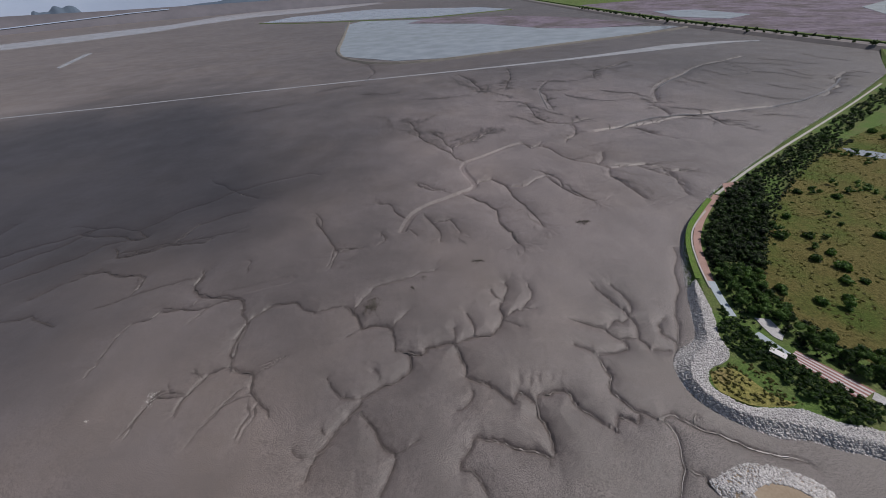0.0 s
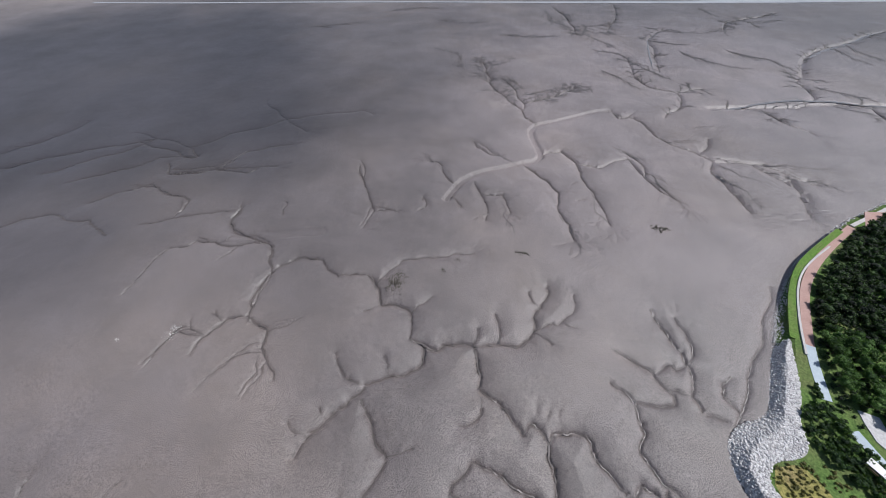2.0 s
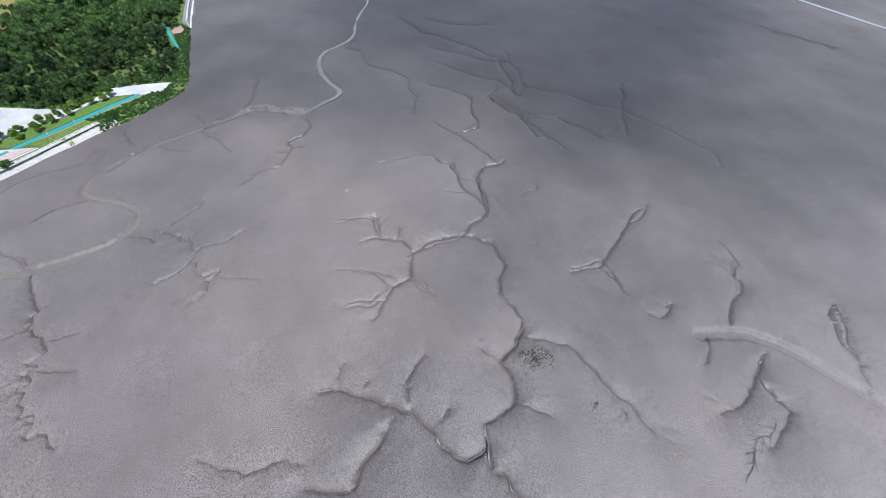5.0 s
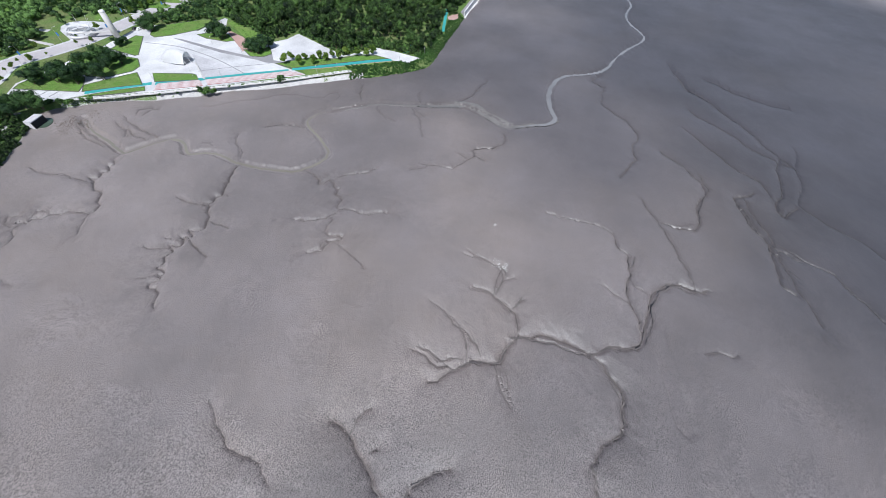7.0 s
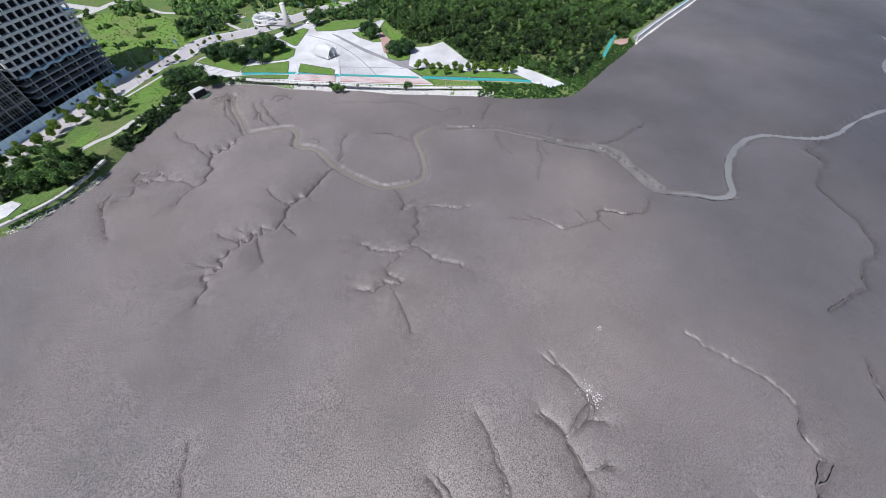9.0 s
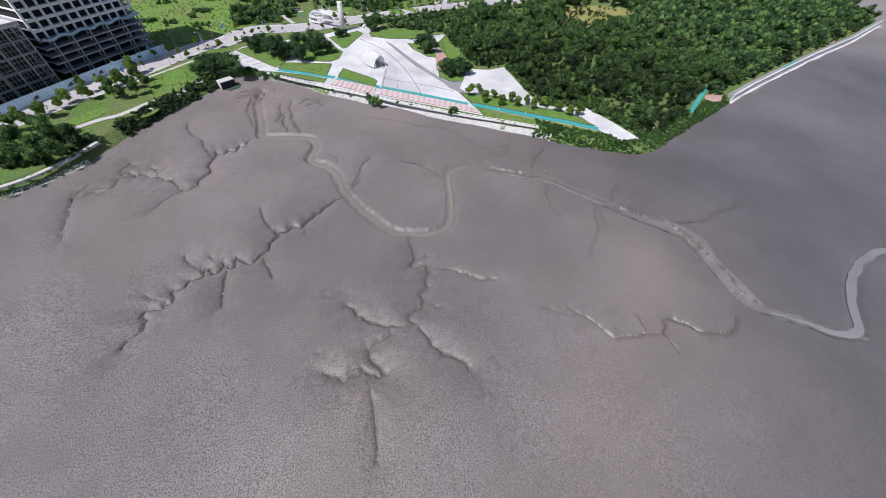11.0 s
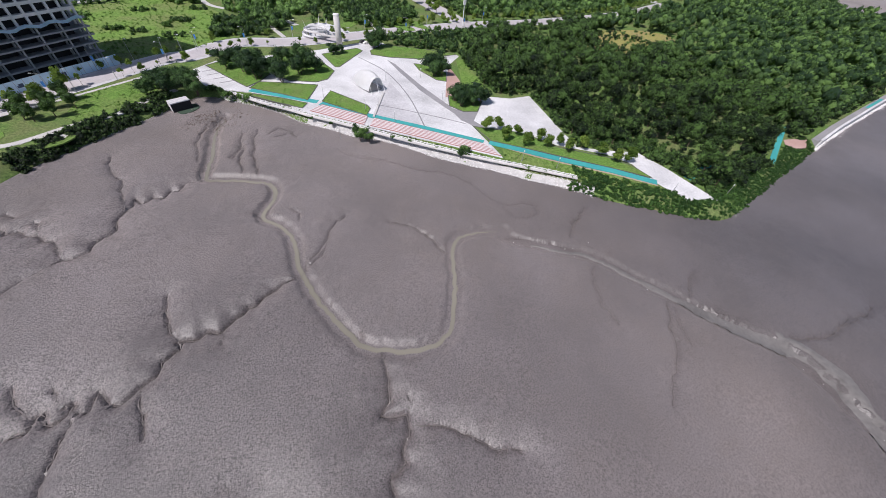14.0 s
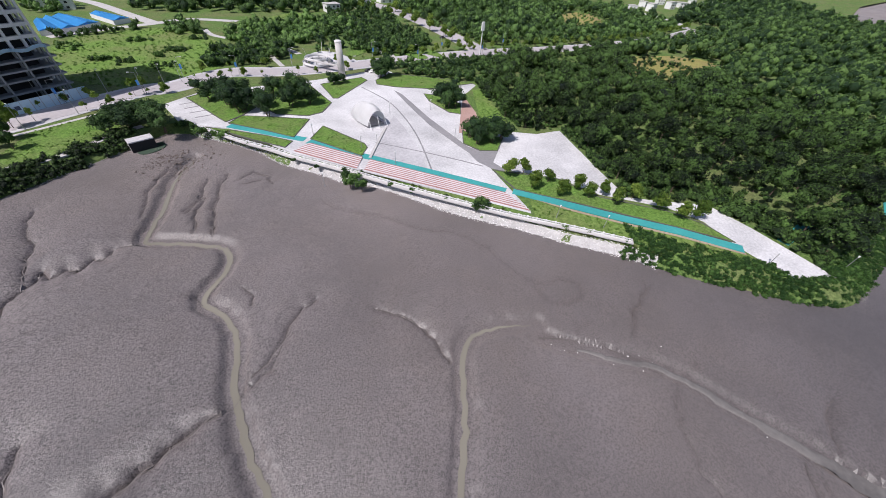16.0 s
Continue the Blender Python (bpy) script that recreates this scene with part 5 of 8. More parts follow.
LAWNS = [
    ([(-162.6, -153.4), (-169.2, -162.9), (-179.6, -143.4), (-179.6, -140.1), (-175.9, -134.9)], "lawn bed between the stage and the track"),
    ([(-137.1, -176.6), (-142, -182.3), (-152.3, -177.7), (-165.7, -170.9), (-157.3, -156.7), (-148.8, -165.7)], "lawn bed beside the teal track"),
    ([(-122.7, -208.8), (-127.3, -211.6), (-146.9, -211.7), (-148.3, -190.1), (-142.4, -182.8), (-136.2, -178), (-134.1, -182.6)], "lawn under dark pines by the car park"),
    ([(-154.3, -213.5), (-173.4, -213), (-178, -185.4), (-171.8, -176.1), (-165.8, -174.4), (-154.7, -179.9), (-149.4, -189.8)], "lawn under dark pines"),
    ([(-179, -210.6), (-200.9, -215.3), (-202.3, -210.3), (-182, -189.9), (-180.1, -190.5)], "lawn bed with clipped dark edge"),
    ([(-206.5, -209.1), (-217.5, -217.8), (-225.3, -212.7), (-240.9, -202.5), (-253.5, -190.3), (-228, -189.6), (-212.5, -196.7), (-205, -203.2)], "lawn before the thicket"),
    ([(-222.2, -183.8), (-227.8, -179.7), (-233.1, -166.6), (-227.2, -156), (-223.2, -159.3), (-220.6, -174.2)], "lawn bed under a pine"),
    ([(-219.5, -141), (-221.9, -137.4), (-231.7, -129.7), (-223.3, -121.2), (-217.3, -123.5), (-214.2, -130.8)], "round lawn bed under a pine"),
    ([(-213.9, -110.1), (-231.2, -97.2), (-236.8, -83.5), (-251.3, -69.6), (-256.1, -61), (-256.7, -51.8), (-247.2, -62.8), (-225.1, -86.3), (-214.2, -97.4)], "lawn strip with a row of young trees"),
    ([(-137.4, -170.2), (-148.3, -161.4), (-156.4, -153.7), (-153.3, -149.8), (-144.3, -159), (-136.7, -167.9)], "narrow lawn below the track"),
]
for pts, text in LAWNS:
    slab("lawn", pts, LAWN, "mown green " + text, "lawn", 0.22, edge=DARK_EDGE, rounds=0)
slab("lawn", [(-214.7, -90.5), (-221.8, -82.7), (-232.7, -70.9), (-243.4, -60.1), (-255.1, -46.4), (-255.7, -38.4), (-249.8, -43.6), (-230.9, -63.5), (-216.9, -77.3), (-211.3, -83.5)], FIELD, "rough grass strip above the shore rocks", "lawn", 0.1, rounds=0)
slab("lawn", [(-248.7, -181.8), (-253.7, -182.1), (-241.5, -137.5), (-234, -137.1), (-232.7, -148.4)], FIELD, "unmown grass glade at the wood edge", "lawn", 0.1, rounds=0)

# red and pale steps along the promenade, broken by a ramp


def stepped_bank(back, front, count, name, label):
    ob = empty(name, label, "terrace steps", "striped promenade steps", Matrix.Translation((*back[0], LAND_Z)))
    b, f = np.array(back), np.array(front)
    for k in range(count):
        a0, a1 = b + (f - b) * k / count, b + (f - b) * (k + 1) / count
        bm = prism(bmesh.new(), [tuple(p - b[0]) for p in (*a0, *a1[::-1])], -0.2, 0.52 - 0.3 * k / count + (0.06 if k % 2 else 0.0))
        part("tread", bm, STRIPE_RED if k % 2 == 0 else STRIPE_PALE, ob, "faded red paved strip" if k % 2 == 0 else "pale concrete strip")
    return ob


stepped_bank([(-161.7, -149.9), (-175.9, -133.6)], [(-155.5, -146.3), (-172, -127.4)], 13, "terrace_steps", "long red and pale striped promenade steps")
stepped_bank([(-177.7, -131.2), (-209.8, -96.8)], [(-174, -125.9), (-211.4, -86.4)], 13, "terrace_steps", "long red and pale striped promenade steps by the shore")

# white balustrade along the sea edge
RAIL = [(-126.2, -177.8), (-135, -166.7), (-139.2, -161.3), (-149, -150.5), (-155, -142.7), (-166.9, -130.2), (-180.2, -114.1), (-192.7, -100.2), (-204.4, -87.5), (-216.4, -76.9), (-229.3, -64.2)]


def balustrade(line, name, label, step=2.6):
    p = along(smooth_line(line, 2), step)
    ob = empty(name, label, "balustrade", m=Matrix.Translation((*p[0], LAND_Z)))
    bm = box(bmesh.new(), -0.2, -0.2, -0.3, 0.2, 0.2, 1.0)
    bmesh.ops.bevel(bm, geom=bm.edges[:], offset=0.03, segments=1, affect="EDGES")
    post = mesh_of("post", bm, WHITE)
    bm = bmesh.new()
    box(bm, 0.19, -0.1, 0.66, step - 0.19, 0.1, 0.8)
    box(bm, 0.19, -0.1, 0.0, step - 0.19, 0.1, 0.16)
    for k in range(5):
        x = 0.42 + k * (step - 0.84) / 4
        tube(bm, (x, 0, 0.16), (x, 0, 0.66), 0.09, 0.06, 6, False)
    panel = mesh_of("panel", bm, WHITE)
    for a, b in zip(p, p[1:]):
        ang = math.atan2(*(b - a)[::-1])
        for nm, me in (("post", post), ("panel", panel)):
            o = part(nm, me, None, ob)
            o.matrix_basis = pose(*(a - p[0]), 0, 0, 0, math.degrees(ang))
    return ob


balustrade(RAIL, "balustrade", "white concrete balustrade along the promenade edge")
band("path_6", [(-126.8, -178.8), (-138.9, -161.1), (-148.7, -150.3), (-154.8, -142.1), (-166.7, -129.7), (-180, -113.6), (-192.6, -99.7), (-204.5, -87.3), (-216.3, -76.5), (-229.4, -63.9)], 1.6, KERB, "pale concrete sea wall under the balustrade", "sea wall", 0.05)

# ---- shore stones ----
ico = bmesh.new()
bmesh.ops.create_icosphere(ico, subdivisions=1, radius=1.0)
ico.verts.ensure_lookup_table()
ICO_V = np.array([v.co[:] for v in ico.verts])
ICO_F = np.array([[v.index for v in f.verts] for f in ico.faces])
ico.free()


def stones(name, centres, sizes, material, label, category="rocks", squash=0.7):
    """Many rough blocks in one mesh."""
    r = np.random.RandomState(len(centres))
    c, s = np.asarray(centres, float), np.asarray(sizes, float)
    shape = ICO_V[None] * (1 + r.uniform(-0.2, 0.2, (len(c), len(ICO_V), 1))) * s[:, None, None]
    shape *= np.stack([r.uniform(0.8, 1.3, len(c)), r.uniform(0.7, 1.1, len(c)), r.uniform(0.6, 0.9, len(c)) * squash / 0.7], -1)[:, None]
    a = r.uniform(0, 6.3, len(c))
    ca, sa = np.cos(a)[:, None], np.sin(a)[:, None]
    v = np.stack([shape[..., 0] * ca - shape[..., 1] * sa, shape[..., 0] * sa + shape[..., 1] * ca, shape[..., 2]], -1) + c[:, None]
    f = ICO_F[None] + (np.arange(len(c)) * len(ICO_V))[:, None, None]
    return tagged(new(name, fill(bpy.data.meshes.new(name), v.reshape(-1, 3), f.reshape(-1, 3), material)), label, category, kind="stuff")


def nearest_on(line, pt):
    return int(np.argmin(np.hypot(*(line - np.array(pt)).T)))


def rocky_bank(name, a, b, across, per_m, size, label, material=None, seed=1):
    """Stones on the bank from the shore point nearest a to that nearest b."""
    i, j = sorted((nearest_on(FOOT, a), nearest_on(FOOT, b)))
    line = along(np.c_[FOOT[i:j + 1], CREST[i:j + 1]], 0.5)
    r = np.random.RandomState(seed)
    n = int(per_m * 0.5 * len(line))
    k, u = r.randint(0, len(line), n), r.uniform(across[0], across[1], n)
    p = line[k, :2] * (1 - u)[:, None] + line[k, 2:] * u[:, None] + r.normal(0, 0.25, (n, 2))
    z = np.where(u < 0.2, 0.2 + u * 2.0, 0.55 + (u - 0.16) * 3.5).clip(-0.2, LAND_Z + 0.1)
    s = r.uniform(0.55, 1.3, n) * size
    return stones(name, np.c_[p, z + 0.1], s, material or ROCK, label)


def apron(name, a, b, across, label):
    """The stone bed under the loose blocks."""
    i, j = sorted((nearest_on(FOOT, a), nearest_on(FOOT, b)))
    bm, rows = bmesh.new(), []
    for f, c in zip(FOOT[i:j + 1], CREST[i:j + 1]):
        rows.append([bm.verts.new((*(f + (c - f) * u), z)) for u, z in ((across[0], 0.15), (0.16, 0.75), (across[1], 0.75 + (across[1] - 0.16) * 3.4))])
    for r, s in zip(rows, rows[1:]):
        for k in range(2):
            bm.faces.new((r[k], s[k], s[k + 1], r[k + 1]))
    return thing(name, bm, ROCK_BED, label, "revetment", kind="structure")


apron("revetment_2", (-152, -143), (-231, -57), (0.0, 0.55), "pale rubble bed under the promenade")
SPIT_TOE = [(119.2, 122.1), (113.7, 116.4), (107.7, 101.1), (101.9, 88), (94.6, 84.4), (88.6, 79.9), (84.8, 71.1), (87, 61.9), (91.9, 56.7), (99.3, 52.1), (107.6, 48.6), (116.8, 47.7), (123.1, 43.8), (130.2, 43.3), (137.1, 38.5)]
SPIT_TOP = [(118, 118.2), (116.2, 107), (112.9, 95.8), (109, 88.1), (108.9, 79.8), (105, 75.6), (95.6, 72.8), (92.2, 66.2), (95.1, 62), (99.6, 57.9), (103.2, 57), (118.8, 56.5), (124.9, 51.7), (133.7, 50), (141.7, 46)]
toe, brow = along(smooth_line(SPIT_TOE, 2), count=90), along(smooth_line(SPIT_TOP, 2), count=90)


def spit_bank():
    """The broad rubble slope round the spit: a bed and the blocks lying on it."""
    bm, rows = bmesh.new(), []
    for a, b in zip(toe, brow):
        rows.append([bm.verts.new((*(a + (b - a) * u), z)) for u, z in ((-0.08, -0.6), (0.0, 0.25), (0.38, 3.62), (1.0, 3.7), (1.06, 3.2))])
    for r, s in zip(rows, rows[1:]):
        for k in range(4):
            bm.faces.new((r[k], s[k], s[k + 1], r[k + 1]))
    thing("revetment_1", bm, ROCK_BED, "grey rubble bed of the spit bank", "revetment", kind="structure")
    r, n = np.random.RandomState(2), 7600
    k, f, u = r.randint(0, 89, n), r.uniform(0, 1, (n, 1)), r.uniform(-0.06, 1.0, n)
    a, b = toe[k] * (1 - f) + toe[k + 1] * f, brow[k] * (1 - f) + brow[k + 1] * f
    p = a + (b - a) * u[:, None] + r.normal(0, 0.15, (n, 2))
    z = np.interp(u, (-0.06, 0, 0.38, 1.0), (0.1, 0.3, 3.68, 3.78))
    stones("shore_rocks", np.c_[p, z], r.uniform(0.22, 0.45, n), ROCK, "pale rubble revetment round the spit")


spit_bank()
rocky_bank("shore_rocks", (117, 112), (146, 174), (-0.1, 0.45), 12, 0.30, "thin line of pale shore rubble", seed=3)
rocky_bank("shore_rocks", (146, 174), (560, 470), (-0.1, 0.3), 2, 0.5, "far line of shore rubble", seed=4)
rocky_bank("shore_rocks", (-124, -177), (-152, -143), (0.0, 0.5), 34, 0.15, "narrow pale rubble bank under the promenade", seed=5)
rocky_bank("shore_rocks", (-152, -143), (-231, -57), (-0.15, 0.66), 44, 0.17, "pale rubble bank under the promenade", seed=6)
rocky_bank("shore_rocks", (-272, -26), (-366, -36), (-0.15, 0.05), 8, 0.16, "grey rubble toe along the wood", GREY_ROCK, seed=8)
rocky_bank("shore_rocks", (-366, -36), (-720, -58), (-0.45, 0.1), 26, 0.4, "pale rubble at the foot of the sea wall", seed=12)
# sea wall with its walkway in front of the wood
WOOD_WALL = [(-366, -37), (-396, -39.8), (-454, -43.4), (-513, -46.7), (-607, -49.8), (-720, -58.8)]
bm = bmesh.new()
strip(bm, WOOD_WALL, 0.7, -0.4, 4.6)
strip(bm, WOOD_WALL, 1.1, 4.6, 4.8)
thing("sea_wall", bm, PAVING, "white concrete sea wall with a coping", "sea wall", kind="structure")
bm = bmesh.new()
strip(bm, [(x, y - 2.0) for x, y in WOOD_WALL], 3.1, 0.0, 3.62)
thing("pavement_2", bm, PAVING_GREY, "grey paved walkway behind the sea wall", "walkway", kind="structure")
bm = bmesh.new()
strip(bm, [(-452, -45.2), (-466, -46.0), (-484, -47.1)], 1.5, 3.62, 3.64)
thing("pavement_3", bm, TEAL, "teal painted cycle track on the walkway", "cycle track", kind="structure")
band("path_20", [(-319, -37.5), (-338, -44), (-366, -53.2)], 2.2, TEAL, "teal cycle track between the trees", "cycle track", 0.17, 0)
slab("path_21", [(-364, -42), (-349, -46), (-340, -40.5), (-352, -37.5)], PAVING_PINK, "faded pink paved square in the wood", "paving", 0.12, rounds=0)
slab("path_22", [(-586, -54.5), (-565, -57), (-546, -52.5), (-570, -53)], PAVING_PINK, "faded pink paved square behind the sea wall", "paving", 0.12, rounds=0)
rocky_bank("shore_rocks", (-20, -113), (-52, -125), (0.0, 0.4), 20, 0.22, "pale rubble bank below the path", seed=9)
rocky_bank("shore_rocks", (-52, -125), (-106, -172), (-0.15, 0.1), 7, 0.16, "dark rubble toe under a hedge", ROCK_BED, seed=10)

# rock islet with a sandy top
ISLET = [(77, 36), (86, 40.8), (97, 40.6), (107, 36.6), (111, 30), (108, 18), (95, 12), (82, 18)]


def build_islet():
    ring = smooth_line(ISLET + ISLET[:1], 2)[:-1]
    c = ring.mean(0)
    bm = bmesh.new()
    rows = []
    for f, z in ((1.12, -1.2), (1.0, 0.3), (0.62, 2.1), (0.45, 2.3)):
        rows.append([bm.verts.new((*(c + (p - c) * f), z)) for p in ring])
    for a, b in zip(rows, rows[1:]):
        for k in range(len(a)):
            bm.faces.new((a[k], a[(k + 1) % len(a)], b[(k + 1) % len(a)], b[k]))
    bm.faces.new(rows[-1])
    thing("islet", bm, EARTH, "low sandy islet ringed with pale rubble", "islet", kind="structure")
    r = np.random.RandomState(11)
    n = 3000
    k, u = r.randint(0, len(ring), n), r.uniform(0, 1, n)
    p = ring[k] + (ring[(k + 1) % len(ring)] - ring[k]) * r.uniform(0, 1, n)[:, None]
    rad = 1.06 - 0.56 * u
    p = c + (p - c) * rad[:, None]
    stones("shore_rocks", np.c_[p, np.interp(rad, (0.45, 0.62, 1.0, 1.06), (2.35, 2.2, 0.4, 0.1))], r.uniform(0.22, 0.48, n), ROCK, "pale rubble round the sandy islet")


build_islet()

# ---- trees ----


def leaf_cloud(seed, lobes, leaves, leaf, height=1.0, flat=1.0, core=True):
    """Verts and triangles of a crown: many small leaf clumps on a bunch of lobes, one metre in radius."""
    r = np.random.RandomState(seed)
    c = r.normal(0, 1, (lobes, 3))
    c /= np.linalg.norm(c, axis=1)[:, None]
    c *= r.uniform(0.25, 0.72, (lobes, 1)) * (1, 1, height)
    c[0] = 0
    rad = r.uniform(0.30, 0.52, lobes)
    rad[0] = 0.6
    k = r.randint(0, lobes, leaves * 2)
    d = r.normal(0, 1, (leaves * 2, 3))
    d[:, 2] = np.abs(d[:, 2]) * 1.1 - 0.35
    d /= np.linalg.norm(d, axis=1)[:, None]
    p = c[k] + d * rad[k][:, None] * r.uniform(0.78, 1.15, (leaves * 2, 1)) * (1, 1, flat)
    gap = np.linalg.norm(p[:, None] - c[None], axis=2) < rad[None] * 0.78
    keep = np.flatnonzero(~gap.any(1))[:leaves]
    p, d = p[keep], d[keep]
    n = d + r.normal(0, 0.8, d.shape)
    n /= np.linalg.norm(n, axis=1)[:, None]
    t = np.cross(n, r.normal(0, 1, n.shape))
    t /= np.linalg.norm(t, axis=1)[:, None] + 1e-9
    b = np.cross(n, t)
    s = leaf * r.uniform(0.6, 1.35, (len(p), 1))
    v = np.stack([p - t * s * 0.6, p - b * s * 0.42 + n * s * 0.12, p + t * s * 0.6, p + b * s * 0.42 - n * s * 0.1], 1).reshape(-1, 3)
    i = np.arange(len(p))[:, None] * 4
    f = np.vstack([i + (0, 1, 2), i + (0, 2, 3)])
    if core:
        cv = (ICO_V[None] * (rad * 0.82)[:, None, None] * (1, 1, flat) * r.uniform(0.75, 1.15, (lobes, len(ICO_V), 1)) + c[:, None]).reshape(-1, 3)
        cf = (ICO_F[None] + (np.arange(lobes) * len(ICO_V))[:, None, None]).reshape(-1, 3) + len(v)
        v, f = np.vstack([v, cv]), np.vstack([f, cf])
    return v, f


def trunk_mesh(seed, h, r0, lean=0.1, limbs=4, stems=1):
    rr = random.Random(seed)
    bm = bmesh.new()
    for s in range(stems):
        bx, by = (rr.uniform(-0.8, 0.8), rr.uniform(-0.8, 0.8)) if stems > 1 else (0, 0)
        p = Vector((bx, by, -0.3))
        for k in range(4):
            q = p + Vector((rr.uniform(-lean, lean) * h * 0.3, rr.uniform(-lean, lean) * h * 0.3, h / 4 + 0.08))
            tube(bm, p, q, r0 * (1 - 0.2 * k), r0 * (1 - 0.2 * (k + 1)) + 0.01, 6, False)
            p = q
            if k >= 1:
                for _ in range(limbs // 2):
                    a = rr.uniform(0, 6.3)
                    tube(bm, p, p + Vector((math.cos(a) * h * 0.25, math.sin(a) * h * 0.25, h * 0.18)), r0 * 0.4, r0 * 0.12, 4, False)
    return mesh_of("trunk", bm, BARK, True)


def crown_mesh(seed, radius, centre, height, material, lobes, leaves, leaf, flat=1.0):
    v, f = leaf_cloud(seed, lobes, leaves, leaf / radius, height, flat)
    v = v * radius + (0, 0, centre)
    return fill(bpy.data.meshes.new("crown"), v, f, material)


def tree_kind(name, label, category, kinds):
    """Prototypes of one kind: (trunk, crown) mesh pairs."""
    return [(name, label, category, a, b) for a, b in kinds]


def plant(proto, x, y, size, group="", z=None, label=""):
    name, text, category, trunk, crown = proto
    ob = empty(name, label or text, category, group, pose(x, y, LAND_Z if z is None else z, 0, 0, random.uniform(0, 360)))
    ob.scale = (size, size, size * random.uniform(0.9, 1.12))
    part("trunk", trunk, None, ob)
    part("crown", crown, None, ob)
    return ob


BROAD = tree_kind("broadleaf_tree", "full green broadleaf tree on rough grass", "tree", [(trunk_mesh(20 + k, 3.6, 0.2), crown_mesh(30 + k, 3.3, 4.6, 0.9, LEAF, 9, 440, 0.44)) for k in range(4)])
BROAD_DARK = [(n, l, c, a, crown_mesh(35 + k, 3.4, 4.6, 0.9, LEAF_WOOD, 9, 420, 0.45)) for k, (n, l, c, a, b) in enumerate(BROAD)]
PINE = tree_kind("pine_tree", "dark spreading pine tree on a lawn", "tree", [(trunk_mesh(40 + k, 4.8, 0.22, 0.25, 6, 2), crown_mesh(50 + k, 4.3, 4.5, 0.9, LEAF_PINE, 16, 800, 0.42, 0.85)) for k in range(3)])
YOUNG = tree_kind("young_tree", "small round light green street tree", "tree", [(trunk_mesh(60 + k, 2.0, 0.09), crown_mesh(70 + k, 2.4, 3.0, 0.95, LEAF_YELLOW, 8, 420, 0.4)) for k in range(3)])
SLIM = tree_kind("sapling", "thin staked sapling with yellowish leaves", "tree", [(trunk_mesh(80 + k, 3.0, 0.06), crown_mesh(90 + k, 1.3, 3.4, 1.2, LEAF_YELLOW, 6, 110, 0.4)) for k in range(2)])
BUSH = tree_kind("shrub", "low rounded green shrub", "shrub", [(trunk_mesh(100 + k, 0.7, 0.06), crown_mesh(110 + k, 1.7, 0.8, 0.55, LEAF, 8, 220, 0.5, 0.8)) for k in range(3)])


def spread(poly, step, seed, keep=None, jitter=0.45):
    """Loose even points inside a plan outline."""
    r = np.random.RandomState(seed)
    a = np.array(poly)
    gx, gy = np.meshgrid(np.arange(a[:, 0].min(), a[:, 0].max(), step), np.arange(a[:, 1].min(), a[:, 1].max(), step))
    gx = gx + (np.arange(len(gx)) % 2)[:, None] * step / 2
    p = np.stack([gx.ravel(), gy.ravel()], -1) + r.uniform(-jitter, jitter, (gx.size, 2)) * step
    ok = inside(p[:, 0], p[:, 1], [tuple(q) for q in poly])
    if keep is not None:
        ok &= keep(p[:, 0], p[:, 1])
    return p[ok]


def woodland(name, pts, sizes, material, label, leaves=100, leaf=0.16, lobes=10, z=None, flat=0.9, category="woodland", height=0.75, lift=0.62):
    """Far or dense trees joined into one mesh: crowns over a closed understorey."""
    r = np.random.RandomState(len(pts))
    kinds = [leaf_cloud(200 + k, lobes, leaves, leaf, height, flat) for k in range(5)]
    vs, fs, n = [], [], 0
    z = np.broadcast_to(LAND_Z if z is None else z, len(pts))
    for (x, y), s, low in zip(pts, sizes, z):
        v, f = kinds[r.randint(5)]
        a = r.uniform(0, 6.3)
        ca, sa = math.cos(a), math.sin(a)
        w = v @ np.array([[ca, sa, 0], [-sa, ca, 0], [0, 0, 1]]) * (s, s, s * r.uniform(0.85, 1.25))
        vs.append(w + (x, y, low + s * lift * r.uniform(0.6, 1.7)))
        fs.append(f + n)
        n += len(v)
    return tagged(new(name, fill(bpy.data.meshes.new(name), np.vstack(vs), np.vstack(fs), material)), label, category, kind="stuff")


WOOD = [(-252.2, -180.8), (-274.9, -203.7), (-309.8, -232.4), (-353.2, -227.1)] + [(-470, -238), (-600, -262), (-760, -300), (-905, -300), (-872, -205), (-842, -152), (-716, -65), (-510, -53), (-400, -48.5), (-300, -41), (-276, -40)] + [(-277.2, -33.3), (-276, -37.3), (-274.3, -45.6), (-273.3, -54.4), (-270.8, -69), (-249.4, -81.9), (-253.2, -97.5), (-261.4, -127.6), (-244.9, -132.2), (-242.5, -137.7)]


def track_gap(x, y, half=2.3, share=0.7):
    """Clear of the cycle track and the small paved square inside the wood."""
    u, v = -0.947 * (x + 341) - 0.322 * (y + 45), 0.322 * (x + 341) - 0.947 * (y + 45)
    return ((np.abs(u) > 27) | (np.abs(v) > half)) & (np.hypot((x + 351) / 14, (y + 41.5) / 7) > share)


def clear_of(x, y):
    ok = np.hypot((x + 408) / 46, (y + 182) / 24) + 0.35 * waves(x, y, 55, 25) > 1
    ok &= np.hypot((x + 330) / 14, (y + 205) / 9) > 1
    ok &= np.hypot((x + 283) / 8, (y + 62) / 10) > 1
    ok &= np.hypot((x + 300) / 7, (y + 47) / 4) > 1
    ok &= track_gap(x, y)
    return ok


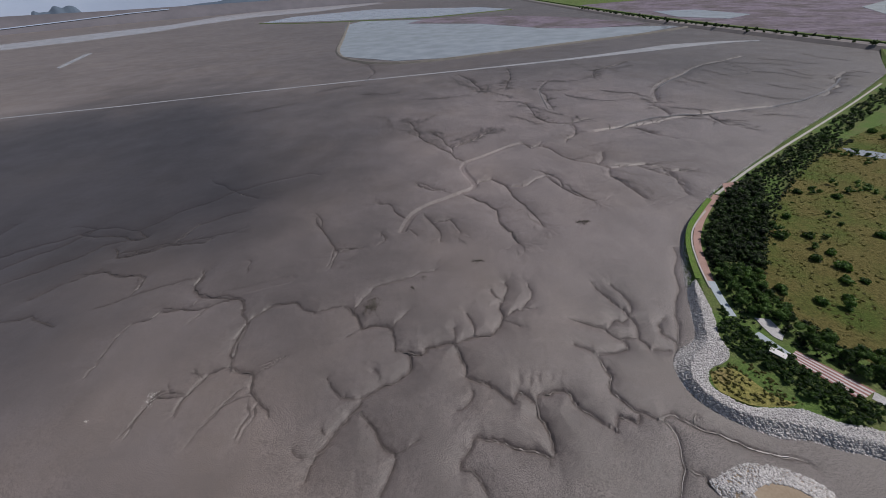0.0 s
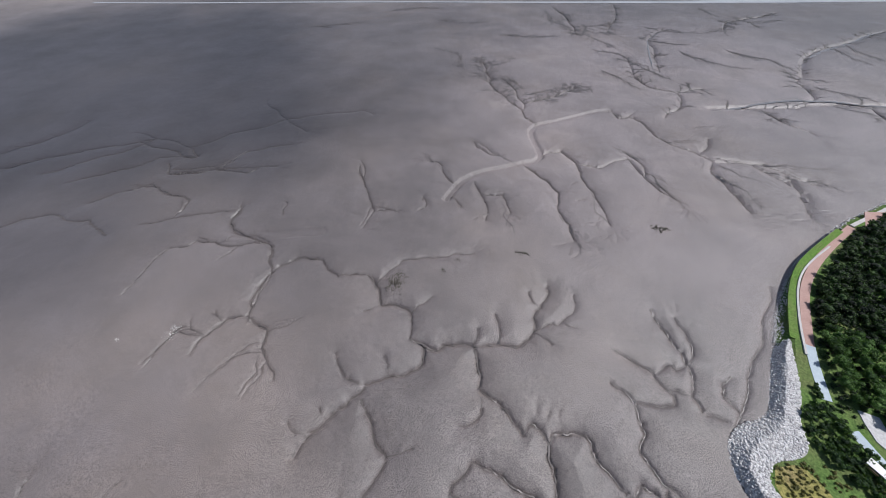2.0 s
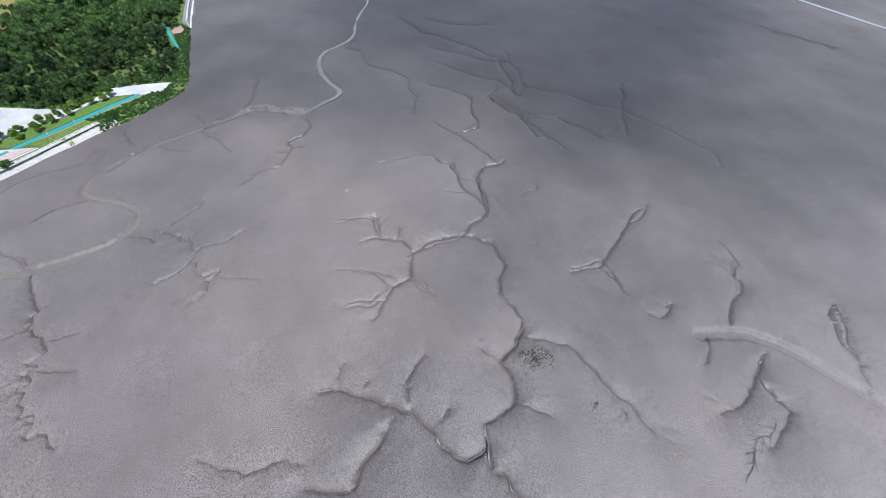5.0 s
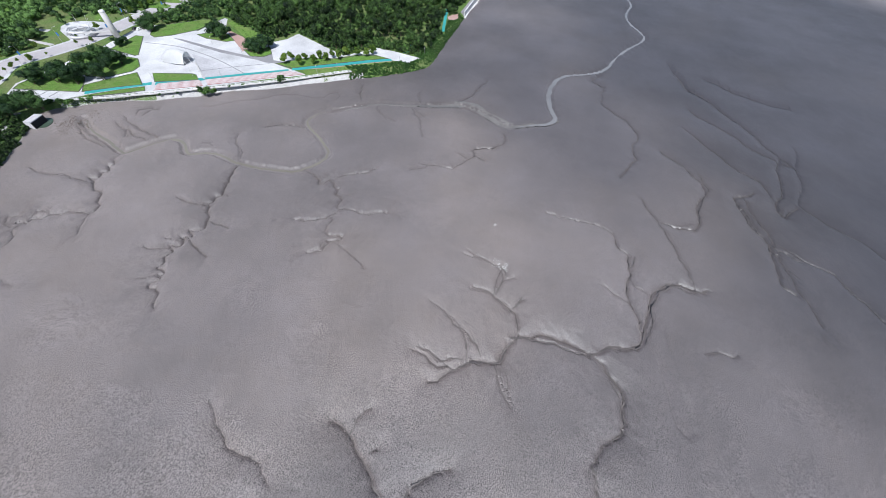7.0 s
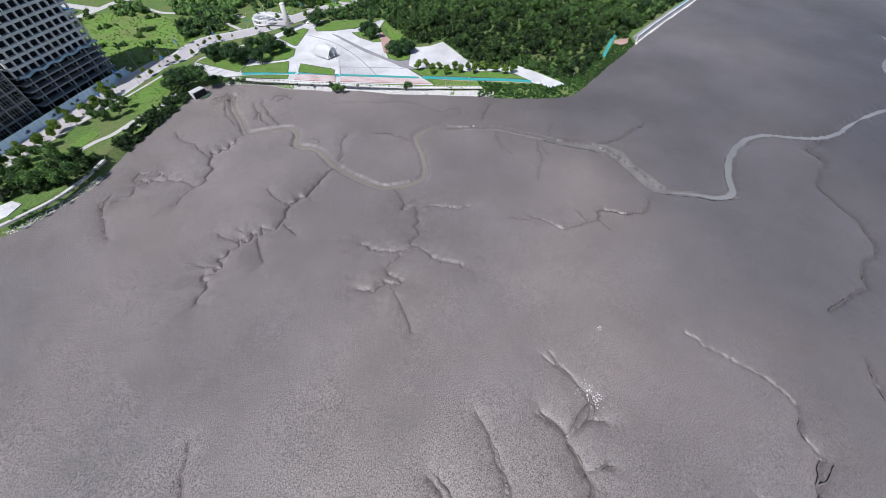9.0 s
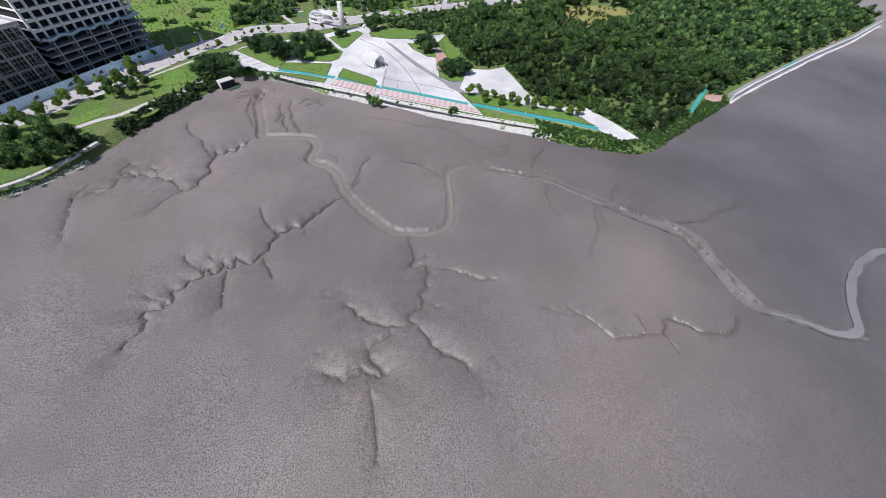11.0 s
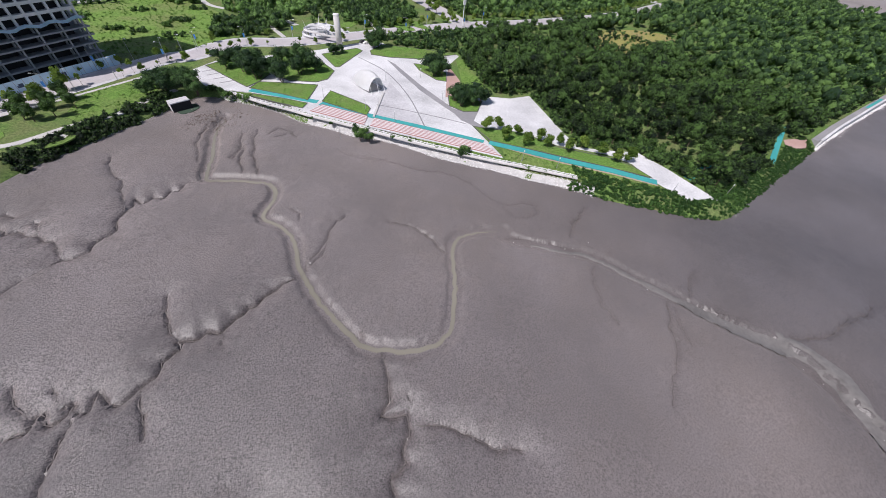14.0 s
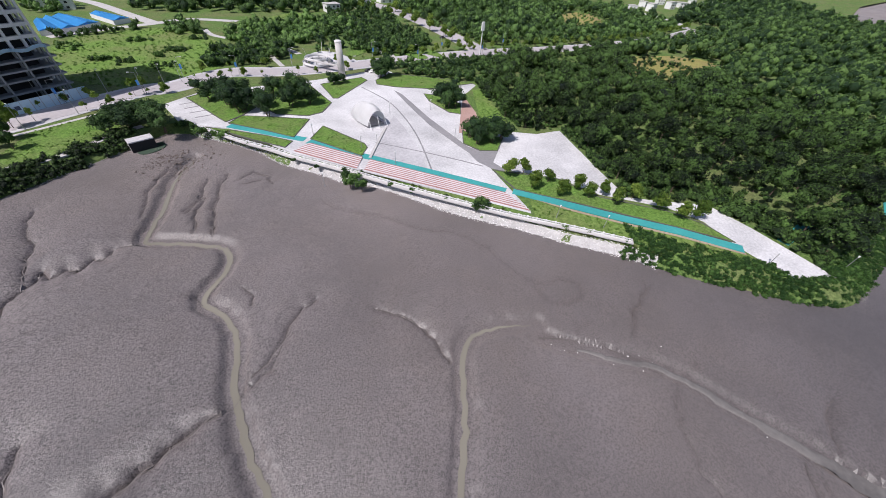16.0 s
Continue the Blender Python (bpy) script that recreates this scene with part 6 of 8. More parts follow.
def mixed_sizes(pts, low, high, seed):
    """Stands of tall and of low trees in patches."""
    r = np.random.RandomState(seed)
    f = 0.5 + 0.9 * waves(pts[:, 0], pts[:, 1], seed, 45) + r.uniform(-0.35, 0.35, len(pts))
    return low + (high - low) * np.clip(f, 0, 1)


pts = spread(WOOD, 6.7, 301, lambda x, y: clear_of(x, y) & (x > -400))
order = np.argsort(np.hypot(pts[:, 0] + 240, pts[:, 1] + 60))
single, rest = pts[order[:200]], pts[order[200:]]
for x, y in single:
    plant(random.choice(BROAD_DARK), x, y, random.choice((0.7, 0.85, 0.95, 1.1, 1.35)) * random.uniform(0.9, 1.1), "trees at the edge of the wood", label="dense dark green tree at the wood edge")
woodland("woodland", rest, mixed_sizes(rest, 2.0, 6.3, 71), LEAF_WOOD, "dense uneven green woodland canopy", 215, 0.14, 8, lift=0.75)
low_pts = spread(WOOD, 4.6, 303, lambda x, y: track_gap(x, y, 2.0, 0.6) & (x > -420) & (waves(x, y, 77, 60) > -0.05))
woodland("undergrowth", low_pts, np.random.RandomState(4).uniform(1.2, 2.4, len(low_pts)), LEAF_WOOD, "mixed green undergrowth between the trees", 25, 0.3, 4, category="undergrowth")
pts = spread(WOOD, 9.0, 302, lambda x, y: clear_of(x, y) & (x <= -400))
woodland("woodland", pts, mixed_sizes(pts, 3.4, 8.0, 72), LEAF_FAR, "far green woodland canopy", 66, 0.15, 7, lift=0.75)


def edge_gap(p, poly):
    """Distance from points to a plan outline."""
    e = along(np.array(list(poly) + [poly[0]]), 2.0)
    return np.min([np.hypot(p[:, 0] - a, p[:, 1] - b) for a, b in e], axis=0)


pts = spread(WOOD, 2.6, 304, lambda x, y: (x > -345) & clear_of(x, y))
pts = pts[edge_gap(pts, WOOD) < 8]
woodland("wood_fringe", pts, np.random.RandomState(14).uniform(0.9, 2.3, len(pts)), LEAF, "leafy shrubs closing the edge of the wood", 50, 0.22, 3, category="shrubs", lift=0.4)

pts = spread([(-245.7, -79), (-250, -96), (-259, -126), (-268, -126), (-276, -100), (-279, -66), (-277, -36), (-268.5, -33), (-268, -54), (-266, -67), (-255, -74)], 2.9, 306)
pts = pts[~inside(pts[:, 0], pts[:, 1], PLAZA)]
woodland("wood_fringe", pts, np.random.RandomState(18).uniform(1.2, 2.9, len(pts)), LEAF_WOOD, "dark leafy trees crowding the paved path", 90, 0.19, 5, category="shrubs", lift=0.45)
pts = spread([(-350, -182), (-365, -160), (-400, -154), (-435, -160), (-465, -186), (-430, -210), (-380, -208)], 4.5, 305, lambda x, y: waves(x, y, 97, 16) > -0.02)
woodland("clearing_scrub", pts, np.random.RandomState(16).uniform(0.7, 2.0, len(pts)), LEAF, "light green shrubs scattered in the clearing", 50, 0.22, 3, category="shrubs", lift=0.3)

# ---- trees and shrubs of the promenade ----
for x, y in [(-217, -105), (-222.2, -104.1), (-226.9, -97), (-219.7, -96.3), (-225.6, -89.4), (-233.3, -90.5), (-232.9, -84.5), (-238.7, -84.1), (-239.1, -78.7), (-246.3, -78.7), (-249.2, -71), (-252.1, -65.3), (-256.6, -64)]:
    plant(random.choice(YOUNG), x, y, random.uniform(0.95, 1.3), "row of young trees beside the track", label="round light green young tree on a lawn strip")
for px, sizes in (([(-131, -203.5), (-136.5, -207.4), (-138, -194.7), (-143.8, -200.9), (-144.9, -188), (-150.4, -189.4), (-141.7, -186), (-151.5, -179.8)], 1.0), ([(-160.1, -194.5), (-166.5, -196.8), (-168.3, -187.1), (-161.1, -186), (-156.4, -201.4)], 1.05), ([(-225.6, -171.2), (-232.4, -173.6), (-229.6, -164.1), (-224.5, -164.3)], 0.95), ([(-219.4, -129), (-225.4, -128.3), (-226.6, -134.2), (-229.1, -129), (-219.6, -133.5)], 1.0), ([(-209.9, -212.9), (-214, -213.7), (-210.7, -218.6)], 0.95), ([(-189.3, -209.4), (-184.7, -209)], 0.7)):
    for x, y in px:
        plant(random.choice(PINE), x, y, sizes * random.uniform(1.0, 1.3), "pines on the plaza lawns")
for x, y in [(-100.5, -181.1), (-103.1, -186.7), (-107, -189), (-110.9, -187.7), (-114.4, -182.8), (-116.8, -176.9), (-106.2, -180.6)]:
    plant(random.choice(PINE), x, y, random.uniform(0.95, 1.2), "pines over the culvert", label="dark leaning pine over the culvert mouth")
for x, y in [(-167.4, -124.7), (-169.5, -121.7), (-170.7, -118.5), (-167.8, -121)]:
    plant(random.choice(BROAD), x, y, random.uniform(0.6, 0.8), "bushes in the shore rocks", z=0.9, label="small olive tree growing out of shore rocks")
for x, y in [(-199.9, -95.3), (-200.4, -93.6), (-197.7, -94.1)]:
    plant(random.choice(BROAD), x, y, random.uniform(0.5, 0.68), "bushes in the shore rocks", z=1.4, label="small olive tree growing out of shore rocks")
for x, y in [(-123.1, -181.1), (-125.8, -177), (-129.4, -173.7), (-132.1, -169.8), (-127.1, -173), (-134.7, -167.4), (-121.3, -180.6)]:
    plant(random.choice(BUSH), x, y, random.uniform(0.8, 1.3), "shrubs above the rocks", z=2.9)
for x, y in [(-212.2, -82.7), (-216.4, -76.5), (-191.8, -101.9), (-184, -109.6), (-178.7, -115.1), (-220.7, -72), (-173, -125.7), (-160.5, -134.3), (-154.5, -141), (-147.2, -153.1), (-142.2, -157.6)]:
    plant(random.choice(BUSH), x, y, random.uniform(0.5, 0.8), "shrubs above the rocks", z=2.8)

# low plants between balustrade and rocks
i, j = sorted((nearest_on(FOOT, (-130, -171)), nearest_on(FOOT, (-231, -57))))
line = along(np.c_[CREST[i:j + 1], INWARD[i:j + 1]], 0.9)
rv = np.random.RandomState(17)
pts = np.vstack([line[:, :2] + line[:, 2:] * rv.uniform(-2.4, 0.1, (len(line), 1)) for _ in range(2)])
pick = (rv.uniform(0, 1, len(pts)) < 0.85) & (waves(pts[:, 0], pts[:, 1], 19, 14) > -0.3)
woodland("bank_plants", pts[pick], rv.uniform(0.3, 0.85, pick.sum()), LEAF_WEED, "low weeds between the balustrade and the rocks", 60, 0.3, 4, 2.3, 0.8, "weeds")
# dense green creeper and scrub round the corner of the land, down the bank to the mud
for (p0, p1), inner, n, (s0, s1), text in ((((-226, -63), (-275, -26)), 5.0, 11, (0.8, 1.5), "dark leafy scrub over the shore bank"), (((-275, -26), (-366, -36)), 4.0, 16, (0.5, 0.95), "even bright green creeper on the bank slope")):
    i, j = sorted((nearest_on(FOOT, p0), nearest_on(FOOT, p1)))
    line = along(np.c_[CREST[i:j + 1], INWARD[i:j + 1]], 1.0)
    off = rv.uniform(-5.2, inner, (n, len(line), 1))
    pts = (line[None, :, :2] + line[None, :, 2:] * off).reshape(-1, 2)
    off = off.ravel()
    ok = ~inside(pts[:, 0], pts[:, 1], PLAZA) & track_gap(pts[:, 0], pts[:, 1], 1.6, 0.5)
    woodland("shore_scrub", pts[ok], rv.uniform(s0, s1, ok.sum()), LEAF_CREEP, text, 30, 0.26, 2, (3.5 + np.minimum(off, 0) * 0.68)[ok], 0.8, "scrub", lift=0.25)
i, j = sorted((nearest_on(FOOT, (-275, -26)), nearest_on(FOOT, (-720, -58))))
line = along(np.c_[CREST[i:j + 1], INWARD[i:j + 1]], 1.0)
k = rv.randint(0, len(line), 270)
pts = line[k, :2] + line[k, 2:] * rv.uniform(0.8, 13, (270, 1))
pts = pts[~inside(pts[:, 0], pts[:, 1], PLAZA) & track_gap(pts[:, 0], pts[:, 1])]
woodland("wood_edge", pts, rv.uniform(1.6, 3.6, len(pts)), LEAF_WOOD, "low dark trees at the seaward edge of the wood", 150, 0.17, 7, category="woodland")
# hedge and trees on the bank by the tower
i, j = sorted((nearest_on(FOOT, (-66, -139)), nearest_on(FOOT, (-106, -173))))
line = along(np.c_[CREST[i:j + 1], INWARD[i:j + 1]], 1.2)
off = rv.uniform(-5.0, 2.4, (6, len(line), 1))
pts = (line[None, :, :2] + line[None, :, 2:] * off).reshape(-1, 2)
woodland("shore_scrub", pts, rv.uniform(1.0, 2.0, len(pts)), LEAF_WOOD, "dark dense hedge along the shore bank", 46, 0.22, 4, 3.3 + np.minimum(off.ravel(), 0) * 0.62, 0.9, "scrub", lift=0.4)
for x, y in [(-26.5, -154.7), (-32.3, -154.6), (-38, -152), (-43, -144.4), (-32.9, -143.4), (-39.8, -136.8), (-45.7, -136.4), (-46.9, -126), (-41.8, -124.9), (-36.8, -129.7), (-30.2, -136.1), (-26.2, -142.2), (-50.1, -137.7), (-24.1, -149.2), (-33.2, -130.7)]:
    plant(random.choice(BROAD), x, y, random.uniform(1.05, 1.45), "big trees by the shore path", label="large dark broadleaf tree by the shore path")
for x, y in [(-70.1, -178.4), (-72.2, -171.1), (-63.6, -171.9), (-66.7, -169), (-62.8, -180), (-77.3, -176.2), (-74.1, -184.8)]:
    plant(random.choice(BROAD), x, y, random.uniform(0.85, 1.15), "trees on the roadside lawn", label="dark green tree on the roadside lawn")
for x, y in [(-39.1, -168.5), (-40.5, -162.9), (-47.5, -173.4), (-53.4, -181.5), (-44.7, -169.5), (-65.8, -188.6), (-72.4, -194.7), (-77.3, -198.6), (-94.6, -207.4), (-104.4, -216.7), (-108.2, -218.5), (-33.2, -162.2), (-59.7, -182.9), (-54.4, -173.6)]:
    plant(random.choice(SLIM if random.random() < 0.35 else YOUNG), x, y, random.uniform(1.0, 1.5), "street trees along the road", label="yellowish young street tree by the road")

slab("pavement_9", [(-20.6, -128.8), (-24.4, -129.1), (-27, -124.3), (-22.1, -119.7), (-19.8, -119.5)], PAVING, "pale paved platform by the shore trees", "platform", 0.3, rounds=0)
band("path_20", [(-19.4, -115.1), (-27.9, -116.6), (-36.7, -118.6), (-47.8, -125.2), (-56.9, -134.5)], 1.5, KERB, "pale low sea wall below the trees", "sea wall", 0.5)
pts = spread([(-22.3, -149.4), (-32.2, -138), (-44, -138.1), (-54.5, -143.7), (-55.7, -135.7), (-42.1, -126.6), (-30.7, -125.3), (-25.9, -129.9), (-20.8, -131.2)], 3.6, 511)
woodland("shore_trees", pts, np.random.RandomState(12).uniform(1.8, 3.4, len(pts)), LEAF_WOOD, "dense dark shore trees behind the sea wall", 150, 0.18, 7)
pts = spread([(-20.8, -116.1), (-28.2, -118.9), (-37.1, -121), (-48.3, -127.8), (-57.5, -137.3), (-57.7, -133.2), (-47.2, -122.2), (-36.7, -116), (-27.6, -113.7), (-20.7, -111.5)], 2.2, 512)
woodland("shore_scrub", pts, np.random.RandomState(13).uniform(0.6, 1.3, len(pts)), LEAF, "green weeds along the sea wall", 40, 0.25, 3, 3.0, 0.8, "scrub")

# uneven tufts in the lawns
rv = np.random.RandomState(71)
for pts, text in LAWNS:
    p = spread(pts, 1.3, 72, lambda x, y: waves(x, y, 73, 9) + 0.7 * waves(x, y, 74, 3) > -0.05)
    if len(p):
        woodland("lawn_tufts", p, rv.uniform(0.25, 0.7, len(p)), LEAF_GRASS, "uneven grass tufts in a lawn bed", 9, 0.45, 1, LAND_Z + 0.2, 0.45, "grass tufts", lift=0.02)
for pts in ([(-78.5, -189.7), (-105.9, -205.9), (-104.2, -185), (-90.5, -167), (-78.9, -164), (-74.1, -171.6)], [(-214.7, -90.5), (-243.4, -60.1), (-255.1, -46.4), (-249.8, -43.6), (-230.9, -63.5), (-211.3, -83.5)], [(-248.7, -181.8), (-253.7, -182.1), (-241.5, -137.5), (-234, -137.1), (-232.7, -148.4)]):
    p = spread(pts, 1.6, 75, lambda x, y: waves(x, y, 76, 11) + 0.7 * waves(x, y, 77, 4) > -0.1)
    woodland("lawn_tufts", p, rv.uniform(0.3, 0.9, len(p)), LEAF_GRASS, "uneven tall tufts in rough grass", 9, 0.45, 1, LAND_Z + 0.1, 0.5, "grass tufts", lift=0.02)

# ---- roads ----
ROAD = [(-23.5, -164), (-59.8, -189.7), (-85.3, -208.4), (-108.7, -225.8)] + [(-116, -222.3), (-137.9, -242.6), (-159.6, -236), (-181.9, -234.2), (-230, -241.5), (-293.5, -246.1), (-365.3, -240.3), (-486.2, -247.2), (-579.7, -272.5)]
band("road_1", ROAD, 15.5, PAVING_WASH, "pale pavement along the road", "pavement", 0.08)
band("road_2", ROAD, 11, ROADWAY, "dusty pale grey roadway", "road", 0.12)
band("road_3", [(-295.9, -242.6), (-297, -282.6), (-296.5, -344.4), (-289.9, -409.6), (-275.9, -456.2)], 16, ROADWAY, "pale grey avenue with a planted median", "road", 0.115)
band("road_4", [(-52.2, -331.1), (-66.9, -341.9), (-85, -353.9), (-101.3, -362.6), (-119.3, -378.4), (-152.1, -364.7)], 7, KERB, "pale service road behind the field", "road", 0.1)
band("road_5", [(-101.3, -362.6), (-77.5, -405.5), (-56.7, -445), (-43.4, -461.1)], 8, KERB, "pale service road between sheds and trees", "road", 0.105)
band("road_6", [(-579.7, -272.5), (-563.1, -249.8), (-616.3, -226.4)], 5, KERB, "pale lane into the wood", "road", 0.105)
band("road_7", [(-570.4, -279.2), (-600.5, -310.2), (-608.1, -371.4), (-606.7, -411.7)], 8, KERB, "pale lane to the white houses", "road", 0.105)
band("path_7", [(-109.6, -183.6), (-102.2, -179.6), (-90.9, -166.6), (-77.8, -162.8), (-64.6, -153.9), (-58, -153.7), (-46.8, -148.7), (-32.9, -143.4)], 2.6, KERB, "pale winding footpath on the grass", "footpath", 0.13)
band("path_8", [(-106.4, -207.5), (-79.5, -190.5), (-49.8, -173.8), (-37.6, -165), (-22.9, -157)], 1.6, KERB, "pale pavement beside the roadside lawn", "pavement", 0.14)
band("path_9", [(-64.6, -153.9), (-69, -157.7), (-76.9, -154.4)], 2.2, KERB, "pale footpath branch", "footpath", 0.135)
slab("lawn", [(-78.5, -189.7), (-105.9, -205.9), (-104.2, -185), (-90.5, -167), (-78.9, -164), (-74.1, -171.6)], LAWN, "mown green lawn between road and shore path", "lawn", 0.1, rounds=1)
slab("lawn", [(-40.6, -153.4), (-58.8, -166), (-60.9, -158.7), (-48.2, -150.8), (-41.2, -146.1)], LAWN, "mown green lawn by the shore path", "lawn", 0.1, rounds=1)
slab("lawn", [(-66.7, -150.6), (-79.4, -159.1), (-78.9, -150.5), (-68.8, -146.7)], LAWN, "mown green lawn by the footpath fork", "lawn", 0.1, rounds=1)
slab("field", [(-70.2, -255.8), (-91, -231.1), (-124.5, -236.1), (-145.4, -260.2), (-152.7, -280), (-135.8, -308), (-120, -345.8), (-94.5, -349.3), (-55.2, -322.5)], FIELD, "open weedy bright green field", "field", 0.07, rounds=1)
slab("field", [(-312.5, -236.1), (-416.8, -231.5), (-460.9, -233.8), (-433.2, -217.8), (-346.6, -219.8)], FIELD, "bright green verge behind the road", "field", 0.07, rounds=1)
slab("field", [(-350, -182), (-365, -160), (-400, -154), (-435, -160), (-465, -186), (-430, -210), (-380, -208)], DRY, "dry yellowish clearing in the wood", "clearing", 0.07, rounds=1)
for k, pts in enumerate(([(-120.5, -201.5), (-131.5, -204.7)], [(-122.2, -196.6), (-133.8, -199.3)], [(-124, -191.2), (-135.7, -193.5)], [(-126, -185.9), (-137.1, -188.1)])):
    band("trim_%d" % (k + 4), pts, 0.7, PAVING_GREY, "dark line across the car park paving", "paving line", 0.13, 0)
slab("pavement_6", [(-176.1, -241.9), (-183.9, -266.9), (-196.6, -270.8), (-204.8, -256), (-208.8, -240.6), (-193.8, -233.2), (-181.9, -234.2)], PAVING, "pale paved round place behind the road", "plaza", 0.12)
for pts in ([(-208.1, -255.2), (-232.4, -290.6), (-263.2, -326.4)], [(-229.6, -240.4), (-233.5, -260.3), (-230.9, -311.6), (-224.9, -352.5)], [(-245.8, -239), (-244.7, -263.6), (-245.4, -291.7)], [(-257.4, -238.9), (-258.4, -266.8), (-258.3, -276.1)], [(-166.3, -244.4), (-161.7, -278.1), (-153.8, -293.2)]):
    band("path_10", pts, 2.6, KERB, "pale park footpath", "footpath", 0.12)
for pts in ([(-238.9, -259.1), (-246, -261.9), (-254.5, -240.9), (-243.6, -238.3)], [(-250.7, -268.3), (-258.2, -273), (-265.3, -242.4), (-257, -240.3)], [(-205.2, -261), (-219.4, -274.6), (-224.7, -267.7), (-207.4, -252.9)], [(-170.2, -321.1), (-189.2, -346.2), (-202.5, -330.7), (-180.7, -295.4)]):
    slab("lawn", pts, LAWN, "mown green park lawn", "lawn", 0.17, rounds=1)

slab("field", [(-165, -426.3), (-172.6, -459.2), (-213.6, -459.4), (-209, -433.8), (-183, -422.8)], FIELD, "far bright green field", "field", 0.07, rounds=1)
slab("lawn", [(-165.1, -359.2), (-173.2, -377.8), (-200.2, -397.6), (-206.6, -382.1), (-191.6, -360.5), (-173.9, -350.1)], FIELD, "light green lawn among park trees", "lawn", 0.07, rounds=1)
OPEN = [(-427.9, -329.6), (-463, -361.2), (-523, -384.1), (-498.5, -321.7), (-479.6, -297), (-436.7, -288.5), (-420.6, -305)]
slab("field", OPEN, DRY, "open yellowish grass patch in the far wood", "field", 0.07, rounds=1)
band("path_17", [(-130.6, -340.8), (-133.6, -323.7), (-142.3, -312.8), (-160.6, -297.6), (-172.1, -284), (-179, -266.7)], 3.4, KERB, "pale path along the park trees", "footpath", 0.14)
band("path_18", [(-230.9, -311.6), (-229.2, -278.6), (-226.8, -256.3), (-226.3, -241.1)], 2.4, KERB, "pale park footpath between pines", "footpath", 0.15)

# ---- park woods behind the road ----
TREES_BACK = (
    ([(-129.3, -251.6), (-147.1, -245.1), (-167.8, -254.9), (-177.2, -274.9), (-163.5, -294.2), (-149.5, -278.2), (-135.1, -281.2)], 4.6, LEAF_PARK, (2.6, 4.2)),
    ([(-144.7, -297.7), (-178.5, -282.7), (-214.9, -314.1), (-236.6, -330), (-227.2, -361.2), (-173.9, -350.1), (-142.7, -322.2)], 6.0, LEAF_PARK, (2.8, 4.6)),
    ([(-209.3, -265.4), (-232.3, -247.2), (-267, -271.3), (-273.4, -305), (-266.5, -347.8), (-236.6, -330)], 4.8, LEAF_PARK, (2.0, 3.8)),
    ([(-187.9, -262.3), (-209.3, -265.4), (-235, -311), (-275, -356.3), (-276.9, -422.6), (-242, -417.7), (-207.6, -354.4)], 8.5, LEAF_PARK, (2.2, 4.2)),
    ([(-206.8, -234.3), (-228, -245.7), (-254.4, -244.8), (-243.1, -237.2), (-224.6, -236.7)], 7.0, LEAF_PARK, (1.5, 2.6)),
    ([(-220.7, -226.4), (-234.4, -234.4), (-285.1, -232.5), (-308.1, -230), (-276.1, -205.6), (-256.9, -188.4), (-237.9, -203.3), (-225.3, -212.7)], 4.6, LEAF_PARK, (1.8, 3.0)),
    ([(-295.5, -354.2), (-309.6, -256.5), (-374.5, -250.5), (-491.4, -257.1), (-565, -285.4), (-592.7, -403.9), (-466.8, -456.7), (-355.4, -456.4), (-297, -428.5)], 9.0, LEAF_PARK, (3.5, 6.0)),
    ([(-591.7, -311.2), (-622.5, -283.4), (-737.3, -232.2), (-878.4, -264.1), (-1049.1, -397.2), (-958.4, -457.9), (-670.9, -359.5)], 11.0, LEAF_PARK, (4.5, 7.5)),
    ([(-52.7, -322.9), (-95.1, -342.5), (-101.8, -355.3), (-80.3, -344.6), (-52.8, -333.8)], 5.0, LEAF_PARK, (1.6, 3.0)),
    ([(-64.8, -292.8), (-72.8, -299.1), (-68.7, -316.1), (-61.1, -311.1)], 5.0, LEAF_PARK, (1.6, 2.6)),
    ([(-111, -330.4), (-123.5, -322.2), (-133.3, -344), (-116.3, -360.9), (-106.7, -354.7)], 6.0, LEAF_PARK, (2.5, 4.0)),
    ([(-33.7, -384.7), (-48.9, -411.7), (-37.4, -455.6), (-12.2, -450.5)], 8.0, LEAF_PARK, (3.0, 5.0)),
    ([(-85.7, -409.5), (-146, -396.3), (-256.5, -394), (-275.9, -456.2), (-73.6, -455.7)], 11.0, LEAF_PARK, (4.0, 6.5)),
    ([(-130.5, -253.2), (-146.8, -281.3), (-152.1, -272.6), (-134.2, -246.4)], 4.5, LEAF_PINE, (2.0, 3.0)),
)
for k, (poly, step, material, (s0, s1)) in enumerate(TREES_BACK):
    pts = spread(poly, step * 0.84, 400 + k, lambda x, y: np.min([np.hypot(x - a, y - b) for a, b in along(ROAD, 8)], axis=0) > 10)
    pts = pts[~inside(pts[:, 0], pts[:, 1], OPEN)]
    if len(pts):
        woodland("park_trees", pts, np.random.RandomState(k).uniform(s0 * 0.9, s1 * 1.15, len(pts)), material, "clumped green park trees behind the road", 60, 0.19, 5)
FIELD_A = [(-70.2, -255.8), (-91, -231.1), (-124.5, -236.1), (-145.4, -260.2), (-152.7, -280), (-135.8, -308), (-120, -345.8), (-94.5, -349.3), (-55.2, -322.5)]
rv = np.random.RandomState(61)
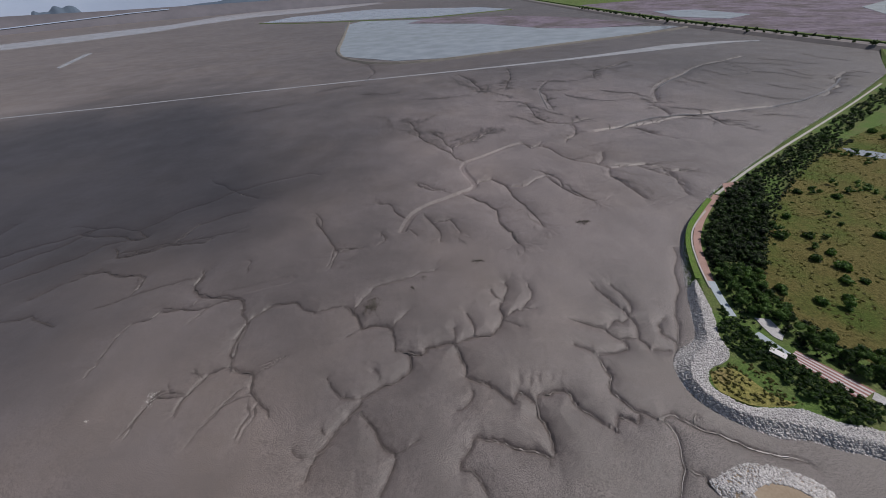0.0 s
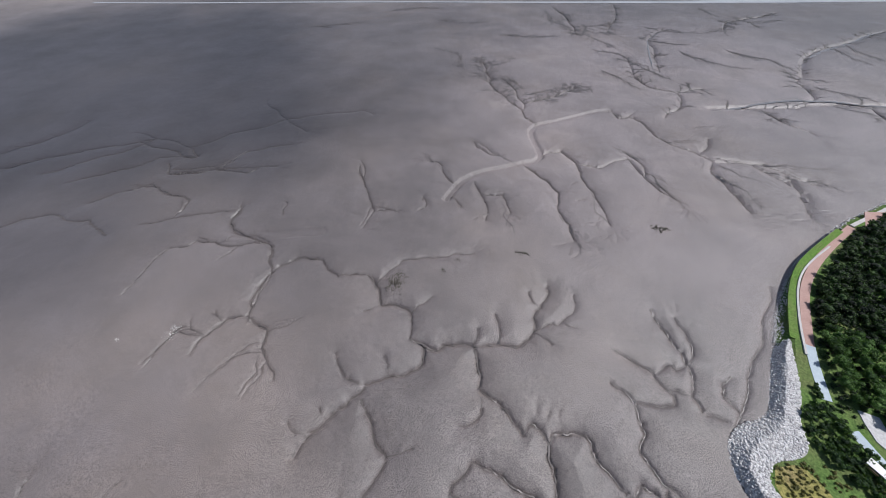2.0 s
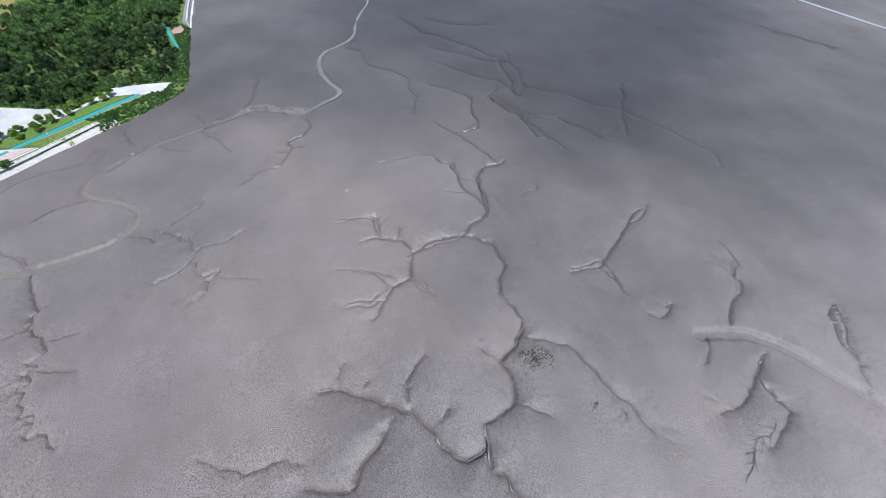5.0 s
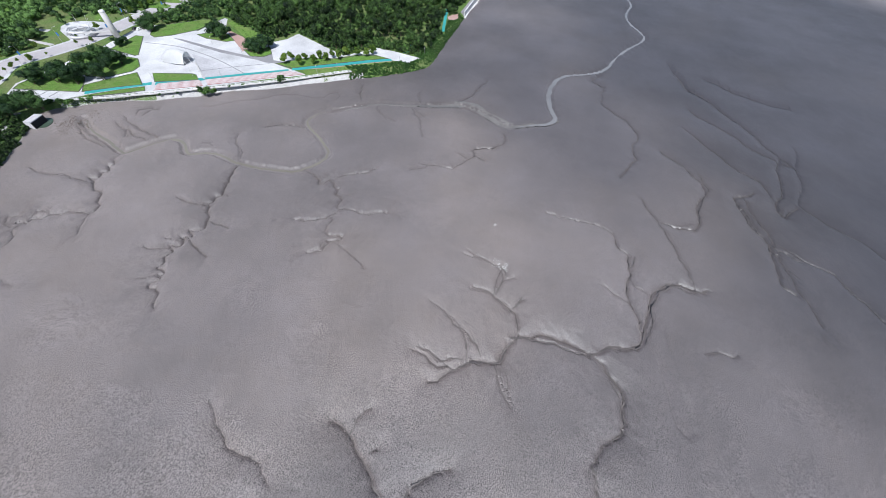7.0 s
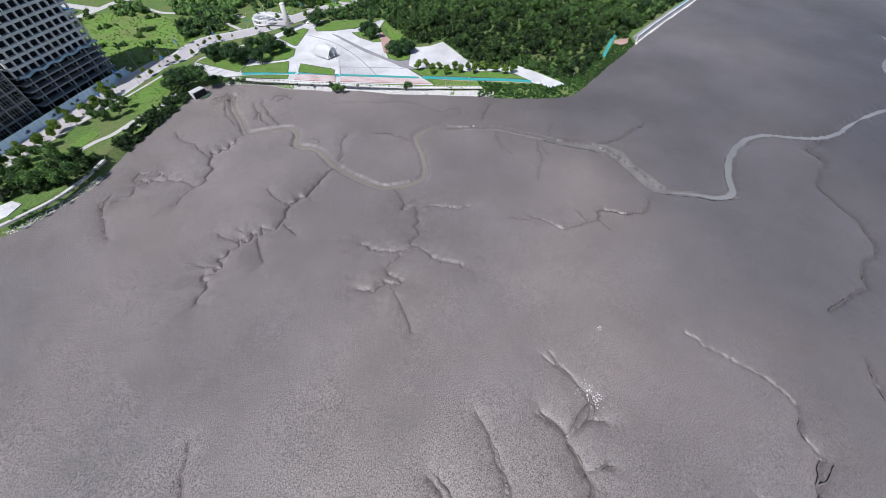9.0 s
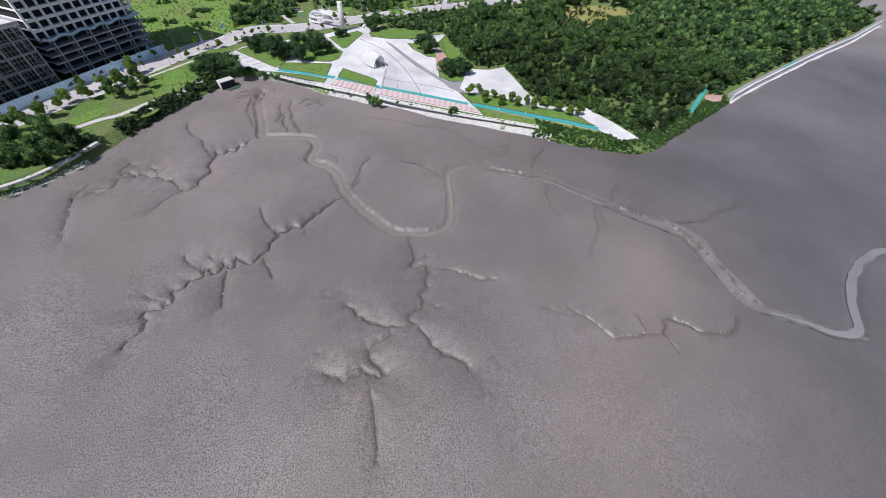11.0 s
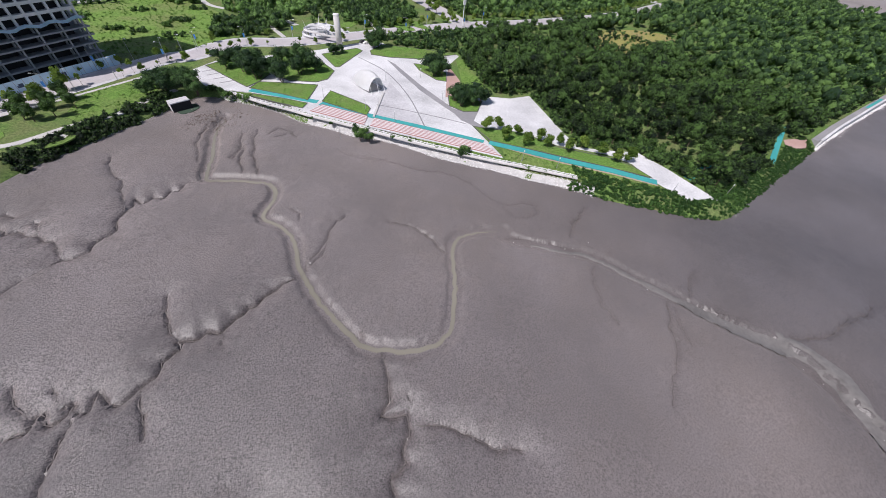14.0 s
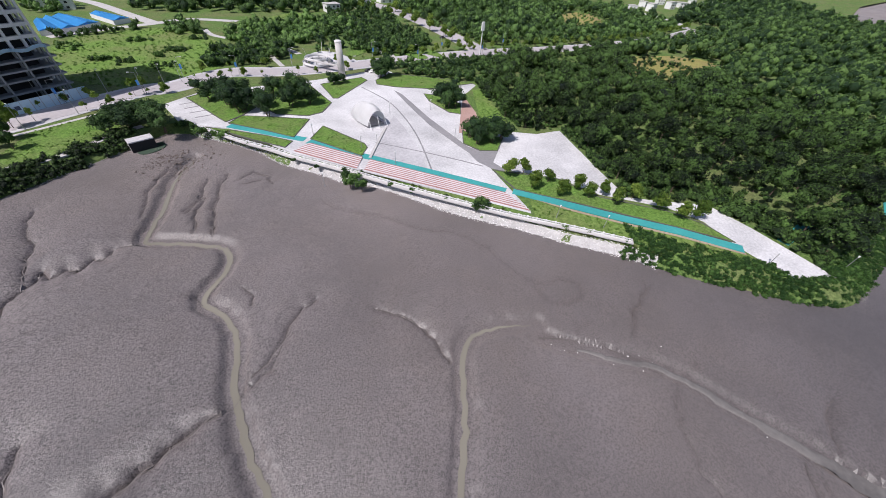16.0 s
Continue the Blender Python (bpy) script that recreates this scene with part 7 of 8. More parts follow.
for (x, y), wide, n in zip([(-96.3, -313.7), (-113.8, -288.2), (-108.9, -277.5), (-117.5, -339.3), (-83.7, -275.8), (-94.2, -268.2), (-126.6, -312.6), (-114.4, -257.3)], (6, 7, 4, 9, 5, 5, 6, 6), (14, 16, 8, 26, 8, 7, 10, 9)):
    pts = np.array((x, y)) + rv.normal(0, 0.5, (n, 2)) * (wide, wide * 0.6)
    woodland("thicket", pts, rv.uniform(1.1, 2.2, n), LEAF, "dark rounded thicket in a green field", 110, 0.2, 5, category="thicket", lift=0.4)
pts = spread(FIELD_A, 3.0, 62, lambda x, y: waves(x, y, 63, 18) + 0.8 * waves(x, y, 64, 6) > -0.2)
woodland("field_weeds", pts, rv.uniform(0.5, 1.2, len(pts)), LEAF_GRASS, "tall light green weeds in the open field", 14, 0.4, 1, category="weeds", lift=0.1)
for x, y in [(-258.2, -399.5), (-265.3, -387.9), (-275.4, -371.3), (-280.6, -350.9), (-283.1, -332.3), (-285.9, -310.9), (-288.5, -291.3), (-288.2, -277.2), (-292.2, -263.2), (-288.9, -391.9), (-293.9, -369.6)]:
    plant(random.choice(YOUNG), x, y, random.uniform(1.4, 2.1), "avenue trees", label="yellowish avenue tree in the median")
for x, y in along(ROAD[-5:], 9.0):
    plant(random.choice(YOUNG), x + 3, y - 9, random.uniform(0.9, 1.3), "roadside trees", label="small dark roadside tree")

pts = spread(OPEN, 7.0, 66)
woodland("clearing_scrub", pts, rv.uniform(1.0, 2.6, len(pts)), LEAF, "light green shrubs in the open grass patch", 40, 0.24, 3, category="shrubs", lift=0.3)

# ---- the unfinished tower block ----
CORNER, TURN_T = (-83.2, -226.5), math.atan2(0.617, 0.787)


def build_tower():
    length, depth, top = 47.0, 30.0, 56.0
    ob = empty("unfinished_building", "tall unfinished concrete block with bare open floors", "building", m=Matrix.Translation((*CORNER, LAND_Z)) @ Matrix.Rotation(TURN_T, 4, "Z"))
    levels = [4.4, 8.2, 11.2, 14.2, 17.6]
    z = 17.6
    while z < top - 3:
        z += 3.7
        levels.append(z)
    for k, z in enumerate(levels):
        podium = k < 5
        out = 1.2 if podium else 0.0
        band_h = 0.4 if podium else 0.95
        bm = bmesh.new()
        box(bm, -out, -depth - out * 0, z - 0.3, length, out, z)
        box(bm, -out, out - 0.35, z - band_h, length, out + 0.02, z + 0.12)
        box(bm, -out - 0.02, -depth, z - band_h, -out + 0.35, out - 0.36, z + 0.12)
        part("slab", bm, CONCRETE_GREY if podium else CONCRETE, ob, "bare concrete floor slab")
    step = 4.2
    for k in range(int(length / step) + 1):
        x = min(0.45 + k * step, length - 0.5)
        part("column", box(bmesh.new(), x - 0.42, -0.95, 17.0, x + 0.42, -0.05, levels[-1]), CONCRETE, ob)
        if k % 2 == 0:
            part("column", box(bmesh.new(), x - 0.3, 0.2, -0.5, x + 0.3, 0.8, 17.2), CONCRETE_GREY, ob)
        if k % 2 == 0:
            part("column", box(bmesh.new(), x - 0.35, -2.9, -0.5, x + 0.35, -2.2, 17.2), CONCRETE_GREY, ob)
    for k in range(1, int(depth / step) + 1):
        y = -k * step - 0.5
        part("column", box(bmesh.new(), 0.02, y - 0.42, 0.0, 0.9, y + 0.42, levels[-1]), CONCRETE, ob)
    # solid near-black blocks stand in for the shade inside the open floors
    part("core", box(bmesh.new(), 2.6, -depth + 1, 17.4, length - 1, -2.4, levels[-1] + 3.2), DARK, ob, "near-black block painted as the shade of inner rooms")
    part("core", box(bmesh.new(), 3.4, -depth + 1, 0.0, length - 1, -3.6, 17.2), DARK, ob, "near-black block painted as the shade of podium rooms")
    bm = bmesh.new()
    xs = np.arange(0, length, 2.0)
    for a, b in zip(xs, xs[1:]):
        za, zb = 18.1 + 0.5 * math.sin(a * 0.7), 18.1 + 0.5 * math.sin(b * 0.7)
        bm.faces.new([bm.verts.new(v) for v in ((a, 1.5, za - 1.1), (b, 1.5, zb - 1.1), (b, 1.45, zb), (a, 1.45, za))])
    bmesh.ops.solidify(bm, geom=bm.faces[:], thickness=0.04)
    part("netting", bm, BLUE_PANEL, ob, "sagging pale blue safety netting")
    return ob


def build_wing():
    """The lower block beside the tower, wrapped in scaffolding."""
    ob = empty("unfinished_wing", "lower unfinished concrete block with scaffolding and flat roof", "building", m=Matrix.Translation((*CORNER, LAND_Z)) @ Matrix.Rotation(TURN_T, 4, "Z"))
    for z in (5, 10, 15, 20):
        part("slab", box(bmesh.new(), 50, -24, z - 0.4, 96, 1.2, z), CONCRETE_GREY, ob, "bare concrete floor slab")
    part("roof", box(bmesh.new(), 49.6, -24.4, 24.6, 96.4, 1.6, 25.4), PAVING, ob, "pale flat concrete roof")
    part("parapet", box(bmesh.new(), 49.6, 1.2, 25.4, 96.4, 1.6, 26.2), CONCRETE_GREY, ob)
    part("parapet", box(bmesh.new(), 49.6, -24.4, 25.4, 50.0, 1.2, 26.2), CONCRETE_GREY, ob)
    for k in range(9):
        x = 50.4 + k * 5.6
        part("column", box(bmesh.new(), x - 0.35, 0.2, -0.5, x + 0.35, 0.9, 24.6), CONCRETE_GREY, ob)
    for k in range(4):
        y = -5 - k * 5.6
        part("column", box(bmesh.new(), 50.1, y - 0.35, -0.5, 50.8, y + 0.35, 24.6), CONCRETE_GREY, ob)
    # near-black block again paints the shade behind the scaffolding
    part("core", box(bmesh.new(), 52.5, -23, 0, 95, -0.4, 24.4), DARK, ob, "near-black block painted as the shade of inner rooms")
    for k in range(31):
        x = 51 + k * 1.45
        part("scaffold_pole", tube(bmesh.new(), (x, 2.4, -0.5), (x, 2.4, 26.6), 0.09, None, 5), STEEL, ob)
    for z in np.arange(1.9, 26, 1.95):
        part("scaffold_rail", box(bmesh.new(), 51, 2.33, z - 0.05, 95, 2.47, z + 0.05), STEEL, ob)


build_tower()
build_wing()


def hoarding(line, name, label, h=4.2, step=3.0):
    p = along(line, step)
    ob = empty(name, label, "site fence", m=Matrix.Translation((*p[0], LAND_Z)))
    fold = [(0.03 + (step - 0.06) * k / 24, 0.05 * (k // 2 % 2)) for k in range(25)]
    bm = prism(bmesh.new(), fold + [(x, y - 0.05) for x, y in fold[::-1]], 0, h)
    panel = mesh_of("panel", bm, BLUE_PANEL)
    bm = tube(bmesh.new(), (0, 0.3, -0.3), (0, 0.3, h), 0.06, None, 6)
    post = mesh_of("post", bm, STEEL)
    k = 0
    for a, b in zip(p, p[1:]):
        turn = pose(*(a - p[0]), 0, 0, 0, math.degrees(math.atan2(*(b - a)[::-1])))
        part("panel", panel, None, ob).matrix_basis = turn
        part("post", post, None, ob).matrix_basis = turn
        k += 1
        if k % 5 == 3:
            for x0, wide, high in ((0.5, 1.5, 1.3), (2.1, 0.5, 0.7)):
                sign = part("sign_panel", box(bmesh.new(), x0, 0.11, 1.5, x0 + wide, 0.14, 1.5 + high), PANEL_DARK, ob, "dark blue printed block")
                sign.matrix_basis = turn
    return ob


hoarding([(-89, -220.7), (-61.8, -200.5), (-24, -169.8)], "site_hoarding", "pale blue site hoarding round the unfinished block")

# ---- stage canopy, column and ring ----


def build_canopy():
    f, b = np.array((-188.6, -156.0)), np.array((-184.2, -173.4))
    d = (b - f) / np.linalg.norm(b - f)
    ob = empty("stage_canopy", "white tensile membrane canopy over an open stage", "canopy", m=Matrix.Translation((*f, LAND_Z + 0.1)) @ Matrix.Rotation(math.atan2(d[1], d[0]), 4, "Z") @ Matrix.Diagonal((0.9, 0.72, 1.04, 1)))
    bm, rows = bmesh.new(), []
    for i in range(13):
        u = i / 12
        w, h = 7.0 * (1 - ((u - 0.4) / 0.85) ** 2), 7.6 * (1 - ((u - 0.35) / 0.8) ** 2)
        row = []
        for j in range(17):
            a = math.pi * (0.02 + 0.96 * j / 16)
            sag = 1 - 0.05 * math.sin(math.pi * u) - 0.03 * abs(math.sin(2 * a))
            row.append(bm.verts.new((17 * u - 1.3 * math.sin(a) * (1 - u), w * math.cos(a) * sag, 0.15 + h * math.sin(a) ** 0.8 * sag)))
        rows.append(row)
    for r, s in zip(rows, rows[1:]):
        for j in range(16):
            bm.faces.new((r[j], s[j], s[j + 1], r[j + 1]))
    bmesh.ops.solidify(bm, geom=bm.faces[:], thickness=0.08)
    part("membrane", bm, MEMBRANE, ob, "taut white fabric shell", True)
    for y in (-5.2, 0.0, 5.2):
        h = 6.0 * math.sqrt(max(0.05, 1 - (y / 5.9) ** 2))
        part("rib", tube(bmesh.new(), (-2.6, y * 1.05, -0.1), (-0.6, y * 0.9, h), 0.16, 0.12, 8), WHITE, ob, "white slanting steel leg")
    part("stage", box(bmesh.new(), 0.5, -5.2, -0.1, 9.5, 5.2, 0.6), PAVING_GREY, ob, "grey stage floor")
    # near-black panel added to paint the dark of the canopy's mouth
    bm = box(bmesh.new(), 9.6, -4.2, 0, 10.0, 4.2, 3.6)
    part("shade_panel", bm, DARK, ob, "near-black panel painted as the shade inside the canopy")
    return ob


build_canopy()


def build_column():
    ob = empty("monument_column", "tall pale round monument column", "monument", m=Matrix.Translation((*(-192, -219.6), LAND_Z)))
    bm = bmesh.new()
    tube(bm, (0, 0, 0), (0, 0, 16.0), 1.75, 1.6, 24)
    part("shaft", bm, KERB, ob, "pale banded concrete shaft", True)
    part("base", tube(bmesh.new(), (0, 0, -0.2), (0, 0, 0.5), 2.6, 2.4, 20), KERB, ob)
    part("cap", tube(bmesh.new(), (0, 0, 15.98), (0, 0, 16.5), 1.75, 1.5, 20), CONCRETE, ob)
    return ob


build_column()


def build_ring():
    c = np.array((-185.1, -243.4))
    ob = empty("ring_walkway", "pale elevated ring walkway curling to the column", "walkway", m=Matrix.Translation((*c, LAND_Z)))
    a = np.linspace(0, 2 * np.pi, 41)
    for nm, rad, z, wd in (("deck", 6.0, 3.4, 1.3), ("deck", 7.6, 1.2, 1.0)):
        bm = bmesh.new()
        strip(bm, np.stack([rad * np.cos(a), rad * np.sin(a)], -1), wd, z - 0.3, z)
        part(nm, bm, PAVING_WASH, ob, "pale grey curved deck")
        for side in (-1, 1):
            bm = bmesh.new()
            r2 = rad + side * wd / 2
            strip(bm, np.stack([r2 * np.cos(a), r2 * np.sin(a)], -1), 0.12, z, z + 0.55)
            part("parapet", bm, WHITE, ob)
    for k in range(10):
        t = k * 2 * math.pi / 10
        part("pillar", tube(bmesh.new(), (6.0 * math.cos(t), 6.0 * math.sin(t), -0.2), (6.0 * math.cos(t), 6.0 * math.sin(t), 3.1), 0.25, None, 8), KERB, ob)
    for k in range(5):
        t = 0.5 + k * 0.9
        part("mast", tube(bmesh.new(), (6.0 * math.cos(t), 6.0 * math.sin(t), 3.4), (8.4 * math.cos(t), 8.4 * math.sin(t), 9.5), 0.13, 0.05, 6), WHITE, ob, "thin white slanting mast")
    to = np.array((-193.5, -225.1)) - c
    part("ramp", strip(bmesh.new(), smooth_line([(6.6, 0), tuple(to * 0.6 + (4, 0)), tuple(to)], 3), 2.0, 3.2, 3.6), KERB, ob, "pale curved ramp")
    return ob


build_ring()

# ---- culvert mouth ----


def build_culvert():
    a, b = np.array((-106.2, -172.3)), np.array((-112.5, -174.5))
    d = (b - a) / np.linalg.norm(b - a)
    w = float(np.linalg.norm(b - a))
    ob = empty("culvert", "concrete culvert mouth with three openings", "culvert", m=Matrix.Translation((*a, 0)) @ Matrix.Rotation(math.atan2(d[1], d[0]), 4, "Z"))
    part("roof", box(bmesh.new(), -0.3, -3.0, 3.5, w + 0.3, 1.0, 3.85), PAVING_WASH, ob, "grey concrete roof slab")
    for k in range(4):
        x = w * k / 3
        part("pier", box(bmesh.new(), x - 0.28, -2.8, -2, x + 0.28, 0.9, 3.5), PAVING, ob, "pale concrete pier")
    # throat closed by a panel with its shade painted near-black
    part("back", box(bmesh.new(), -0.3, -3.0, -2, w + 0.3, -2.4, 3.5), DARK, ob, "back panel painted near-black for the shade in the throat")
    part("sill", box(bmesh.new(), -0.3, -2.4, -2, w + 0.3, 0.4, -0.3), KERB, ob)
    return ob


build_culvert()
bm = prism(bmesh.new(), [tuple(q) for q in smooth_line([(-107.1, -171.4), (-110.4, -174.7), (-115, -175.8), (-116.4, -171.6), (-113, -168), (-109.1, -166.9), (-107.1, -171.4)], 2)[:-1]], -0.6, 0.33)
thing("water_5", bm, water_material("green_pool", (0.05, 0.075, 0.055)), "small green pool before the culvert", "pool", kind="structure")
rv = np.random.RandomState(23)
c = np.array((-119.1, -159.8))
n = 260
p = c + rv.normal(0, 1, (n, 2)) * (6, 4.5)
stones("rubble", np.c_[p, [ground_z(*q) + 0.1 for q in p]], rv.uniform(0.12, 0.36, n), RUBBLE, "loose brown rubble below the culvert", "rubble")

# ---- lamps ----


def lamp_mesh(h, arm):
    bm = bmesh.new()
    tube(bm, (0, 0, 0), (0, 0, h), 0.11, 0.06, 8)
    tube(bm, (0, 0, 0), (0, 0, 0.5), 0.2, 0.16, 8)
    if arm:
        tube(bm, (0, 0, h - 0.05), (arm, 0, h + 0.25), 0.05, 0.04, 6)
    pole = mesh_of("pole", bm, STEEL)
    bm = box(bmesh.new(), arm - 0.2, -0.16, h + 0.14, arm + 0.6, 0.16, h + 0.3) if arm else tube(bmesh.new(), (0, 0, h), (0, 0, h + 0.5), 0.14, 0.24, 10)
    return pole, mesh_of("lamp_head", bm, WHITE)


STREET, PARK = lamp_mesh(9.0, 1.8), lamp_mesh(4.0, 0.0)


def lamp(x, y, kind, name, label, group, turn=0):
    ob = empty(name, label, "lamp", group, pose(x, y, LAND_Z, 0, 0, turn))
    part("pole", kind[0], None, ob)
    part("lamp_head", kind[1], None, ob)


for x, y in [(-93.8, -225.2), (-107.3, -223.4), (-114.3, -227.4), (-120.7, -230.4), (-75.9, -216.3), (-88.6, -201.7), (-76, -192.1)]:
    lamp(x, y, STREET, "street_lamp", "tall grey street lamp with one arm", "street lamps", 120)
def banner_lamp(x, y, turn):
    ob = empty("street_lamp", "tall grey street lamp hung with a blue banner", "lamp", "street lamps", pose(x, y, LAND_Z, 0, 0, turn))
    part("pole", STREET[0], None, ob)
    part("lamp_head", STREET[1], None, ob)
    part("banner", BANNER_MESH, None, ob, "small blue banner")


bm = box(bmesh.new(), 0.14, -0.02, 4.2, 0.95, 0.02, 6.2)
BANNER_MESH = mesh_of("banner", bm, BANNER)
line = along(smooth_line(ROAD, 2), 1.0)
norm = sideways(line)
for k in range(52, 330, 24):
    side = 1 if (k // 24) % 2 else -1
    banner_lamp(*(line[k] + norm[k] * 6.6 * side), 90 + 90 * side)
for k in range(14, 330, 8):
    for side in (-1, 1):
        if random.random() < 0.72:
            x, y = line[k] + norm[k] * side * random.uniform(6.4, 7.4)
            plant(random.choice(SLIM if random.random() < 0.5 else YOUNG), x, y, random.uniform(0.55, 0.95), "street trees along the road", label="small staked street tree beside the road")
for x, y in [(-216.6, -80.7), (-226.1, -71.7), (-255.7, -42.7), (-274.9, -33.1), (-198.5, -167.4), (-183.5, -140.5), (-164.2, -156.2), (-216.7, -164.8), (-213.4, -136.2), (-177.7, -140.8), (-160.2, -121), (-184.9, -126.1)]:
    lamp(x, y, PARK, "park_lamp", "short pale park lamp beside the path", "park lamps")


def tower_sign(x, y):
    ob = empty("traffic_mast", "tall pale mast with a box sign", "mast", m=pose(x, y, LAND_Z))
    part("pole", tube(bmesh.new(), (0, 0, 0), (0, 0, 14), 0.35, 0.25, 8), WHITE, ob)
    part("sign_box", box(bmesh.new(), -0.9, -0.5, 13.6, 0.9, 0.5, 18.5), WHITE, ob, "pale box sign")


tower_sign(*(-289.9, -241.1))


def car(x, y, turn, paint, label):
    ob = empty("car", label, "car", "parked cars", pose(x, y, LAND_Z + 0.15, 0, 0, turn))
    bm = box(bmesh.new(), -2.2, -0.9, 0.3, 2.2, 0.9, 0.9)
    box(bm, -1.3, -0.78, 0.9, 1.2, 0.78, 1.45)
    bmesh.ops.bevel(bm, geom=bm.edges[:], offset=0.12, segments=2, affect="EDGES")
    part("body", bm, paint, ob, smooth=True)
    part("windows", box(bmesh.new(), -1.22, -0.8, 0.98, 1.12, 0.8, 1.32), DARK, ob, "dark glass band")
    for sx in (-1.35, 1.35):
        for sy in (-0.85, 0.85):
            wheel = part("wheel", tube(bmesh.new(), (sx, sy - 0.12, 0.32), (sx, sy + 0.12, 0.32), 0.33, None, 10), DARK, ob)
            part("rim", tube(bmesh.new(), (sx, sy - 0.13, 0.32), (sx, sy + 0.13, 0.32), 0.19, None, 10), STEEL, wheel, "grey metal rim")


CAR_DARK = plain("dark_car_paint", (0.02, 0.02, 0.025), (0.03, 0.03, 0.035), 2, 0.2, 0.3, 0)
for (x, y), paint, text in zip([(-207.5, -224.1), (-285.6, -287.7), (-317.2, -341.5), (-209.2, -221.6)], (CAR_DARK, CAR_DARK, WHITE, WHITE), ("dark parked car at the roadside", "dark car on the avenue", "white car on the avenue", "white parked car at the roadside")):
    car(x, y, random.uniform(0, 360), paint, text)

# ---- sheds and houses in the distance ----


def shed(pts, h, rise, roof, label):
    a, b, c, d = [np.array(p) for p in pts]
    ob = empty("warehouse", label, "warehouse", "warehouses behind the field", Matrix.Translation((*a, LAND_Z)))
    bm = prism(bmesh.new(), [tuple(p - a) for p in (a, b, c, d)], -0.3, h)
    part("wall", bm, WHITE, ob, "white sheet walls")
    bm = bmesh.new()
    m0, m1 = (a + b) / 2 - a, (c + d) / 2 - a
    q = [bm.verts.new((*(p - a), h)) for p in (a, b, c, d)]
    r0, r1 = bm.verts.new((*m0, h + rise)), bm.verts.new((*m1, h + rise))
    for f in ((q[1], q[2], r1, r0), (q[3], q[0], r0, r1), (q[0], q[1], r0), (q[2], q[3], r1)):
        bm.faces.new(f)
    bmesh.ops.solidify(bm, geom=bm.faces[:], thickness=0.2)
    part("roof", bm, roof, ob, "bright blue sheet roof")


for pts in ([(-40.1, -361.6), (-42.7, -370.1), (-58.2, -338.4), (-48.8, -333.7)], [(-42.7, -370.1), (-45.5, -377.3), (-64.2, -344), (-58.2, -338.4)], [(-45.5, -377.3), (-52.4, -382.6), (-73.4, -356.4), (-64.2, -344)], [(-63.3, -385.9), (-70.4, -391.7), (-87.4, -368.1), (-79.7, -359.4)]):
    shed(pts, 2.6, 1.3, BLUE_ROOF, "long low shed with a bright blue sheet roof")


def house(x, y, w, d, h, turn):
    ob = empty("house", "white walled house with a pale flat roof", "house", "white houses at the far wood", pose(x, y, LAND_Z, 0, 0, turn))
    part("wall", box(bmesh.new(), -w / 2, -d / 2, -0.3, w / 2, d / 2, h), WHITE, ob)
    bm = box(bmesh.new(), -w / 2 - 0.4, -d / 2 - 0.4, h, w / 2 + 0.4, d / 2 + 0.4, h + 0.5)
    part("roof", bm, KERB, ob)
    for k in range(3):
        for f in range(int(h // 3)):
            x0 = -w / 2 + w * (k + 0.5) / 3
            win = part("window", box(bmesh.new(), x0 - 0.8, -0.06, f * 3 + 0.9, x0 + 0.8, 0.06, f * 3 + 2.2), DARK, ob)
            win.location = (0, d / 2 + 0.02, 0)
            part("sill", box(bmesh.new(), x0 - 0.9, -0.05, f * 3 + 0.78, x0 + 0.9, 0.16, f * 3 + 0.9), KERB, win, "pale window sill")


for k, (x, y) in enumerate([(-613.7, -386.7), (-662.3, -409.9), (-637.5, -377.4), (-721.4, -427), (-695.7, -391), (-732.9, -398.3), (-781.7, -415.8), (-746.3, -379.8), (-805.8, -405.2), (-821.5, -394.8)]):
    house(x, y, random.uniform(9, 13), random.uniform(8, 10), random.choice((5, 6, 8)), random.uniform(-30, 30))
for x, y, w in ((*(-302.2, -449), 22), (*(-230.8, -398.4), 12), (*(-263.6, -416.8), 14), (*(-37.6, -421.2), 22)):
    house(x, y, w, 10, 6, 10)

# ---- the eastern spit ----
band("path_11", [(515.3, 435.2), (379.7, 340.1), (289.7, 280.1), (223.4, 234.9), (179, 201.3)], 1.9, KERB, "pale track along the shore crest", "track", 0.12)
band("path_12", [(178.1, 199.9), (161.1, 182.7), (146.6, 166.1), (136, 150.1), (129.4, 132.1), (125.1, 118.9)], 3.6, PAVING_PINK, "faded pink block promenade", "path", 0.13)
band("path_13", [(125.6, 119.6), (123.1, 109.5), (121.5, 97.6)], 3.4, PAVING_BLUE, "pale blue-grey promenade under trees", "path", 0.135)
band("path_14", [(159.7, 181.4), (142.8, 165.2), (133.6, 151.3), (126.4, 131.4), (122.3, 115.1)], 0.8, KERB, "pale kerb wall of the promenade", "kerb", 0.5)
band("path_15", [(125.1, 88.3), (128.1, 81), (130.3, 76.2)], 3.4, PAVING_BLUE, "pale blue-grey promenade between scrub", "path", 0.13)
slab("pavement_7", [(130, 96.3), (135.6, 95.1), (135.8, 87.3), (132.4, 84.1), (130.5, 86.4), (129.8, 91.7)], PAVING, "pale concrete platform by the scrub", "platform", 0.25, rounds=0)
slab("pavement_8", [(191.7, 215.5), (214.5, 219.2), (220.2, 223.9), (204.7, 211.6), (189.7, 199.5), (185.1, 201.5)], PAVING_PINK, "faded pink paved place among trees", "path", 0.12, rounds=0)
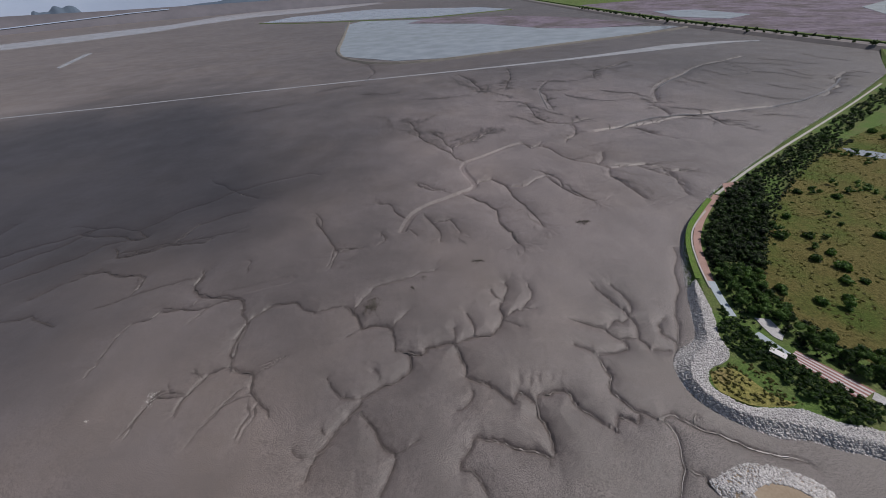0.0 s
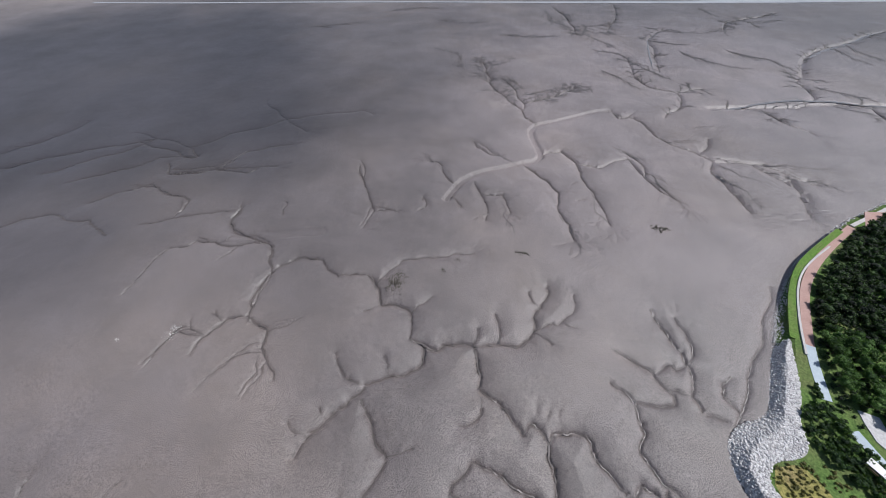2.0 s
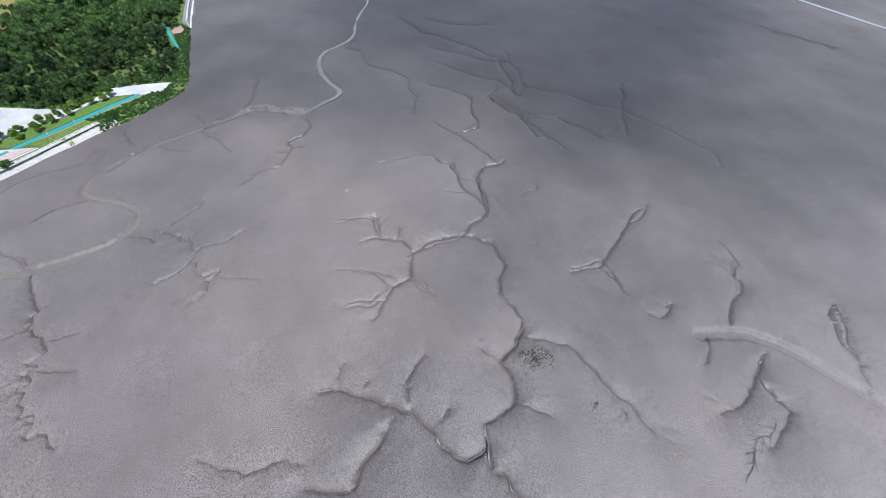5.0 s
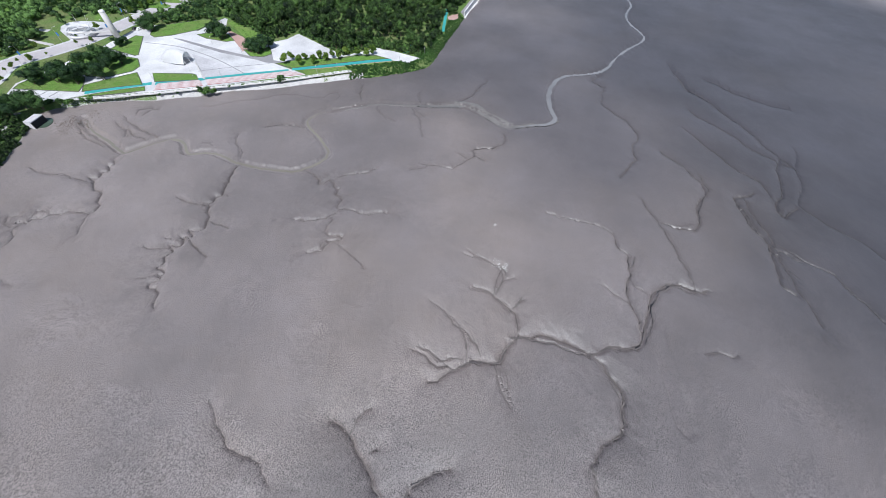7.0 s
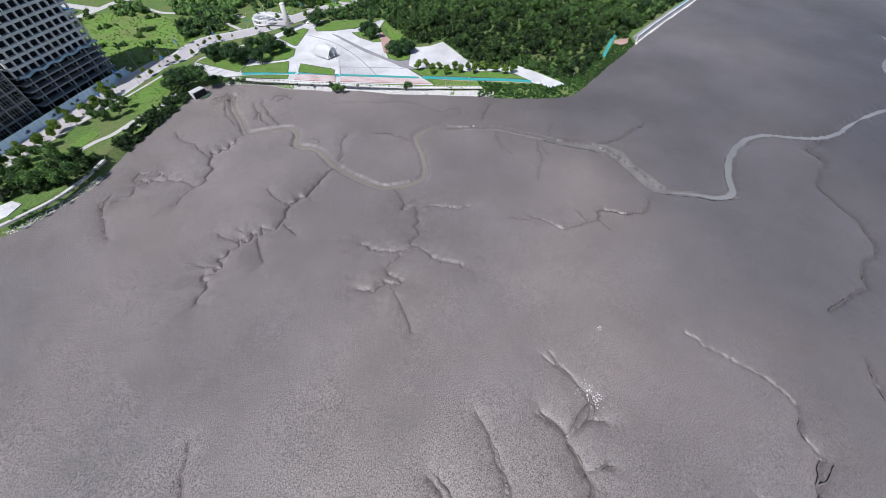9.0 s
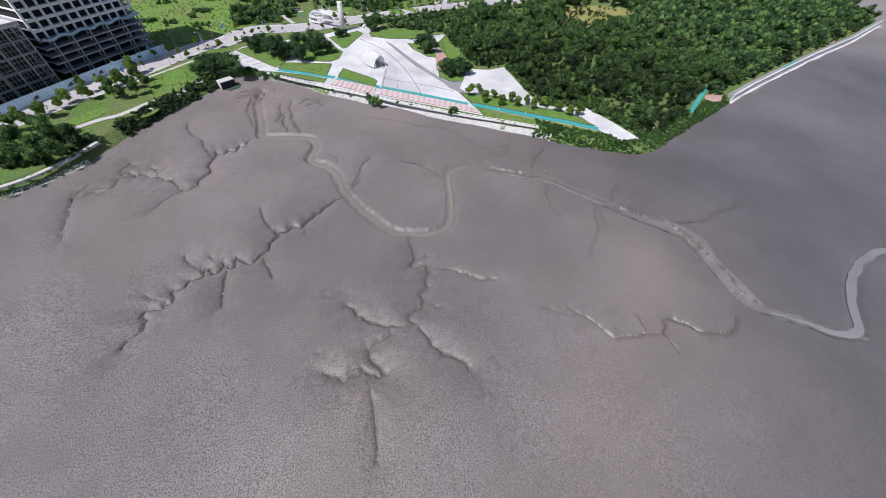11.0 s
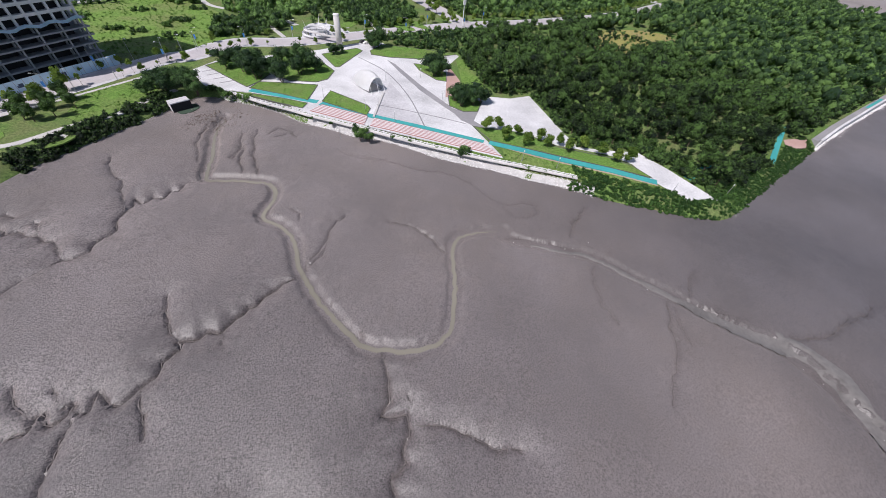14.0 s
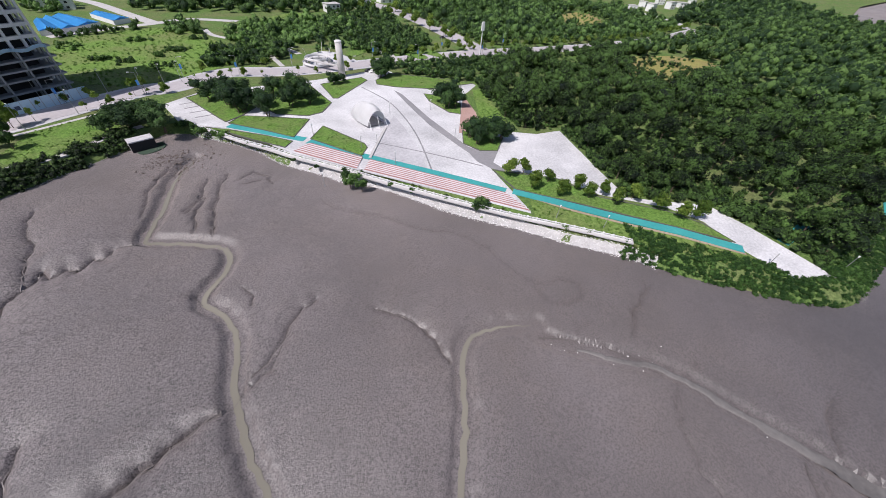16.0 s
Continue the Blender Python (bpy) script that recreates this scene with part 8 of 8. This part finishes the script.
stepped_bank([(133.9, 79.2), (147.4, 61.9)], [(128.6, 76.3), (139.9, 58.8)], 9, "terrace_steps", "red and pale striped promenade steps above scrub")
band("path_16", [(145.7, 60.6), (147.6, 58.1), (150.9, 55.5)], 4.0, PAVING, "pale promenade beyond the striped steps", "path", 0.13)


def shelter(x, y, turn):
    ob = empty("shelter", "small white flat-roofed shelter on the promenade", "shelter", m=pose(x, y, LAND_Z, 0, 0, turn))
    part("roof", box(bmesh.new(), -2.6, -1.4, 2.6, 2.6, 1.4, 2.85), WHITE, ob)
    for sx in (-2.3, 2.3):
        for sy in (-1.1, 1.1):
            part("post", tube(bmesh.new(), (sx, sy, -0.1), (sx, sy, 2.6), 0.08, None, 6), STEEL, ob)
    part("bench", box(bmesh.new(), -2.0, -0.3, 0.35, 2.0, 0.2, 0.5), BARK, ob)


band("path_19", [(171, 195.9), (153.5, 178.9), (140.1, 164.6), (131, 148.8), (125.1, 133.9), (121.1, 121.8)], 3.0, LAWN, "green grass strip along the promenade wall", "verge", 0.16)
shelter(*(124, 76.9), -50)
slab("field", [(171.3, 147.6), (227.3, 207.7), (294, 257.7), (402.3, 315.7), (399.4, 279.7), (189, 72.7), (159.4, 70.1), (153.2, 78.5), (145.8, 96.5), (147.7, 117.6)], MEADOW, "tall brownish green meadow", "meadow", 0.08)
slab("field", [(95.7, 70.8), (103.8, 74), (108, 69.1), (112.1, 60.8), (118.1, 58.4), (115.2, 57.2), (103, 57.6), (98.2, 60.5), (93.5, 64.5)], DRY, "dry sandy patch behind the rubble", "sand", 0.1, rounds=1)
bm = prism(bmesh.new(), [(316.6, 263.7), (328.3, 257.5), (336.9, 249.7), (339.1, 238.8), (325.5, 241.5), (313.3, 250.5)], 3.2, 3.66)
thing("water_6", bm, POND, "narrow bright pool in the meadow", "pool", kind="structure")
BELT = [(175.4, 195.6), (194.6, 206.9), (217.7, 215.4), (174.9, 152.6), (147.7, 117.6), (143.6, 106.7), (144.4, 94.7), (151.8, 77), (163.4, 67.7), (155.9, 60.4), (146.4, 66.7), (137.3, 80.1), (135.4, 85.6), (137.2, 96.3), (126.5, 100), (128.9, 120.7), (138.5, 144.8), (151.6, 165.7)]
pts = spread(BELT, 4.0, 501)
order = np.argsort(np.hypot(pts[:, 0] - 120, pts[:, 1] - 90))
for x, y in pts[order[:60]]:
    plant(random.choice(BROAD), x, y, random.uniform(0.55, 0.95), "trees behind the spit promenade", label="dark green tree behind the spit promenade")
rest = pts[order[60:]]
woodland("woodland", rest, np.random.RandomState(9).uniform(2.2, 4.2, len(rest)), LEAF_WOOD, "dark green tree belt along the promenade", 130, 0.17, 7)
SCRUB = [(120.3, 102.9), (121.7, 94.1), (123, 87.1), (127.5, 76.8), (140.2, 59.4), (143.8, 54.6), (139, 49.6), (128.5, 51.8), (122.1, 58), (120, 66.6), (114, 75.9), (109.9, 81.1), (111, 91.4)]
pts = spread(SCRUB, 2.0, 502)
woodland("shore_scrub", pts, np.random.RandomState(8).uniform(1.0, 2.2, len(pts)), LEAF, "green scrub between promenade and rubble", 60, 0.24, 4, 3.5, 0.9, "scrub")
pts = spread([(95.7, 71.8), (105, 74.5), (114, 75.9), (116.7, 65.6), (120, 57.6), (105, 58.2), (96, 63.1), (93.5, 67.1)], 1.5, 503, lambda x, y: waves(x, y, 93, 14) > -0.22)
woodland("dry_grass", pts, np.random.RandomState(6).uniform(0.4, 1.1, len(pts)), LEAF_DRY, "brownish green tussocks on the sandy patch", 40, 0.3, 2, 3.6, 0.6, "tussocks", lift=0.2)
for x, y in [(197.6, 151), (196.8, 136.1), (192.8, 125.2), (152.8, 112.8), (146.6, 101.4), (163.9, 103.9), (177.2, 105), (229, 198), (187.4, 164.1), (183.7, 152), (200.8, 170.9), (247.5, 190.3), (194.1, 115.1), (185.1, 132.3), (181, 166.4), (321.4, 284.7), (365.4, 291.7), (234.4, 148.3)]:
    plant(random.choice(BUSH), x, y, random.uniform(1.1, 2.2), "shrubs in the meadow", label="dark rounded shrub in tall meadow grass")
pts = spread([(182.5, 205.7), (220.4, 227.6), (275.8, 262.4), (367.7, 326.6), (504.2, 418.7), (499.3, 394.7), (352.2, 298), (251.7, 231.6), (219.5, 215.2)], 5.5, 504, lambda x, y: np.min([np.hypot(x - a, y - b) for a, b in along([(515.3, 435.2), (379.7, 340.1), (289.7, 280.1), (223.4, 234.9), (179, 201.3)], 6)], axis=0) > 3)
woodland("woodland", pts, np.random.RandomState(3).uniform(1.8, 3.2, len(pts)), LEAF_WOOD, "line of dark trees along the shore track", 80, 0.18, 6)
pts = spread([(171.3, 147.6), (227.3, 207.7), (294, 257.7), (402.3, 315.7), (398.2, 255.2), (189, 72.7), (162.9, 73.6), (155.9, 81.5), (147.7, 99), (149, 117.6)], 5.0, 505, lambda x, y: waves(x, y, 91, 50) + 0.6 * waves(x, y, 92, 14) > 0.3)
woodland("scrub", pts, np.random.RandomState(4).uniform(0.7, 3.0, len(pts)), LEAF, "uneven clumps of shrubs in the meadow", 90, 0.2, 5, None, 0.8, "shrubs")

pts = spread([(171.3, 147.6), (227.3, 207.7), (294, 257.7), (402.3, 315.7), (398.2, 255.2), (189, 72.7), (162.9, 73.6), (155.9, 81.5), (147.7, 99), (149, 117.6)], 3.4, 506, lambda x, y: waves(x, y, 95, 30) + 0.8 * waves(x, y, 96, 9) > -0.1)
woodland("meadow_tufts", pts, np.random.RandomState(5).uniform(0.6, 1.5, len(pts)), LEAF_DRY, "olive tufts of tall meadow grass", 16, 0.35, 1, None, 0.5, "grass tufts", lift=0.1)

# close dark scrub over all the ground between promenade and meadow
PAVED = np.vstack([along(p, 1.5) for p in ([(178.1, 199.9), (161.1, 182.7), (146.6, 166.1), (136, 150.1), (129.4, 132.1), (125.1, 118.9), (123.1, 109.5), (121.5, 97.6)], [(125.1, 88.3), (128.1, 81), (130.3, 76.2), (146.2, 60.6)], [(132.2, 79.2), (148.2, 62.7)], [(130.8, 94.1), (132.4, 85.2)], [(515.3, 435.2), (379.7, 340.1), (289.7, 280.1), (223.4, 234.9), (179, 201.3)])])
pts = spread([(175.4, 195.6), (201.4, 217.1), (284.4, 273.3), (395.9, 346.2), (504.2, 418.7), (499.3, 394.7), (393.4, 291.6), (390.4, 303.7), (285.6, 247.8), (225.7, 202.2), (173.6, 147.5), (149.5, 117.5), (147.7, 98.4), (154.5, 80), (165.7, 69.9), (148.4, 53.1), (139.5, 57.2), (133.9, 63.7), (127.1, 74.1), (123.5, 83.9), (122.6, 89), (122.3, 98.9), (126.6, 120.4), (137.3, 144.9), (151, 165.7)], 2.7, 508)
pts = pts[np.min([np.hypot(pts[:, 0] - a, pts[:, 1] - b) for a, b in PAVED], axis=0) > 3.2]
pts = pts[np.hypot(pts[:, 0] - 130, pts[:, 1] - 120) < 260]
woodland("low_scrub", pts, np.random.RandomState(15).uniform(1.0, 2.1, len(pts)), LEAF_WOOD, "close dark scrub between promenade and meadow", 30, 0.28, 2, None, 0.8, "scrub", lift=0.3)

# ---- things on the mud ----


def litter(name, centre, spread_m, n, size, material, label, category="debris"):
    r = np.random.RandomState(n)
    p = np.array(centre) + r.normal(0, 1, (n, 2)) * spread_m
    return stones(name, np.c_[p, [ground_z(*q) + 0.05 for q in p]], r.uniform(0.4, 1.2, n) * size, material, label, category)


SHELL = plain("pale_shell", (0.55, 0.54, 0.52), (0.78, 0.77, 0.75), 6, 0.5, 0.7, 0.2)
WEED = plain("dark_weed", (0.05, 0.045, 0.035), (0.11, 0.10, 0.08), 3, 0.5, 0.9, 0.4)
litter("shell_patch", (-126.6, 67.9), (1.3, 1.9), 90, 0.2, SHELL, "patch of white shells on the mud")
litter("shell_patch", (-145.8, 59.8), (0.5, 0.5), 10, 0.18, SHELL, "small patch of white shells on the mud")
litter("weed_clump", (-43.1, 114.4), (2.2, 3.2), 260, 0.28, WEED, "dark clump of weed and rubble on the mud")
litter("weed_clump", (-23.4, 126.3), (1.0, 0.8), 50, 0.22, WEED, "small dark weed clump on the mud")
litter("weed_clump", (-17.7, 134.5), (1.2, 0.6), 50, 0.22, WEED, "small dark weed clump on the mud")
litter("weed_clump", (83.3, 180.1), (2.2, 1.0), 60, 0.5, WEED, "dark wreck-like clump on the mud")
litter("weed_clump", (13.0, 145.9), (1.8, 0.7), 40, 0.35, WEED, "dark clump on the mud")
q = np.array(OUTER[:14])
r = np.random.RandomState(31)
p = q[r.randint(0, 13, 40)] + r.normal(0, 1.8, (40, 2))
stones("litter", np.c_[p, [ground_z(*v) + 0.05 for v in p]], r.uniform(0.05, 0.17, 40), SHELL, "scattered pale litter along the creek", "litter")

# ---- ponds, channels and hills far across the flat ----


def sheet(name, pts, z, material, label, category="water"):
    return thing(name, prism(bmesh.new(), pts, z - 0.8, z), material, label, category, kind="structure")


def ridge(name, line, foot, top, h, material, label, base=0.0):
    p = np.asarray(line, float)
    n = sideways(p)
    bm, rows = bmesh.new(), []
    for q, m in zip(p, n):
        rows.append([bm.verts.new((*(q + m * o), z)) for o, z in ((foot / 2, base - 0.5), (top / 2, base + h), (-top / 2, base + h), (-foot / 2, base - 0.5))])
    for r, s in zip(rows, rows[1:]):
        for k in range(3):
            bm.faces.new((r[k], s[k], s[k + 1], r[k + 1]))
    return thing(name, bm, material, label, "embankment", kind="structure")


CHANNEL = [(-685.2, 523.7), (-529.2, 552.5), (-366.6, 591.3), (-187, 629.3), (8.5, 666), (220.8, 710.8)] + [(337.9, 743.3), (466.7, 784.3), (572.2, 793.3), (626.9, 784.5)]
p = along(CHANNEL, count=40)
bm = strip(bmesh.new(), p, 8, -0.4, 0.62, np.interp(np.arange(40), [0, 18, 28, 34, 39], [6, 7, 16, 42, 10]))
thing("water_7", bm, SILT, "long straight bright tidal channel", "channel", kind="structure")
POND_A = [(-261.1, 918.5), (-440.8, 1780), (-401.6, 1944.3), (123.4, 1695), (279.7, 1311), (352.5, 1180.5), (638.3, 1077.5), (474.2, 976.4), (205.9, 884.7), (11.3, 806.8), (-109.2, 808.2)]
sheet("water_8", POND_A, 0.8, POND, "large still bund pond on the flat")
sheet("ground", [(-158.6, 1663.8), (-70.9, 1844), (129.2, 1775.1), (268.1, 1720.2), (446.2, 1514.5), (586.8, 1157.2), (419.8, 1137.3), (294, 1213.8), (127.6, 1469.3)], 1.0, SALT, "pale mud bar in the pond", "mud bar")
sheet("water_9", [(-1040.4, 2299), (-1006.7, 2711.8), (-516.8, 2966.9), (208.1, 2409.1), (340.8, 2106.5), (-74.2, 1945.4), (-483.6, 2066.8)], 0.8, POND, "second bund pond beyond")
ridge("embankment_1", smooth_line([(-457.3, 1922.7), (-330.6, 1255.7), (-274.3, 937.9), (-181.5, 805), (-81.9, 772.6), (11, 792.2), (202.2, 867.8), (465.2, 956.5), (652.7, 1051)], 2), 15, 4.5, 3.2, plain("bund_stone", (0.13, 0.125, 0.11), (0.28, 0.27, 0.25), 0.5, 0.05, 0.9, 0.5, 0.3), "grey stone bund round the pond")
ridge("embankment_2", smooth_line([(-1041.4, 2263.7), (-708.6, 2037.6), (-466.3, 1988.3), (-71.9, 1875.7), (334.1, 2064.1)], 2), 16, 6, 2.5, LAND, "low green bund between ponds")
ridge("embankment_3", [(723, 620), (690, 790), (640, 1050), (617, 1223), (580, 1900), (545, 2800), (530, 4600)], 44, 26, 6.0, ASPHALT, "road dike with dark verges")
ridge("embankment_4", [(745, 640), (720, 790), (690, 960), (660, 1223), (620, 1900), (590, 2800), (575, 4600)], 20, 10, 7.0, LAND, "green verge of the dike")
sheet("water_10", [(-3000, 1500), (-2264, 1975), (-2115, 2318), (-1866, 2717), (-1942, 3617), (-1561, 4270), (-1300, 4450), (-750, 4450), (-577, 3988), (-1007, 3220), (-1407, 3001), (-1571, 2490), (-1583, 2192), (-1726, 1872), (-1923, 1661), (-2500, 1150)], 0.6, SILT, "broad bright tidal river")
sheet("water_12", [(745.9, 1475.1), (872.7, 1437.2), (898.9, 1200.3), (788.5, 1129.6), (714.2, 1249.1)], 4.0, POND, "bright pond behind the dike")
sheet("water_13", [(1214.5, 1206), (1404.4, 1329.5), (1319.8, 1135.9), (1098.9, 1020.5)], 4.0, POND, "bright pond behind the dike")
slab("field", [(760, 640), (735, 800), (700, 980), (680, 1300), (650, 2000), (1400, 2200), (2400, 1400), (1500, 700), (900, 560)], SALT, "purplish brown salt marsh behind the dike", "salt marsh", 0.05, rounds=0)
sheet("water_14", [(-1042.9, 1006.9), (-1226.7, 1334.7), (-1241.9, 1316.9), (-1074.3, 1031.8)], 0.6, SILT, "shallow pool on the far flat")
pts = along([(723, 620), (690, 790), (640, 1050), (617, 1223), (585, 1800)], 16)
woodland("dike_scrub", pts + np.random.RandomState(2).normal(0, 6, pts.shape), np.random.RandomState(1).uniform(3, 6, len(pts)), LEAF_WOOD, "dark scrub along the dike", 60, 0.4, 5, 5.0)


def far_hill(name, az0, az1, dist, h, material, label, seed):
    """A long low hill seen from afar, as a rolling ridge."""
    r = random.Random(seed)
    bm, rows, n = bmesh.new(), [], 60
    ph = [r.uniform(0, 6) for _ in range(4)]
    for k in range(n + 1):
        u = k / n
        a = radians(az0 + (az1 - az0) * u)
        lift = h * min(1.0, 6 * u, 6 - 6 * u) ** 0.35 * (0.84 + 0.08 * math.sin(7 * u + ph[0]) + 0.05 * math.sin(17 * u + ph[1]) + 0.03 * math.sin(29 * u + ph[2]))
        x, y = math.cos(a), math.sin(a)
        rows.append([bm.verts.new((x * (dist + o), y * (dist + o), z)) for o, z in ((-250, -2), (-120, 0.6 * lift), (0, lift), (90, lift * 0.95), (200, -2))])
    for p, q in zip(rows, rows[1:]):
        for k in range(4):
            bm.faces.new((p[k], q[k], q[k + 1], p[k + 1]))
    return thing(name, bm, material, label, "hills", kind="structure", smooth=True)


def far_band(name, line, thick, material, label, category="far flats"):
    """A low far stretch of ground: rows of azimuth, foot, top and distance."""
    bm, rows = bmesh.new(), []
    for az, lo, hi, dist in along(line, 0.8):
        c, n = math.cos(radians(az)), math.sin(radians(az))
        rows.append([bm.verts.new((c * (dist + o), n * (dist + o), z)) for o, z in ((0, lo), (thick, hi), (thick + 30, lo - 2))])
    for p, q in zip(rows, rows[1:]):
        for k in range(2):
            bm.faces.new((p[k], q[k], q[k + 1], p[k + 1]))
    return thing(name, bm, material, label, category, kind="structure", smooth=True)


# aerial haze is painted into these pale bluish colours
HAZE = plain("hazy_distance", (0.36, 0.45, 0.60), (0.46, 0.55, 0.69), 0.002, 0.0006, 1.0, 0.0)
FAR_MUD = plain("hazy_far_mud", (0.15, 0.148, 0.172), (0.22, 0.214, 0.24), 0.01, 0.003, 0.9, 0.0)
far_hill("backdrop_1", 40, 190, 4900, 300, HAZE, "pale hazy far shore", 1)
far_hill("backdrop_2", 131.2, 135.8, 4770, 158, HILL, "wooded island on the far shore, dark blue with painted haze", 2)
far_hill("backdrop_3", 106, 125, 4770, 128, HILL, "wooded hills on the far shore, dark blue with painted haze", 5)
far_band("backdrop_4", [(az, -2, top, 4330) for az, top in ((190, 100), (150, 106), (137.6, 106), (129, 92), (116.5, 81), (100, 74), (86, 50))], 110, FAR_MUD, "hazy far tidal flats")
# the water's sky sheen is painted with the plain haze colour
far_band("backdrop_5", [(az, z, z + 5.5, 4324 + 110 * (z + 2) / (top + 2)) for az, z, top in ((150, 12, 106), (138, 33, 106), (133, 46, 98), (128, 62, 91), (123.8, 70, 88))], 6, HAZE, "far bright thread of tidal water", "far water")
